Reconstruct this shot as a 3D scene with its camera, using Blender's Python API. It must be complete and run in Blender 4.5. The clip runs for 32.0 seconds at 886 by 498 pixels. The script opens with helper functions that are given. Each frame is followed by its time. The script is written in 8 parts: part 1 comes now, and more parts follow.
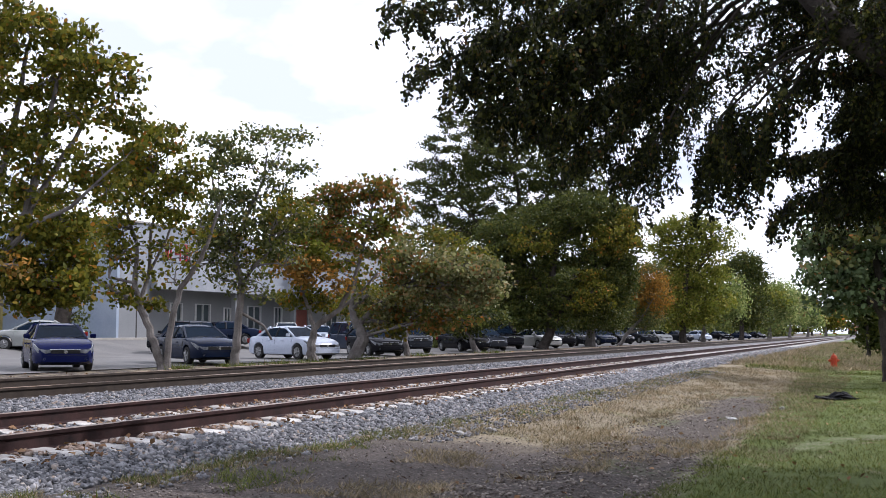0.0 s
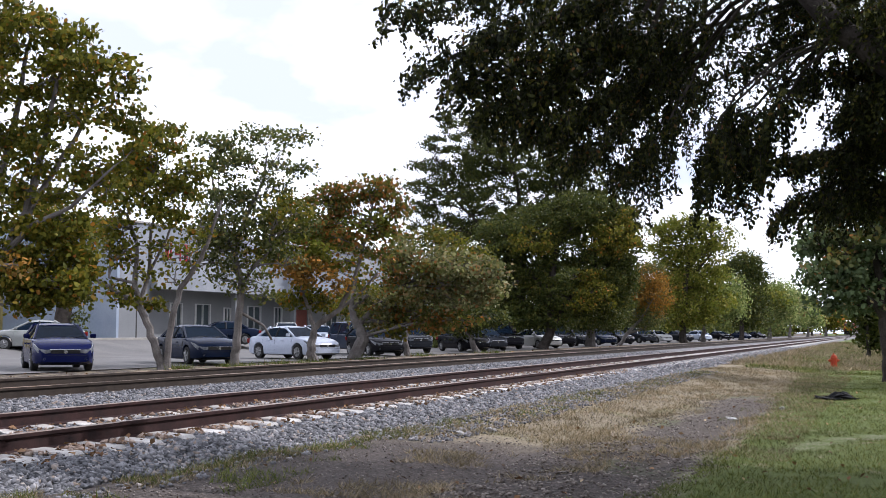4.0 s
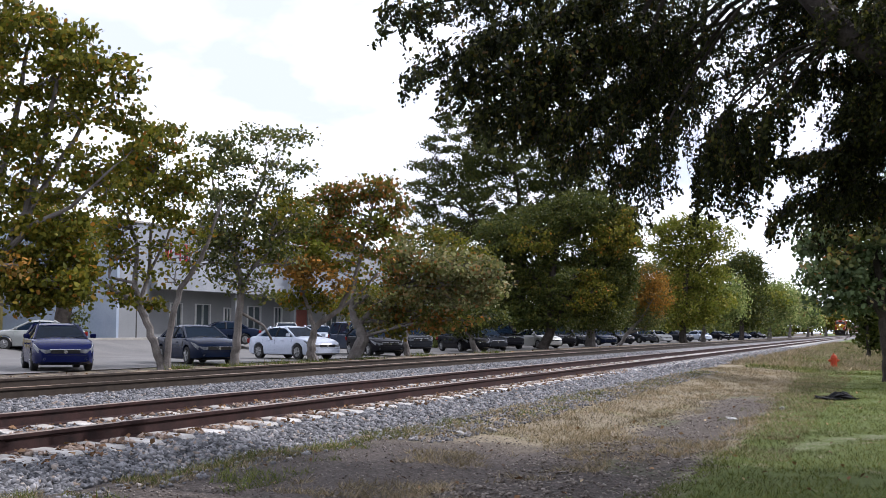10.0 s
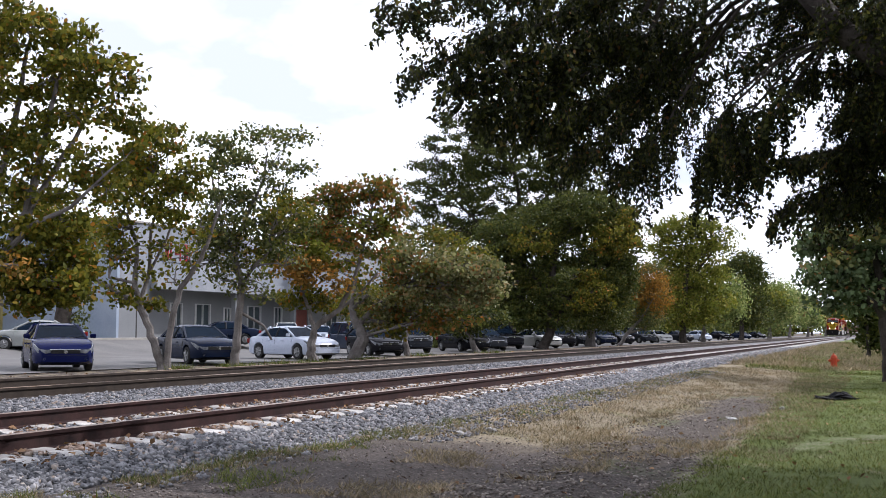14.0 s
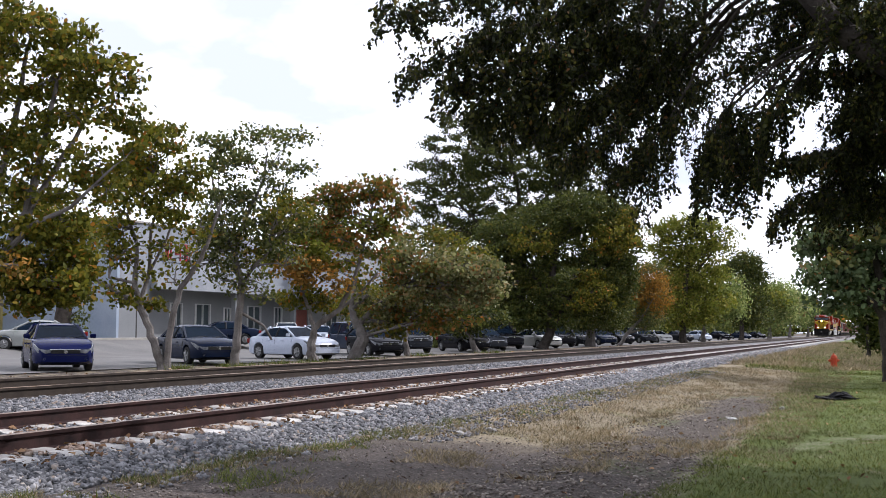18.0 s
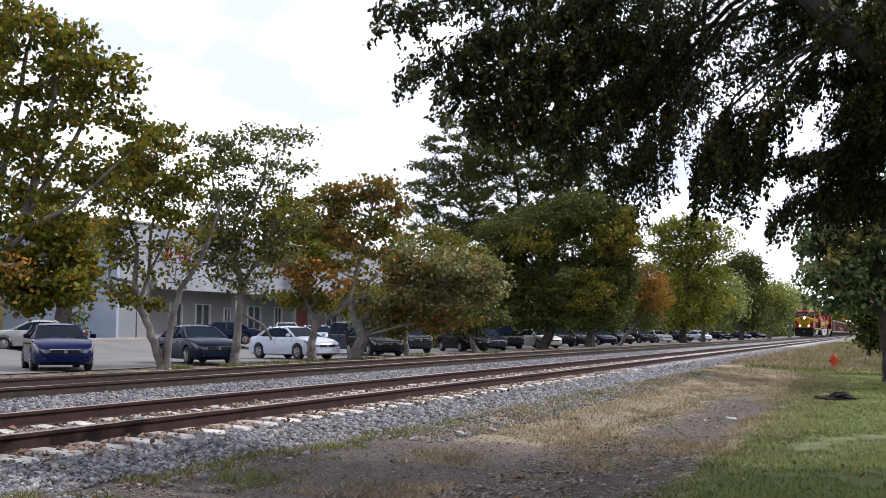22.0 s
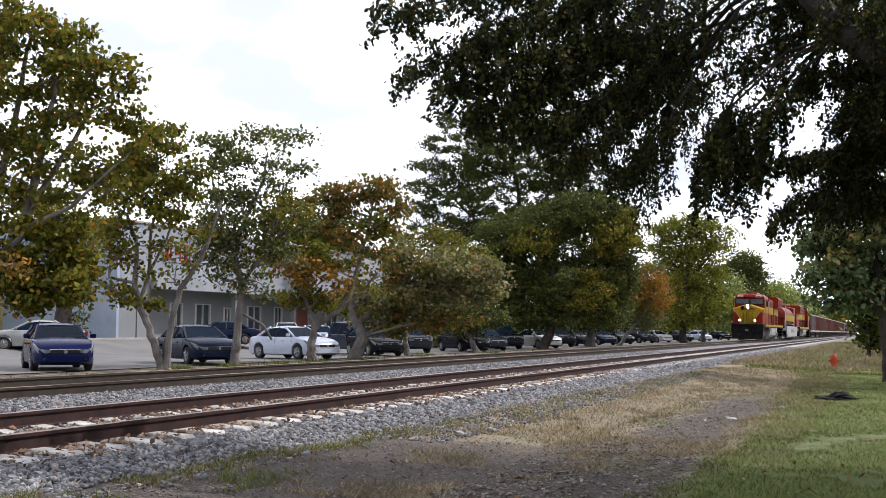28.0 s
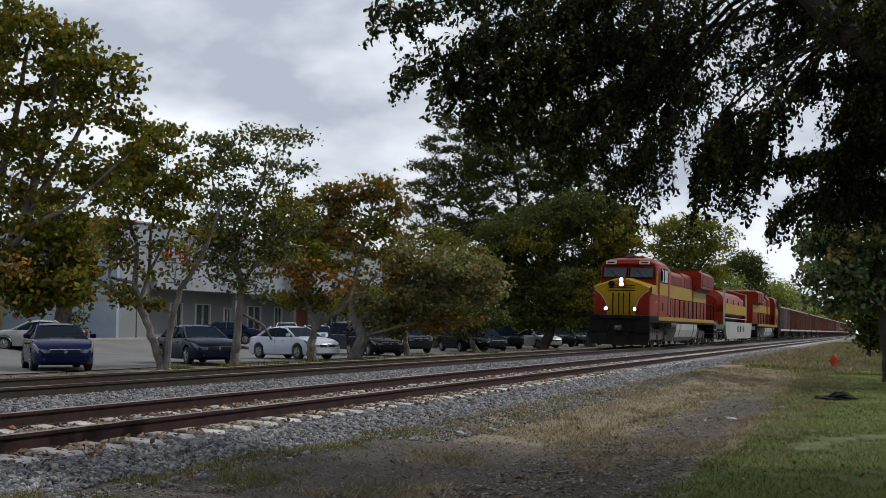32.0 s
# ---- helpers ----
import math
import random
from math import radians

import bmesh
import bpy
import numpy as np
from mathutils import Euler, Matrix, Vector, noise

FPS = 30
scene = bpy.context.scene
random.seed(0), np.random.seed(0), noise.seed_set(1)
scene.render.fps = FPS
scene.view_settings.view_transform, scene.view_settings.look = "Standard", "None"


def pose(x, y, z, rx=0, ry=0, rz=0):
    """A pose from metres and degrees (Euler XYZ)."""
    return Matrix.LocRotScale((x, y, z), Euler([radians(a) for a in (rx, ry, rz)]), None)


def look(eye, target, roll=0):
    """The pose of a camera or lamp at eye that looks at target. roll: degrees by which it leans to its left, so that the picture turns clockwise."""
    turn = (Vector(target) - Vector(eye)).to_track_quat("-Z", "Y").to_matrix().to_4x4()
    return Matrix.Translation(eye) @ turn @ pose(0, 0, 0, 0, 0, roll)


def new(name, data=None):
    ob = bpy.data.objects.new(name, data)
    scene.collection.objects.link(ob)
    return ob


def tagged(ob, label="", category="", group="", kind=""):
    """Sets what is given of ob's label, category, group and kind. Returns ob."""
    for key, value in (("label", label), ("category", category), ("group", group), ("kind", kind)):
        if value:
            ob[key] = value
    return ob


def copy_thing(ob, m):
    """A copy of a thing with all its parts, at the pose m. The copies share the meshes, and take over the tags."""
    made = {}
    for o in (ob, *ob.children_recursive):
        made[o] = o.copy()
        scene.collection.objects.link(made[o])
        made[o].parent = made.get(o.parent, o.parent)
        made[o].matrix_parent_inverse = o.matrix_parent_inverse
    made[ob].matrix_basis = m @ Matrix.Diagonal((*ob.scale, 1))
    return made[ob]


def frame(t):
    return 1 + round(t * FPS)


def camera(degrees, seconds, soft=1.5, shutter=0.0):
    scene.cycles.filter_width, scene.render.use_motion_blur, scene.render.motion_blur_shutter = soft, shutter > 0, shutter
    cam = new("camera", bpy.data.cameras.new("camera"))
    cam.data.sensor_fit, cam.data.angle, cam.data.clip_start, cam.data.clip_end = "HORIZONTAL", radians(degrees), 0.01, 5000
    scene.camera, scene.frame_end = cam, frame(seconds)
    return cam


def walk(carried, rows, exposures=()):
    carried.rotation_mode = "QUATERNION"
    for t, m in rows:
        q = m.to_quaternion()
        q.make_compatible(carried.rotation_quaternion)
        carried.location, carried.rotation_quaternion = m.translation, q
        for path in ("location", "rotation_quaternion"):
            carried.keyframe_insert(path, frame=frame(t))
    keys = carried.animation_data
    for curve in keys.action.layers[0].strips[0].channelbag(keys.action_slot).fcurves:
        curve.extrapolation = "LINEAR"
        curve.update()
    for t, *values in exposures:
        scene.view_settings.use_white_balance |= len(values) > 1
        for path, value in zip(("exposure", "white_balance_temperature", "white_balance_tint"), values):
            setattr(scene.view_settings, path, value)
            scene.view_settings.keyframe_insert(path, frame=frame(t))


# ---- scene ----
# World: the tracks run along +Y, the camera stands to their right; z = 0 is the near track's rail top.
cam = camera(41.35, 32.0, soft=0.8)
EYE = Vector((0.0, 0.0, 0.915))
YAW, PITCH = radians(20.495), radians(4.024)
AIM = EYE + Vector((-math.sin(YAW) * math.cos(PITCH), math.cos(YAW) * math.cos(PITCH), math.sin(PITCH)))
walk(cam, [(0.0, look(EYE, AIM, 0.2)), (32.0, look(EYE, AIM, 0.2))],
     exposures=[(0.0, -0.32, 5980, 18), (20.0, -0.32, 6120, 17), (27.0, -0.3, 6240, 16), (28.5, -0.3, 6260, 15), (30.0, -0.38, 6280, 14), (31.0, -0.86, 6260, 13), (32.0, -1.24, 6220, 10)])

# ---- daylight ----
SUN_EL, SUN_AZ = radians(44.0), radians(50.0)   # azimuth from +Y towards +X


def make_world():
    w = bpy.data.worlds.new("daylight")
    scene.world = w
    w.use_nodes = True
    nt = w.node_tree
    nt.nodes.clear()
    out = nt.nodes.new("ShaderNodeOutputWorld")
    bg = nt.nodes.new("ShaderNodeBackground")
    sky = nt.nodes.new("ShaderNodeTexSky")
    sky.sky_type, sky.sun_disc = "NISHITA", False
    sky.sun_elevation, sky.sun_rotation = SUN_EL, SUN_AZ
    sky.air_density, sky.dust_density = 1.0, 1.5
    # a broken layer of cloud, seen in perspective: direction divided by height
    co = nt.nodes.new("ShaderNodeTexCoord")
    sep = nt.nodes.new("ShaderNodeSeparateXYZ")
    hz = nt.nodes.new("ShaderNodeMath")
    hz.operation = "ADD"
    hz.inputs[1].default_value = 0.38
    up = nt.nodes.new("ShaderNodeMath")
    up.operation = "MAXIMUM"
    up.inputs[1].default_value = 0.0
    nt.links.new(co.outputs["Generated"], sep.inputs[0])
    nt.links.new(sep.outputs["Z"], up.inputs[0])
    nt.links.new(up.outputs[0], hz.inputs[0])
    mp = nt.nodes.new("ShaderNodeVectorMath")
    mp.operation = "DIVIDE"
    cb = nt.nodes.new("ShaderNodeCombineXYZ")
    for k in range(3):
        nt.links.new(hz.outputs[0], cb.inputs[k])
    nt.links.new(co.outputs["Generated"], mp.inputs[0])
    nt.links.new(cb.outputs[0], mp.inputs[1])
    n1 = nt.nodes.new("ShaderNodeTexNoise")
    n1.inputs["Scale"].default_value, n1.inputs["Detail"].default_value = 2.0, 7.0
    n1.inputs["Roughness"].default_value = 0.52
    cover = nt.nodes.new("ShaderNodeValToRGB")
    cover.color_ramp.elements[0].position, cover.color_ramp.elements[1].position = 0.22, 0.40
    n2 = nt.nodes.new("ShaderNodeTexNoise")
    n2.inputs["Scale"].default_value, n2.inputs["Detail"].default_value = 2.9, 6.0
    shade = nt.nodes.new("ShaderNodeValToRGB")
    shade.color_ramp.elements[0].position, shade.color_ramp.elements[1].position = 0.38, 0.60
    shade.color_ramp.elements[0].color = (53.0, 57.0, 65.0, 1)
    shade.color_ramp.elements[1].color = (108.0, 110.0, 113.0, 1)
    mix = nt.nodes.new("ShaderNodeMix")
    mix.data_type = "RGBA"
    L = nt.links.new
    L(mp.outputs[0], n1.inputs[0]), L(mp.outputs[0], n2.inputs[0])
    L(n1.outputs["Fac"], cover.inputs[0]), L(n2.outputs["Fac"], shade.inputs[0])
    L(cover.outputs[0], mix.inputs["Factor"])
    L(sky.outputs[0], mix.inputs["A"]), L(shade.outputs[0], mix.inputs["B"])
    L(mix.outputs["Result"], bg.inputs[0])
    bg.inputs[1].default_value = 0.0215
    L(bg.outputs[0], out.inputs[0])


make_world()
sun_data = bpy.data.lights.new("sun", "SUN")
sun_data.energy, sun_data.angle, sun_data.color = 5.0, radians(0.6), (1.0, 0.95, 0.88)
sun = new("sun", sun_data)
SUN_DIR = Vector((math.cos(SUN_EL) * math.sin(SUN_AZ), math.cos(SUN_EL) * math.cos(SUN_AZ), math.sin(SUN_EL)))
sun.matrix_world = look(SUN_DIR * 100, (0, 0, 0))


# ---- materials ----
def nodes_of(name):
    m = bpy.data.materials.new(name)
    m.use_nodes = True
    nt = m.node_tree
    return m, nt, nt.nodes["Principled BSDF"]


def ramp_node(nt, stops):
    r = nt.nodes.new("ShaderNodeValToRGB")
    while len(r.color_ramp.elements) < len(stops):
        r.color_ramp.elements.new(0.5)
    for e, (pos, c) in zip(r.color_ramp.elements, stops):
        e.position, e.color = pos, (*c, 1)
    return r


def noise_node(nt, vec, scale, detail=4.0, rough=0.55):
    n = nt.nodes.new("ShaderNodeTexNoise")
    n.inputs["Scale"].default_value, n.inputs["Detail"].default_value = scale, detail
    n.inputs["Roughness"].default_value = rough
    nt.links.new(vec, n.inputs["Vector"])
    return n


def mixc(nt, fac, a, b, blend="MIX"):
    m = nt.nodes.new("ShaderNodeMix")
    m.data_type, m.blend_type = "RGBA", blend
    for sock, v in (("Factor", fac), ("A", a), ("B", b)):
        if isinstance(v, (int, float)):
            m.inputs[sock].default_value = v
        elif isinstance(v, tuple):
            m.inputs[sock].default_value = (*v, 1)
        else:
            nt.links.new(v, m.inputs[sock])
    return m.outputs["Result"]


def bump_to(nt, bsdf, height, strength, dist):
    b = nt.nodes.new("ShaderNodeBump")
    b.inputs["Strength"].default_value, b.inputs["Distance"].default_value = strength, dist
    nt.links.new(height, b.inputs["Height"])
    nt.links.new(b.outputs[0], bsdf.inputs["Normal"])


def surface(name, base, second, scale=3.0, rough=0.8, metal=0.0, fine=40.0, bump=0.3, dist=0.01, dirt=None,
            per_object=0.0, spec=0.2, coat=0.0):
    """A worn, grainy surface: two tones at a large scale, fine grain, relief, and dirt in patches."""
    m, nt, b = nodes_of(name)
    co = nt.nodes.new("ShaderNodeTexCoord").outputs["Object"]
    big = noise_node(nt, co, scale, 5.0)
    small = noise_node(nt, co, fine, 4.0)
    r = ramp_node(nt, [(0.35, base), (0.68, second)])
    nt.links.new(big.outputs["Fac"], r.inputs[0])
    g = ramp_node(nt, [(0.3, (0.72, 0.72, 0.72)), (0.7, (1.12, 1.12, 1.12))])
    nt.links.new(small.outputs["Fac"], g.inputs[0])
    col = mixc(nt, 1.0, r.outputs[0], g.outputs[0], "MULTIPLY")
    if dirt:
        d = noise_node(nt, co, scale * 0.37, 6.0, 0.65)
        dr = ramp_node(nt, [(0.5, (0, 0, 0)), (0.72, (0.8, 0.8, 0.8))])
        nt.links.new(d.outputs["Fac"], dr.inputs[0])
        col = mixc(nt, dr.outputs[0], col, dirt)
    if per_object:
        inf = nt.nodes.new("ShaderNodeObjectInfo")
        o = ramp_node(nt, [(0.0, (1 - per_object,) * 3), (1.0, (1 + per_object,) * 3)])
        nt.links.new(inf.outputs["Random"], o.inputs[0])
        col = mixc(nt, 1.0, col, o.outputs[0], "MULTIPLY")
    nt.links.new(col, b.inputs["Base Color"])
    rr = nt.nodes.new("ShaderNodeMapRange")
    rr.inputs["To Min"].default_value, rr.inputs["To Max"].default_value = max(0.02, rough - 0.12), min(1, rough + 0.12)
    nt.links.new(big.outputs["Fac"], rr.inputs["Value"])
    nt.links.new(rr.outputs[0], b.inputs["Roughness"])
    b.inputs["Metallic"].default_value = metal
    b.inputs["Specular IOR Level"].default_value = spec
    b.inputs["Coat Weight"].default_value = coat
    if bump:
        bump_to(nt, b, small.outputs["Fac"], bump, dist)
    return m


def leaf_mat(name, stops, through_light=0.35, rough=0.55):
    """Leaves: a colour from the stops for each leaf, partly letting light through."""
    m, nt, b = nodes_of(name)
    geo = nt.nodes.new("ShaderNodeNewGeometry")
    r = ramp_node(nt, stops)
    r.color_ramp.interpolation = "LINEAR"
    nt.links.new(geo.outputs["Random Per Island"], r.inputs[0])
    co = nt.nodes.new("ShaderNodeTexCoord").outputs["Object"]
    big = noise_node(nt, co, 0.7, 3.0)
    g = ramp_node(nt, [(0.3, (0.55, 0.56, 0.55)), (0.7, (1.15, 1.1, 1.02))])
    nt.links.new(big.outputs["Fac"], g.inputs[0])
    col = mixc(nt, 1.0, r.outputs[0], g.outputs[0], "MULTIPLY")
    nt.links.new(col, b.inputs["Base Color"])
    b.inputs["Roughness"].default_value = rough
    b.inputs["Specular IOR Level"].default_value = 0.12
    tr = nt.nodes.new("ShaderNodeBsdfTranslucent")
    nt.links.new(mixc(nt, 1.0, col, (1.0, 1.05, 0.7), "MULTIPLY"), tr.inputs[0])
    ms = nt.nodes.new("ShaderNodeMixShader")
    ms.inputs[0].default_value = through_light
    nt.links.new(b.outputs[0], ms.inputs[1]), nt.links.new(tr.outputs[0], ms.inputs[2])
    nt.links.new(ms.outputs[0], nt.nodes["Material Output"].inputs[0])
    return m


def glow(name, color, strength):
    m, nt, b = nodes_of(name)
    b.inputs["Emission Color"].default_value = (*color, 1)
    b.inputs["Emission Strength"].default_value = strength
    b.inputs["Base Color"].default_value = (0.8, 0.8, 0.75, 1)
    return m


def glass_mat(name, tint=(0.25, 0.3, 0.32), trans=0.75, ior=1.18):
    m, nt, b = nodes_of(name)
    b.inputs["Base Color"].default_value = (*tint, 1)
    b.inputs["Roughness"].default_value = 0.03
    b.inputs["IOR"].default_value = ior
    b.inputs["Transmission Weight"].default_value = trans
    b.inputs["Specular IOR Level"].default_value = 0.2
    return m


def ground_mat():
    """Earth, dry grass and green grass in drifts: dirt near the ballast, lawn on the camera's side."""
    m, nt, b = nodes_of("ground_soil_and_grass")
    co = nt.nodes.new("ShaderNodeTexCoord").outputs["Object"]
    sep = nt.nodes.new("ShaderNodeSeparateXYZ")
    nt.links.new(co, sep.inputs[0])
    big, mid, fine = noise_node(nt, co, 0.45, 6), noise_node(nt, co, 2.2, 6, 0.65), noise_node(nt, co, 26, 5, 0.7)
    dirt = ramp_node(nt, [(0.34, (0.027, 0.022, 0.019)), (0.5, (0.068, 0.057, 0.05)), (0.68, (0.14, 0.12, 0.105))])
    nt.links.new(fine.outputs["Fac"], dirt.inputs[0])
    dry = ramp_node(nt, [(0.32, (0.10, 0.08, 0.052)), (0.52, (0.215, 0.18, 0.122)), (0.7, (0.38, 0.325, 0.23))])
    nt.links.new(fine.outputs["Fac"], dry.inputs[0])
    green = ramp_node(nt, [(0.3, (0.05, 0.066, 0.017)), (0.55, (0.098, 0.125, 0.034)), (0.75, (0.165, 0.185, 0.065))])
    nt.links.new(fine.outputs["Fac"], green.inputs[0])

    def math_node(op, a, c):
        n = nt.nodes.new("ShaderNodeMath")
        n.operation = op
        for i, v in enumerate((a, c)):
            if isinstance(v, (int, float)):
                n.inputs[i].default_value = v
            else:
                nt.links.new(v, n.inputs[i])
        return n.outputs[0]

    def edge(value, lo, hi):
        n = nt.nodes.new("ShaderNodeMapRange")
        n.interpolation_type = "SMOOTHSTEP"
        n.inputs["From Min"].default_value, n.inputs["From Max"].default_value = lo, hi
        nt.links.new(value, n.inputs["Value"])
        return n.outputs[0]

    wob = math_node("MULTIPLY", math_node("SUBTRACT", big.outputs["Fac"], 0.5), 3.0)
    wob2 = math_node("MULTIPLY", math_node("SUBTRACT", mid.outputs["Fac"], 0.5), 1.3)
    x = math_node("ADD", sep.outputs["X"], wob2)
    # a worn vehicle track of bare earth nearest the camera, fading into dry grass farther along
    y = math_node("ADD", sep.outputs["Y"], math_node("MULTIPLY", wob, 0.8))
    bare = math_node("MULTIPLY", math_node("SUBTRACT", 1.0, edge(y, 12.4, 14.6)), math_node("SUBTRACT", 1.0, edge(x, -1.95, -1.6)))
    lane = math_node("MULTIPLY", edge(x, -3.4, -2.95), math_node("SUBTRACT", 1.0, edge(x, -2.15, -1.75)))
    lane = math_node("MULTIPLY", lane, math_node("SUBTRACT", 1.0, edge(y, 24, 34)))
    bare = math_node("MAXIMUM", bare, math_node("MULTIPLY", lane, 0.9))
    far_bank = math_node("SUBTRACT", 1.0, edge(sep.outputs["X"], -16.0, -14.5))
    bare = math_node("MAXIMUM", bare, math_node("MULTIPLY", far_bank, edge(mid.outputs["Fac"], 0.42, 0.55)))
    slant = math_node("MULTIPLY", math_node("MAXIMUM", math_node("SUBTRACT", sep.outputs["Y"], 19.0), 0.0), 0.045)
    lawn = edge(math_node("ADD", x, slant), -1.95, -1.55)
    thin = edge(mid.outputs["Fac"], 0.56, 0.68)
    lawn = math_node("MULTIPLY", lawn, math_node("SUBTRACT", 1.0, math_node("MULTIPLY", thin, 0.7)))
    tuft = edge(mid.outputs["Fac"], 0.40, 0.30)
    lawn = math_node("MAXIMUM", lawn, math_node("MULTIPLY", edge(big.outputs["Fac"], 0.55, 0.68), 0.45))
    col = mixc(nt, bare, dry.outputs[0], dirt.outputs[0])
    col = mixc(nt, lawn, col, green.outputs[0])
    # a worn sandy strip across the lawn
    strip = math_node("ABSOLUTE", math_node("ADD", math_node("SUBTRACT", math_node("MULTIPLY", sep.outputs["X"], 1.9), math_node("ADD", sep.outputs["Y"], wob2)), 16.95), 0.0)
    worn = math_node("MULTIPLY", math_node("SUBTRACT", 1.0, edge(strip, 0.25, 0.9)), edge(sep.outputs["X"], -1.3, -0.9))
    worn = math_node("MULTIPLY", worn, edge(mid.outputs["Fac"], 0.36, 0.5))
    worn = math_node("MULTIPLY", worn, edge(fine.outputs["Fac"], 0.44, 0.56))
    sand = ramp_node(nt, [(0.35, (0.13, 0.115, 0.09)), (0.65, (0.33, 0.30, 0.25))])
    nt.links.new(fine.outputs["Fac"], sand.inputs[0])
    col = mixc(nt, math_node("MULTIPLY", worn, 0.45), col, sand.outputs[0])
    nt.links.new(col, b.inputs["Base Color"])
    b.inputs["Roughness"].default_value = 0.95
    b.inputs["Specular IOR Level"].default_value = 0.15
    bump_to(nt, b, fine.outputs["Fac"], 0.8, 0.03)
    return m


M = {}
M["ground"] = ground_mat()
M["ballast"] = surface("grey_ballast_bed", (0.12, 0.122, 0.128), (0.22, 0.22, 0.222), 6, 0.95, fine=22, bump=1.0, dist=0.05, dirt=(0.2, 0.17, 0.14))
M["asphalt"] = surface("pale_sunbleached_asphalt", (0.128, 0.124, 0.119), (0.183, 0.177, 0.168), 0.35, 0.9, fine=30, bump=0.3, dist=0.006, dirt=(0.10, 0.10, 0.102))
M["kerb"] = surface("concrete_kerb", (0.26, 0.25, 0.22), (0.36, 0.34, 0.31), 1.2, 0.9, dirt=(0.25, 0.23, 0.2))
M["rail"] = surface("rusty_rail_steel", (0.021, 0.0105, 0.0098), (0.048, 0.0225, 0.0195), 5, 0.8, metal=0.0, fine=60, bump=0.2, dist=0.002)
M["railtop"] = surface("worn_rail_head", (0.20, 0.15, 0.12), (0.32, 0.26, 0.22), 2, 0.45, metal=0.6, fine=30, bump=0.05)
M["rail_far"] = surface("pale_brown_rail_steel", (0.0274, 0.0199, 0.0146), (0.0486, 0.0367, 0.0274), 5, 0.75, metal=0.0, fine=60, bump=0.2, dist=0.002)
M["railtop2"] = surface("brown_worn_rail_head", (0.16, 0.11, 0.075), (0.25, 0.18, 0.13), 2, 0.5, metal=0.5, fine=30, bump=0.05)
M["tie"] = surface("weathered_concrete_sleeper", (0.38, 0.365, 0.34), (0.54, 0.52, 0.49), 2.5, 0.9, fine=45, bump=0.3, dist=0.004, dirt=(0.28, 0.2, 0.14), per_object=0.15)
M["clip"] = surface("rusty_clip", (0.05, 0.028, 0.021), (0.085, 0.05, 0.036), 9, 0.8)


# ---- mesh helpers ----
def part(name, bm, material, parent=None, label="", smooth=False):
    me = bpy.data.meshes.new(name)
    bm.to_mesh(me)
    bm.free()
    for mm in (material if isinstance(material, (list, tuple)) else [material]):
        me.materials.append(mm)
    if smooth:
        me.polygons.foreach_set("use_smooth", [True] * len(me.polygons))
        me.set_sharp_from_angle(angle=radians(38))
    ob = new(name, me)
    ob.parent = parent
    if label:
        ob["label"] = label
    return ob


def raw(name, verts, faces, material, parent=None, smooth=False):
    me = bpy.data.meshes.new(name)
    me.from_pydata(verts, [], faces)
    me.materials.append(material)
    if smooth:
        me.polygons.foreach_set("use_smooth", [True] * len(me.polygons))
    ob = new(name, me)
    ob.parent = parent
    return ob


def soup(name, verts, corners, material, parent=None):
    """Many loose faces at once: verts (n, k, 3), each a fan of its own; corners: faces over the k points."""
    n, k, _ = verts.shape
    me = bpy.data.meshes.new(name)
    faces = np.concatenate([np.asarray(c, dtype=np.int64)[None, :] + (np.arange(n) * k)[:, None] for c in corners], axis=0) if len({len(c) for c in corners}) == 1 else None
    per = faces.shape[1]
    me.vertices.add(n * k)
    me.vertices.foreach_set("co", verts.reshape(-1).astype(np.float32))
    me.loops.add(faces.size)
    me.loops.foreach_set("vertex_index", faces.reshape(-1).astype(np.int32))
    me.polygons.add(len(faces))
    me.polygons.foreach_set("loop_start", (np.arange(len(faces)) * per).astype(np.int32))
    me.update(calc_edges=True)
    me.materials.append(material)
    ob = new(name, me)
    ob.parent = parent
    return ob


def empty(name, m=None, **tags):
    ob = new(name)
    ob.empty_display_size = 0.2
    if m is not None:
        ob.matrix_basis = m
    return tagged(ob, **tags)


def box(bm, x0, x1, y0, y1, z0, z1, bevel=0.0, m=None):
    vs = [bm.verts.new((x, y, z)) for x in (x0, x1) for y in (y0, y1) for z in (z0, z1)]
    fs = [bm.faces.new([vs[i] for i in q]) for q in ((0, 1, 3, 2), (4, 6, 7, 5), (0, 4, 5, 1), (2, 3, 7, 6), (0, 2, 6, 4), (1, 5, 7, 3))]
    if bevel:
        es = list({e for f in fs for e in f.edges})
        got = bmesh.ops.bevel(bm, geom=es, offset=bevel, segments=1, affect="EDGES")
        vs = list({v for f in got["faces"] for v in f.verts} | {v for v in vs if v.is_valid})
    if m is not None:
        bmesh.ops.transform(bm, matrix=m, verts=[v for v in vs if v.is_valid])
    return bm


def boxed(*a, **k):
    return box(bmesh.new(), *a, **k)


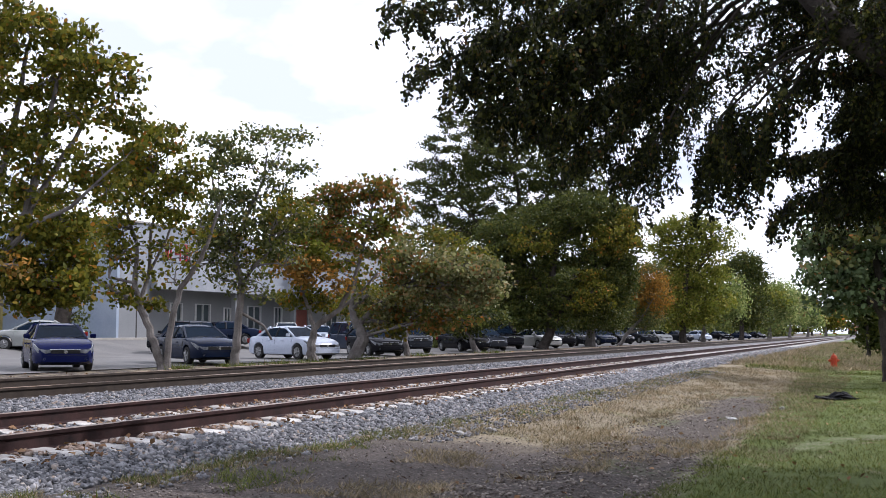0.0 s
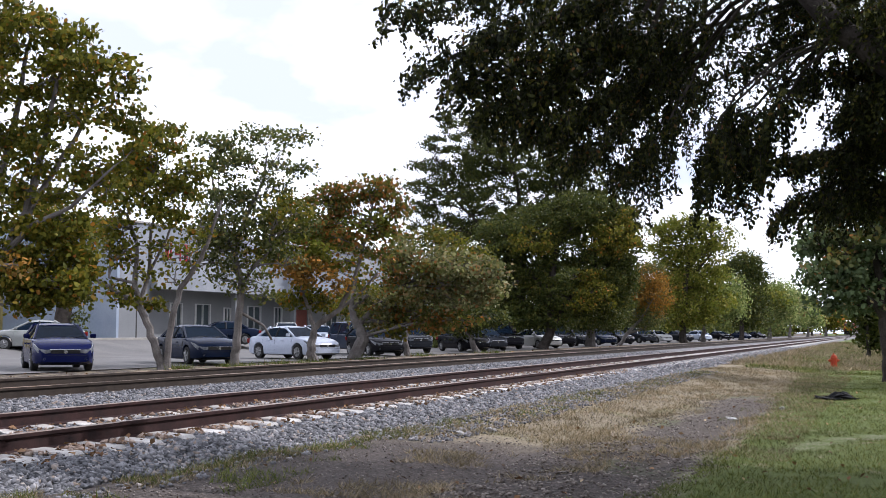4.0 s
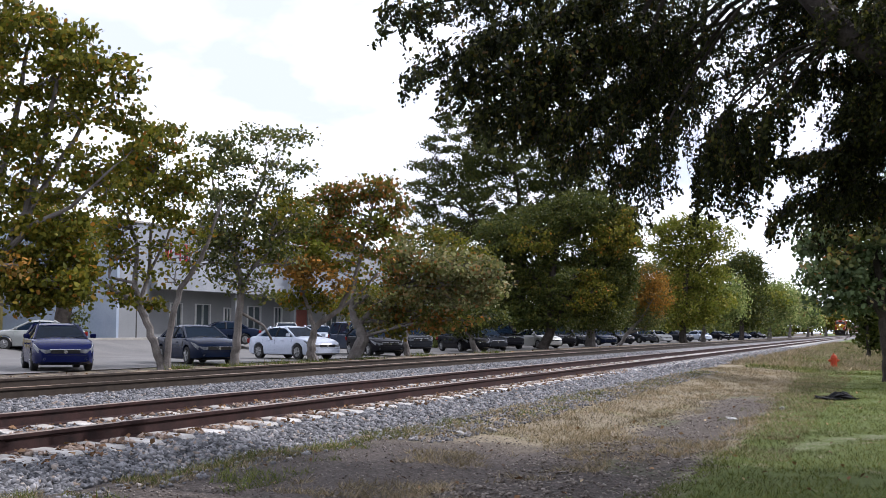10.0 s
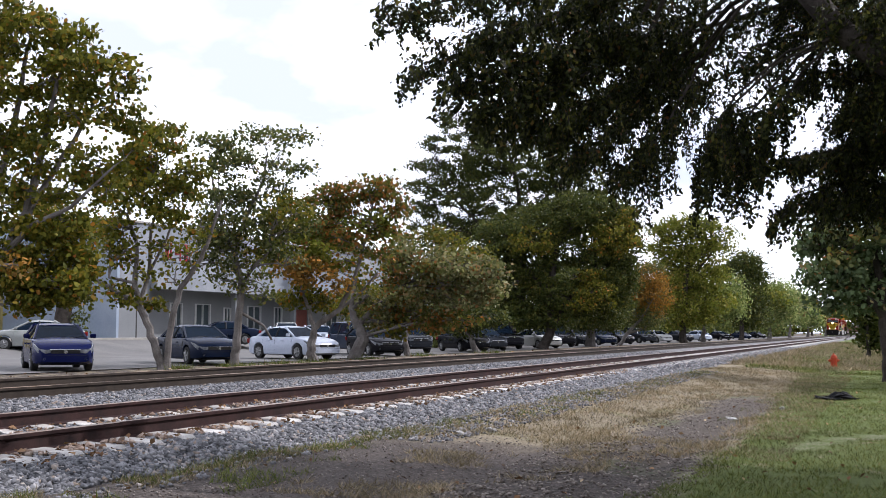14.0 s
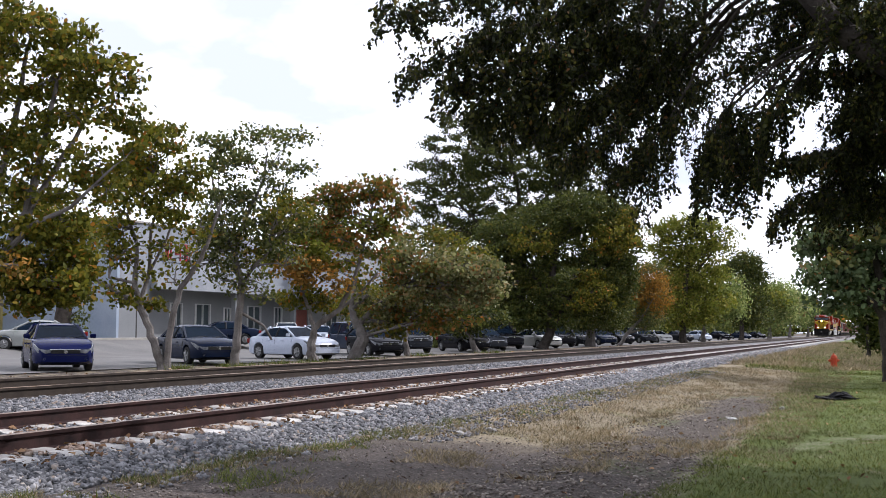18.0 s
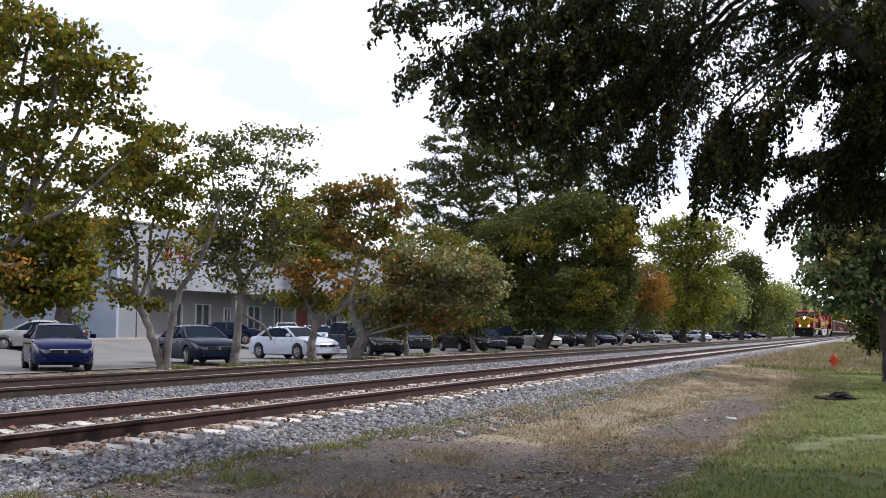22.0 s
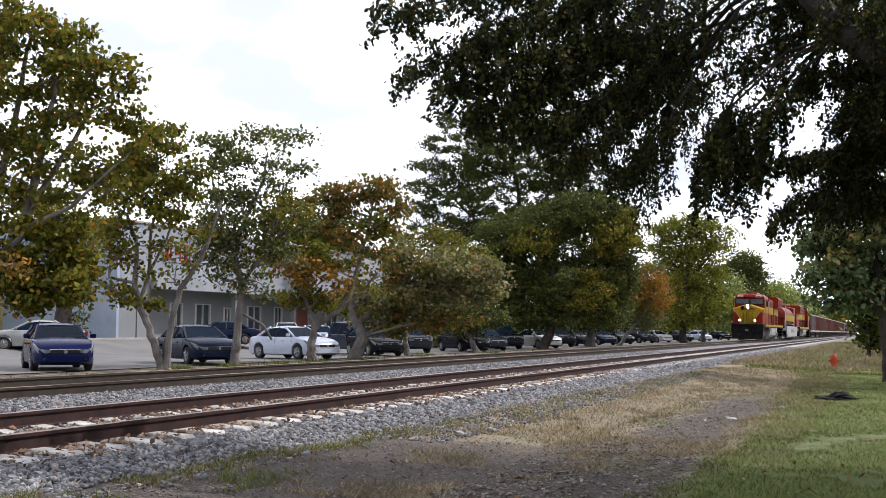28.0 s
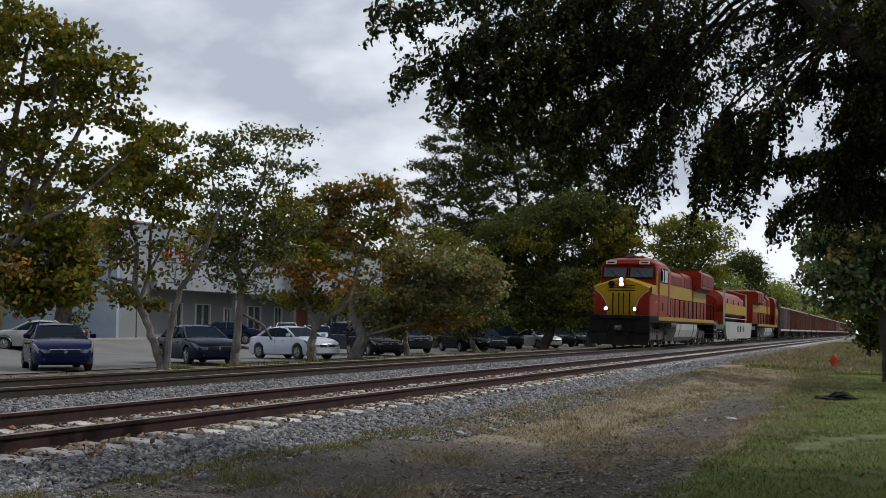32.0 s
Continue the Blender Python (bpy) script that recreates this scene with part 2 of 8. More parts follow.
def tube(bm, pts, radii, sides=8, cap=True):
    """A tapering tube along points."""
    rings = []
    pts = [Vector(q) for q in pts]
    ref = Vector((0.31, 0.93, 0.17))
    for i, q in enumerate(pts):
        d = (pts[min(i + 1, len(pts) - 1)] - pts[max(i - 1, 0)]).normalized()
        a = d.cross(ref)
        if a.length < 1e-3:
            a = d.cross(Vector((1, 0, 0)))
        a.normalize()
        c = d.cross(a)
        r = radii[i] if isinstance(radii, (list, tuple)) else radii
        rings.append([bm.verts.new(q + (a * math.cos(2 * math.pi * s / sides) + c * math.sin(2 * math.pi * s / sides)) * r) for s in range(sides)])
    for r0, r1 in zip(rings, rings[1:]):
        for s in range(sides):
            bm.faces.new((r0[s], r0[(s + 1) % sides], r1[(s + 1) % sides], r1[s]))
    if cap:
        bm.faces.new(rings[0]), bm.faces.new(rings[-1][::-1])
    return bm


def loft(bm, rings, cap=True, closed=True):
    """Skins rings of equal numbers of points."""
    vs = [[bm.verts.new(q) for q in r] for r in rings]
    n = len(vs[0])
    for a, b in zip(vs, vs[1:]):
        for i in range(n if closed else n - 1):
            j = (i + 1) % n
            bm.faces.new((a[i], a[j], b[j], b[i]))
    if cap:
        bm.faces.new(vs[0][::-1]), bm.faces.new(vs[-1])
    bmesh.ops.recalc_face_normals(bm, faces=bm.faces)
    return bm


def prism(bm, outline, axis, a, b):
    """An outline of 2D points pushed from a to b along axis (0 x, 1 y, 2 z)."""
    def at(p, t):
        q = list(p)
        q.insert(axis, t)
        return q
    return loft(bm, [[at(p, a) for p in outline], [at(p, b) for p in outline]])


def disc(bm, c, axis, r, depth, sides=20, r2=None):
    """A short cylinder from c along a unit axis."""
    c, axis = Vector(c), Vector(axis).normalized()
    return tube(bm, [c, c + axis * depth], [r, r if r2 is None else r2], sides)


# ---- ground, parking lot, tracks ----
NEAR_RAIL, GAUGE, GAP = 7.23, 1.507, 4.05       # distances from the camera's line to the near rail, rail to rail, track to track
FAR_LIFT, CANT = 0.127, 0.038                   # the far track lies higher; both lean slightly
RAILS = [(-NEAR_RAIL, 0.0), (-NEAR_RAIL - GAUGE, CANT), (-NEAR_RAIL - GAP, FAR_LIFT), (-NEAR_RAIL - GAP - GAUGE, FAR_LIFT + CANT)]
TRAIN_X, TRAIN_Z = -NEAR_RAIL - GAP - GAUGE / 2, FAR_LIFT + CANT / 2
Y0, Y1 = -60.0, 1500.0


def smooth(a, b, v):
    t = min(1, max(0, (v - a) / (b - a)))
    return t * t * (3 - 2 * t)


def ground_z(x, y):
    """Height of the ground."""
    d = -x
    if d < 6.2:
        z = -0.47 - 0.13 * smooth(14, 45, y) * (1 - smooth(2, 5, d)) + 0.10 * smooth(3.0, 6.0, d)
        z += 0.05 * noise.noise((x * 0.5, y * 0.35, 0.0)) + 0.025 * noise.noise((x * 1.7, y * 1.5, 3.0))
        rough = (1 - smooth(13.0, 15.5, y)) * smooth(1.5, 2.0, d) * (1 - smooth(3.2, 4.2, d))
        z += 0.09 * rough * abs(noise.noise((x * 2.6, y * 1.9, 8.0)))
        # wheel ruts along the bare lane
        z -= 0.05 * (math.exp(-((d - 3.9) / 0.25) ** 2) + math.exp(-((d - 2.2) / 0.25) ** 2)) * (1 - smooth(18, 30, y))
        return z
    if d < 14.8:
        return -0.37 - 0.12 * smooth(6.2, 7, d)
    z = -0.42 + 0.08 * smooth(16, 22, d)
    z += 0.68 * smooth(35.8, 41.0, d) * (1 - smooth(90, 140, y) * 0.6)
    return z


def grid_mesh(name, xs, ys, zf, material):
    verts = [(x, y, zf(x, y)) for y in ys for x in xs]
    n = len(xs)
    faces = [(j * n + i, j * n + i + 1, (j + 1) * n + i + 1, (j + 1) * n + i) for j in range(len(ys) - 1) for i in range(n - 1)]
    return raw(name, verts, faces, material, smooth=True)


def spread(a, b, n):
    return [a + (b - a) * i / n for i in range(n + 1)]


gx = [-2500, -900, -300, -120, -80, -60, -50, -46, -43.5, -42, -41, -40.5, -40, -39.3, -38.6, -37.9, -37.2, -36.5] + spread(-35.8, -15, 14) + spread(-14, -6.4, 6) + spread(-6.2, 4, 60) + [6, 9, 14, 25, 60, 200, 700, 2500]
gy = [-2500, -600, -150, -60, -30, -10, 0, 3] + spread(4, 30, 110) + spread(31, 60, 40) + spread(64, 140, 20) + [160, 200, 260, 340, 450, 600, 800, 1100, 1500, 2500]
ground = tagged(grid_mesh("ground", gx, gy, ground_z, M["ground"]), "uneven ground of bare earth, dry grass and lawn", "ground", kind="structure")


def ballast_z(d):
    """Top of the ballast across both tracks, d metres from the camera's line."""
    pts = [(5.75, -0.46), (6.15, -0.35), (6.5, -0.235), (6.8, -0.205), (7.0, -0.19), (7.6, -0.175), (9.3, -0.13), (9.75, -0.12), (10.4, -0.05), (12.0, -0.03), (13.4, -0.02), (13.7, -0.06), (14.9, -0.5)]
    for (a, za), (b, zb) in zip(pts, pts[1:]):
        if a <= d <= b:
            return za + (zb - za) * (d - a) / (b - a)
    return -0.5


bx = [-5.75, -5.95, -6.15, -6.3, -6.45, -6.8, -7.2, -7.6, -8.2, -8.8, -9.3, -9.75, -10.1, -10.4, -11, -12, -12.8, -13.4, -13.7, -14.3, -14.9]
by = [Y0, 0] + spread(4, 40, 90) + spread(42, 90, 24) + [110, 150, 220, 400, 700, 1100, Y1]
ballast_bed = tagged(grid_mesh("ballast_bed", bx[::-1], by, lambda x, y: ballast_z(-x) + 0.02 * noise.noise((x * 3, y * 3, 1)), M["ballast"]),
                     "bed of grey crushed stone under two railway tracks", "ballast", kind="structure")

# parking lot and street: one sheet of pale asphalt behind the tree row
px = spread(-40.9, -35.8, 8) + spread(-35, -22.9, 6)
py = [-250, -100, 0] + spread(10, 130, 24) + [160, 220, 320, 500]
py_far = [v for v in py if v > 76]
asphalt = tagged(grid_mesh("road", px, [v for v in py if v < 76] + [76.0], lambda x, y: ground_z(x, y) + 0.03, M["asphalt"]), "sun-bleached grey asphalt of a street and parking lot", "road", kind="structure")
lot = tagged(grid_mesh("parking_lot", spread(-31.5, -22.9, 7), [76.0] + py_far, lambda x, y: ground_z(x, y) + 0.03, M["asphalt"]), "grey asphalt parking lot in the shade of trees", "parking lot", kind="structure")
bm = boxed(-41.25, -40.9, -250, 118, 0.0, 0.50, 0.03)
kerb = tagged(part("kerb", bm, M["kerb"]), "pale concrete kerb along the street", "kerb", kind="structure")


walk_side = tagged(part("pavement", boxed(-43.08, -41.26, 20, 118, 0.2, 0.44, 0.02), M["kerb"]), "pale concrete pavement before the building", "pavement", kind="structure")


def rail_profile(x, z):
    """Half-inch true rail section: foot, web and head."""
    return [(x - 0.07, z - 0.178), (x + 0.07, z - 0.178), (x + 0.07, z - 0.163), (x + 0.018, z - 0.145), (x + 0.012, z - 0.05), (x + 0.036, z - 0.038), (x + 0.036, z - 0.006),
            (x + 0.028, z), (x - 0.028, z), (x - 0.036, z - 0.006), (x - 0.036, z - 0.038), (x - 0.012, z - 0.05), (x - 0.018, z - 0.145), (x - 0.07, z - 0.163)]


near_track = empty("railway_track", pose(-NEAR_RAIL - GAUGE / 2, 0, -0.2), label="railway track of rusty rails on concrete sleepers", category="railway track", group="tracks")
far_track = empty("railway_track", pose(TRAIN_X, 0, -0.06), label="farther railway track of brown rails on grey ballast", category="railway track", group="tracks")


def put_rail(i, owner):
    x, z = RAILS[i]
    o = owner.matrix_basis.translation
    bm = bmesh.new()
    prof = rail_profile(x - o.x, z - o.z)
    ys = [Y0] + spread(0, 60, 30) + [80, 120, 200, 400, 800, Y1]
    loft(bm, [[(px_ + 0.004 * noise.noise((y * 0.3, i, 0)), y, pz + 0.006 * noise.noise((y * 0.22, i, 5))) for px_, pz in prof] for y in ys])
    for f in bm.faces:
        c = f.calc_center_median()
        if c.z > z - o.z - 0.004 and f.normal.z > 0.7:
            f.material_index = 1
    ob = part("rail", bm, [M["rail" if i < 2 else "rail_far"], M["railtop" if i < 2 else "railtop2"]], owner)
    return ob


for i in range(4):
    put_rail(i, near_track if i < 2 else far_track)


# ---- the train ----
M["loco_red"] = surface("glossy_red_engine_paint", (0.15, 0.013, 0.004), (0.205, 0.019, 0.005), 1.2, 0.4, fine=18, bump=0.04, dirt=(0.15, 0.02, 0.008), spec=0.08)
M["loco_yellow"] = surface("yellow_engine_paint", (0.27, 0.165, 0.005), (0.33, 0.2, 0.007), 1.2, 0.45, fine=18, bump=0.04, dirt=(0.2, 0.12, 0.02), spec=0.1)
M["loco_white"] = surface("white_grey_tank_paint", (0.272, 0.272, 0.268), (0.36, 0.36, 0.352), 1.0, 0.5, fine=14, bump=0.05, dirt=(0.3, 0.27, 0.23))
M["loco_black"] = surface("sooty_black_steel", (0.0056, 0.0056, 0.0056), (0.0154, 0.014, 0.0133), 2.0, 0.7, fine=20, bump=0.2, spec=0.06)
M["loco_grey"] = surface("grimy_grey_steel", (0.05, 0.05, 0.048), (0.11, 0.105, 0.1), 2.0, 0.75, fine=20, bump=0.2)
M["cab_glass"] = surface("cab_window_glass", (0.03, 0.04, 0.05), (0.05, 0.06, 0.07), 2.0, 0.14, fine=30, bump=0.0, spec=0.3)
M["head_lamp"] = glow("lit_headlamp", (1.0, 0.86, 0.68), 150.0)
M["ditch_lamp"] = glow("lit_ditch_lamp", (1.0, 0.74, 0.5), 110.0)
M["board_white"] = surface("pale_number_board", (0.5, 0.5, 0.47), (0.6, 0.6, 0.56), 5, 0.5)
M["grille_red"] = surface("sooty_dark_red_grille", (0.09, 0.012, 0.008), (0.15, 0.02, 0.012), 3.0, 0.6, fine=30, bump=0.5, dist=0.02)
M["wagon_edge"] = surface("pale_worn_rim", (0.34, 0.29, 0.26), (0.48, 0.42, 0.38), 2, 0.8, fine=14)
M["plate_steel"] = surface("silver_handrail_steel", (0.5, 0.5, 0.48), (0.6, 0.6, 0.58), 3, 0.45, metal=0.3)
M["wheel_steel"] = surface("wheel_steel", (0.08, 0.065, 0.055), (0.15, 0.12, 0.1), 4, 0.6, metal=0.5)


def wheelset(parent, y, r=0.53):
    """An axle with its two wheels, as one piece that turns about its own axis."""
    bm = bmesh.new()
    tube(bm, [(-0.9, 0, 0), (0.9, 0, 0)], 0.09, 8)
    for s in (-1, 1):
        tube(bm, [(s * 0.72, 0, 0), (s * 0.745, 0, 0), (s * 0.745, 0, 0), (s * 0.80, 0, 0)], [r + 0.025, r + 0.025, r, r - 0.004], 24)
        for k in range(6):
            a = k * math.pi / 3
            tube(bm, [(s * 0.80, math.cos(a) * r * 0.3, math.sin(a) * r * 0.3), (s * 0.815, math.cos(a) * r * 0.75, math.sin(a) * r * 0.75)], 0.05, 5)
    ob = part("wheelset", bm, M["wheel_steel"], parent)
    ob.matrix_basis = pose(0, y, r)
    return ob


def truck(parent, y, axles, half, label=""):
    """A bogie: side frames, journal boxes, springs, bolster; its wheelsets are parts of it."""
    bm = bmesh.new()
    for s in (-1, 1):
        prof = [(-half, 0.62), (-half, 0.86), (-half * 0.55, 0.95), (half * 0.55, 0.95), (half, 0.86), (half, 0.62), (half * 0.7, 0.6), (half * 0.45, 0.42), (-half * 0.45, 0.42), (-half * 0.7, 0.6)]
        prism(bm, [(p, z) for p, z in prof], 0, s * 0.92, s * 1.06)
        for a in axles:
            box(bm, s * 1.0 - 0.14, s * 1.0 + 0.14, a - 0.2, a + 0.2, 0.36, 0.72, 0.04)
        for a in axles[:-1]:
            m = (a + axles[1]) / 2 if len(axles) == 3 else 0
            for q in (-0.22, 0.22):
                tube(bm, [(s * 1.0, m + q, 0.62), (s * 1.0, m + q, 0.92)], 0.09, 8)
    box(bm, -1.0, 1.0, -0.3, 0.3, 0.6, 0.95, 0.03)
    t = part("truck", bm, M["loco_grey"], parent, label)
    t.matrix_basis = pose(0, y, 0)
    sets = [wheelset(t, a) for a in axles]
    return t, sets


def mirrored(pts):
    """Closes a half outline of (x, z), given from the bottom up on the positive side."""
    return pts + [(-x, z) for x, z in reversed(pts) if x > 1e-6]


def locomotive(label, lit, cab_back=False):
    """A six-axle wide-cab diesel; its front looks towards -Y, origin at its front coupler on the rail top."""
    top = empty("locomotive", label=label, category="locomotive", group="locomotives of the train")
    Lh = 22.4
    P = lambda n, bm, m, parent=top, lab="", sm=False: part(n, bm, M[m], parent, lab, sm)
    # deck
    bm = boxed(-1.5, 1.5, 0.55, Lh - 0.5, 1.28, 1.62, 0.03)
    P("deck_frame", bm, "loco_black")
    for s in (-1, 1):
        P("sill_stripe", boxed(min(s * 1.505, s * 1.53), max(s * 1.505, s * 1.53), 2.6, Lh - 0.8, 1.40, 1.60, 0.008), "loco_yellow", lab="thin yellow sill stripe")
    # pilot with plough
    bm = bmesh.new()
    box(bm, -1.5, 1.5, 0.45, 0.75, 0.75, 1.62, 0.03)
    loft(bm, [[(-1.45, 0.5, 0.18), (1.45, 0.5, 0.18), (1.45, 0.62, 0.85), (-1.45, 0.62, 0.85)], [(-0.15, 0.1, 0.16), (0.15, 0.1, 0.16), (0.15, 0.42, 0.85), (-0.15, 0.42, 0.85)]])
    pilot = P("pilot", bm, "loco_black", lab="black snow plough pilot")
    for s in (-1, 1):
        for k in range(4):
            P("step", boxed(s * 1.22 - 0.27, s * 1.22 + 0.27, 0.62 + 0.05 * k, 0.95 + 0.05 * k, 0.42 + 0.3 * k, 0.46 + 0.3 * k), "loco_grey", pilot)
    bm = boxed(-0.14, 0.14, -0.05, 0.5, 0.86, 1.1, 0.04)
    tube(bm, [(-0.1, 0.05, 0.98), (0.13, -0.1, 0.98)], 0.1, 8)
    P("coupler", bm, "loco_grey", pilot)
    for s in (-0.5, 0.5):
        P("brake_hose", tube(bmesh.new(), [(s, 0.45, 1.1), (s * 1.1, 0.2, 0.85), (s * 1.05, 0.25, 0.5)], 0.035, 6), "loco_black", pilot)
    P("anticlimber", boxed(-1.1, 1.1, 0.35, 0.6, 1.42, 1.62, 0.03), "loco_black", pilot)

    # nose: broad and sloping, with chamfered top corners; red flanks, yellow face
    def nose_ring(y, hw, ztop, ch):
        return [(x, y, z) for x, z in mirrored([(hw, 1.62), (hw, ztop - ch - 0.05), (hw - 0.06, ztop - ch), (0.30, ztop)])]
    bm = bmesh.new()
    loft(bm, [nose_ring(0.85, 1.38, 3.36, 0.36), nose_ring(0.95, 1.42, 3.42, 0.36), nose_ring(1.6, 1.45, 3.46, 0.36), nose_ring(2.6, 1.48, 3.5, 0.34)])
    for f in bm.faces:
        c = f.calc_center_median()
        f.material_index = 0 if abs(f.normal.x) > 0.8 else 1
    nose = part("nose", bm, [M["loco_red"], M["loco_yellow"]], top)
    for s in (-1, 1):   # the red side sweep that wraps round to the nose face
        bm = bmesh.new()
        prism(bm, [(s * 1.378, 1.63), (s * 1.378, 2.82), (s * 1.15, 2.68), (s * 0.88, 2.38), (s * 0.73, 2.0), (s * 0.70, 1.63)], 1, 0.83, 0.849)
        P("flank_band", boxed(min(s * 1.46, s * 1.485), max(s * 1.46, s * 1.485), 1.0, 2.6, 2.72, 3.06, 0.004), "loco_yellow", nose, "yellow band round the nose flank")
        P("flank_stripe", boxed(min(s * 1.46, s * 1.49), max(s * 1.46, s * 1.49), 1.0, 2.6, 2.68, 2.715), "loco_white", nose)
        P("nose_sweep", bm, "loco_red", nose, "red painted sweep")
        bm = bmesh.new()
        prism(bm, [(s * 1.38, 2.83), (s * 1.38, 2.86), (s * 1.14, 2.715), (s * 0.86, 2.40), (s * 0.705, 2.01), (s * 0.675, 1.64), (s * 0.70, 1.64), (s * 0.735, 2.0), (s * 0.885, 2.385), (s * 1.15, 2.685)], 1, 0.826, 0.848)
        P("pin_stripe", bm, "loco_white", nose)
    bm = bmesh.new()
    for s in (-1, 1):
        box(bm, s * 0.42 - 0.025, s * 0.42 + 0.025, 0.70, 0.76, 1.66, 2.72)
        box(bm, s * 0.12 - 0.02, s * 0.12 + 0.02, 0.70, 0.76, 1.66, 2.72)
        for z in (1.75, 2.62):
            box(bm, s * 0.42 - 0.02, s * 0.42 + 0.02, 0.72, 0.86, z, z + 0.03)
            box(bm, s * 0.12 - 0.015, s * 0.12 + 0.015, 0.72, 0.86, z, z + 0.03)
    P("grab_iron", bm, "loco_black", nose)
    for k in range(3):
        bmw = boxed(-0.68, 0.66, 0.832, 0.848, 2.80 + k * 0.125, 2.845 + k * 0.125)
        P("nose_bar", bmw, "loco_black", nose)
    # a plain dark badge shape
    P("badge", disc(bmesh.new(), (-0.52, 0.83, 3.13), (0, -1, 0), 0.17, 0.012, 16), "loco_black", nose)
    P("front_door", boxed(-0.32, 0.32, 0.834, 0.852, 1.66, 2.42, 0.004), "loco_yellow", nose)
    # head lamps: two stacked in a housing high on the nose
    house = P("headlamp_housing", boxed(-0.17, 0.17, 0.72, 1.0, 3.0, 3.46, 0.03), "loco_red", nose)
    for z in (3.12, 3.34):
        P("headlamp", disc(bmesh.new(), (0, 0.725, z), (0, -1, 0), 0.085, 0.02), "head_lamp" if lit else "loco_grey", house)
    for s in (-1, 1):
        h = P("ditch_lamp_housing", disc(bmesh.new(), (s * 0.72, 0.70, 1.92), (0, -1, 0), 0.13, 0.12), "loco_black", nose)
        P("ditch_lamp", disc(bmesh.new(), (s * 0.72, 0.58, 1.92), (0, -1, 0), 0.075, 0.015), "ditch_lamp" if lit else "loco_grey", h)

    # cab: slanted windscreen, rounded roof
    def cab_ring(y, zlo, hw=1.53, zt=4.55):
        return [(x, y, z) for x, z in mirrored([(hw, zlo), (hw, 3.85), (hw - 0.10, 4.25), (hw - 0.42, zt - 0.06), (0.5, zt)])]
    bm = bmesh.new()
    loft(bm, [cab_ring(2.3, 3.1, 1.44, 4.22), cab_ring(2.45, 1.62, 1.49, 4.44), cab_ring(2.9, 1.62), cab_ring(5.2, 1.62), cab_ring(5.6, 1.62, 1.5, 4.48)])
    for f in bm.faces:
        c = f.calc_center_median()
        f.material_index = 1 if (c.z < 3.2 and c.z > 2.9) else 0
    cab = part("cab", bm, [M["loco_red"], M["loco_yellow"]], top)
    P("brow", boxed(-1.25, 1.25, 2.1, 2.5, 4.16, 4.28, 0.03), "loco_red", cab)
    for s in (-1, 1):
        bm = boxed(-0.60, 0.60, -0.03, 0.0, -0.25, 0.27, 0.02)
        w = P("windscreen", bm, "cab_glass", cab)
        w.matrix_basis = pose(s * 0.69, 2.295, 3.78, -9, 0, 0)
        bm = bmesh.new()
        for a in ((-0.66, -0.60, -0.31, 0.33), (0.60, 0.66, -0.31, 0.33), (-0.60, 0.60, 0.27, 0.33), (-0.60, 0.60, -0.31, -0.25)):
            box(bm, a[0], a[1], -0.04, 0.0, a[2], a[3])
        fr = P("window_frame", bm, "loco_black", w)
        bm = tube(bmesh.new(), [(0.1, -0.05, -0.24), (-0.25, -0.05, 0.12)], 0.015, 5)
        P("wiper", bm, "loco_black", w)
        nb = P("number_board", boxed(s * 0.86 - 0.27, s * 0.86 + 0.27, 2.06, 2.14, 4.18, 4.36, 0.02), "board_white", cab)
        P("number_bars", boxed(s * 0.86 - 0.18, s * 0.86 + 0.18, 2.045, 2.062, 4.24, 4.31), "loco_black", nb)
        for y0, y1 in ((3.05, 3.75), (3.9, 4.75)):
            x = s * 1.535
            w = P("side_window", boxed(min(x, x + s * 0.02), max(x, x + s * 0.02), y0, y1, 3.35, 4.0, 0.004), "cab_glass", cab)
            bm = bmesh.new()
            for (a, b, c, d) in ((y0 - 0.05, y0, 3.3, 4.05), (y1, y1 + 0.05, 3.3, 4.05), (y0, y1, 4.0, 4.05), (y0, y1, 3.3, 3.35)):
                box(bm, min(x, x + s * 0.03), max(x, x + s * 0.03), a, b, c, d)
            P("window_frame", bm, "loco_black", w)
        x = s * 1.53
        P("cab_stripe", boxed(min(x, x + s * 0.018), max(x, x + s * 0.018), 2.6, 5.6, 2.68, 3.34, 0.004), "loco_yellow", cab, "yellow band on the cab side")
        P("door", boxed(min(x, x + s * 0.03), max(x, x + s * 0.03), 4.95, 5.5, 1.7, 3.9, 0.01), "loco_red", cab)
        P("vent_panel", boxed(min(x, x + s * 0.02), max(x, x + s * 0.02), 3.5, 3.62, 1.9, 2.3), "loco_black", cab)
        P("mirror", boxed(s * 1.62 - 0.03, s * 1.62 + 0.03, 2.8, 2.95, 3.4, 3.9, 0.01), "loco_black", cab)
    bm = bmesh.new()
    for k, xx in enumerate((-0.15, 0.0, 0.15)):
        tube(bm, [(xx, 3.2, 4.66), (xx, 2.9 - 0.06 * k, 4.68), (xx, 2.8 - 0.06 * k, 4.68)], [0.03, 0.04, 0.09], 8)
    box(bm, -0.2, 0.2, 3.15, 3.3, 4.52, 4.68)
    P("horn", bm, "loco_grey", cab)
    P("roof_unit", boxed(-0.55, 0.55, 3.7, 4.9, 4.55, 4.70, 0.05), "loco_red", cab, "red roof air conditioner")
    P("antenna_dome", disc(bmesh.new(), (0.7, 3.4, 4.45), (0, 0, 1), 0.2, 0.14, 14, 0.12), "board_white", cab)

    # long hood, in bays
    bays = [(5.6, 8.4, 1.05, 4.35), (8.4, 12.8, 0.95, 4.22), (12.8, 16.2, 0.95, 4.30)]
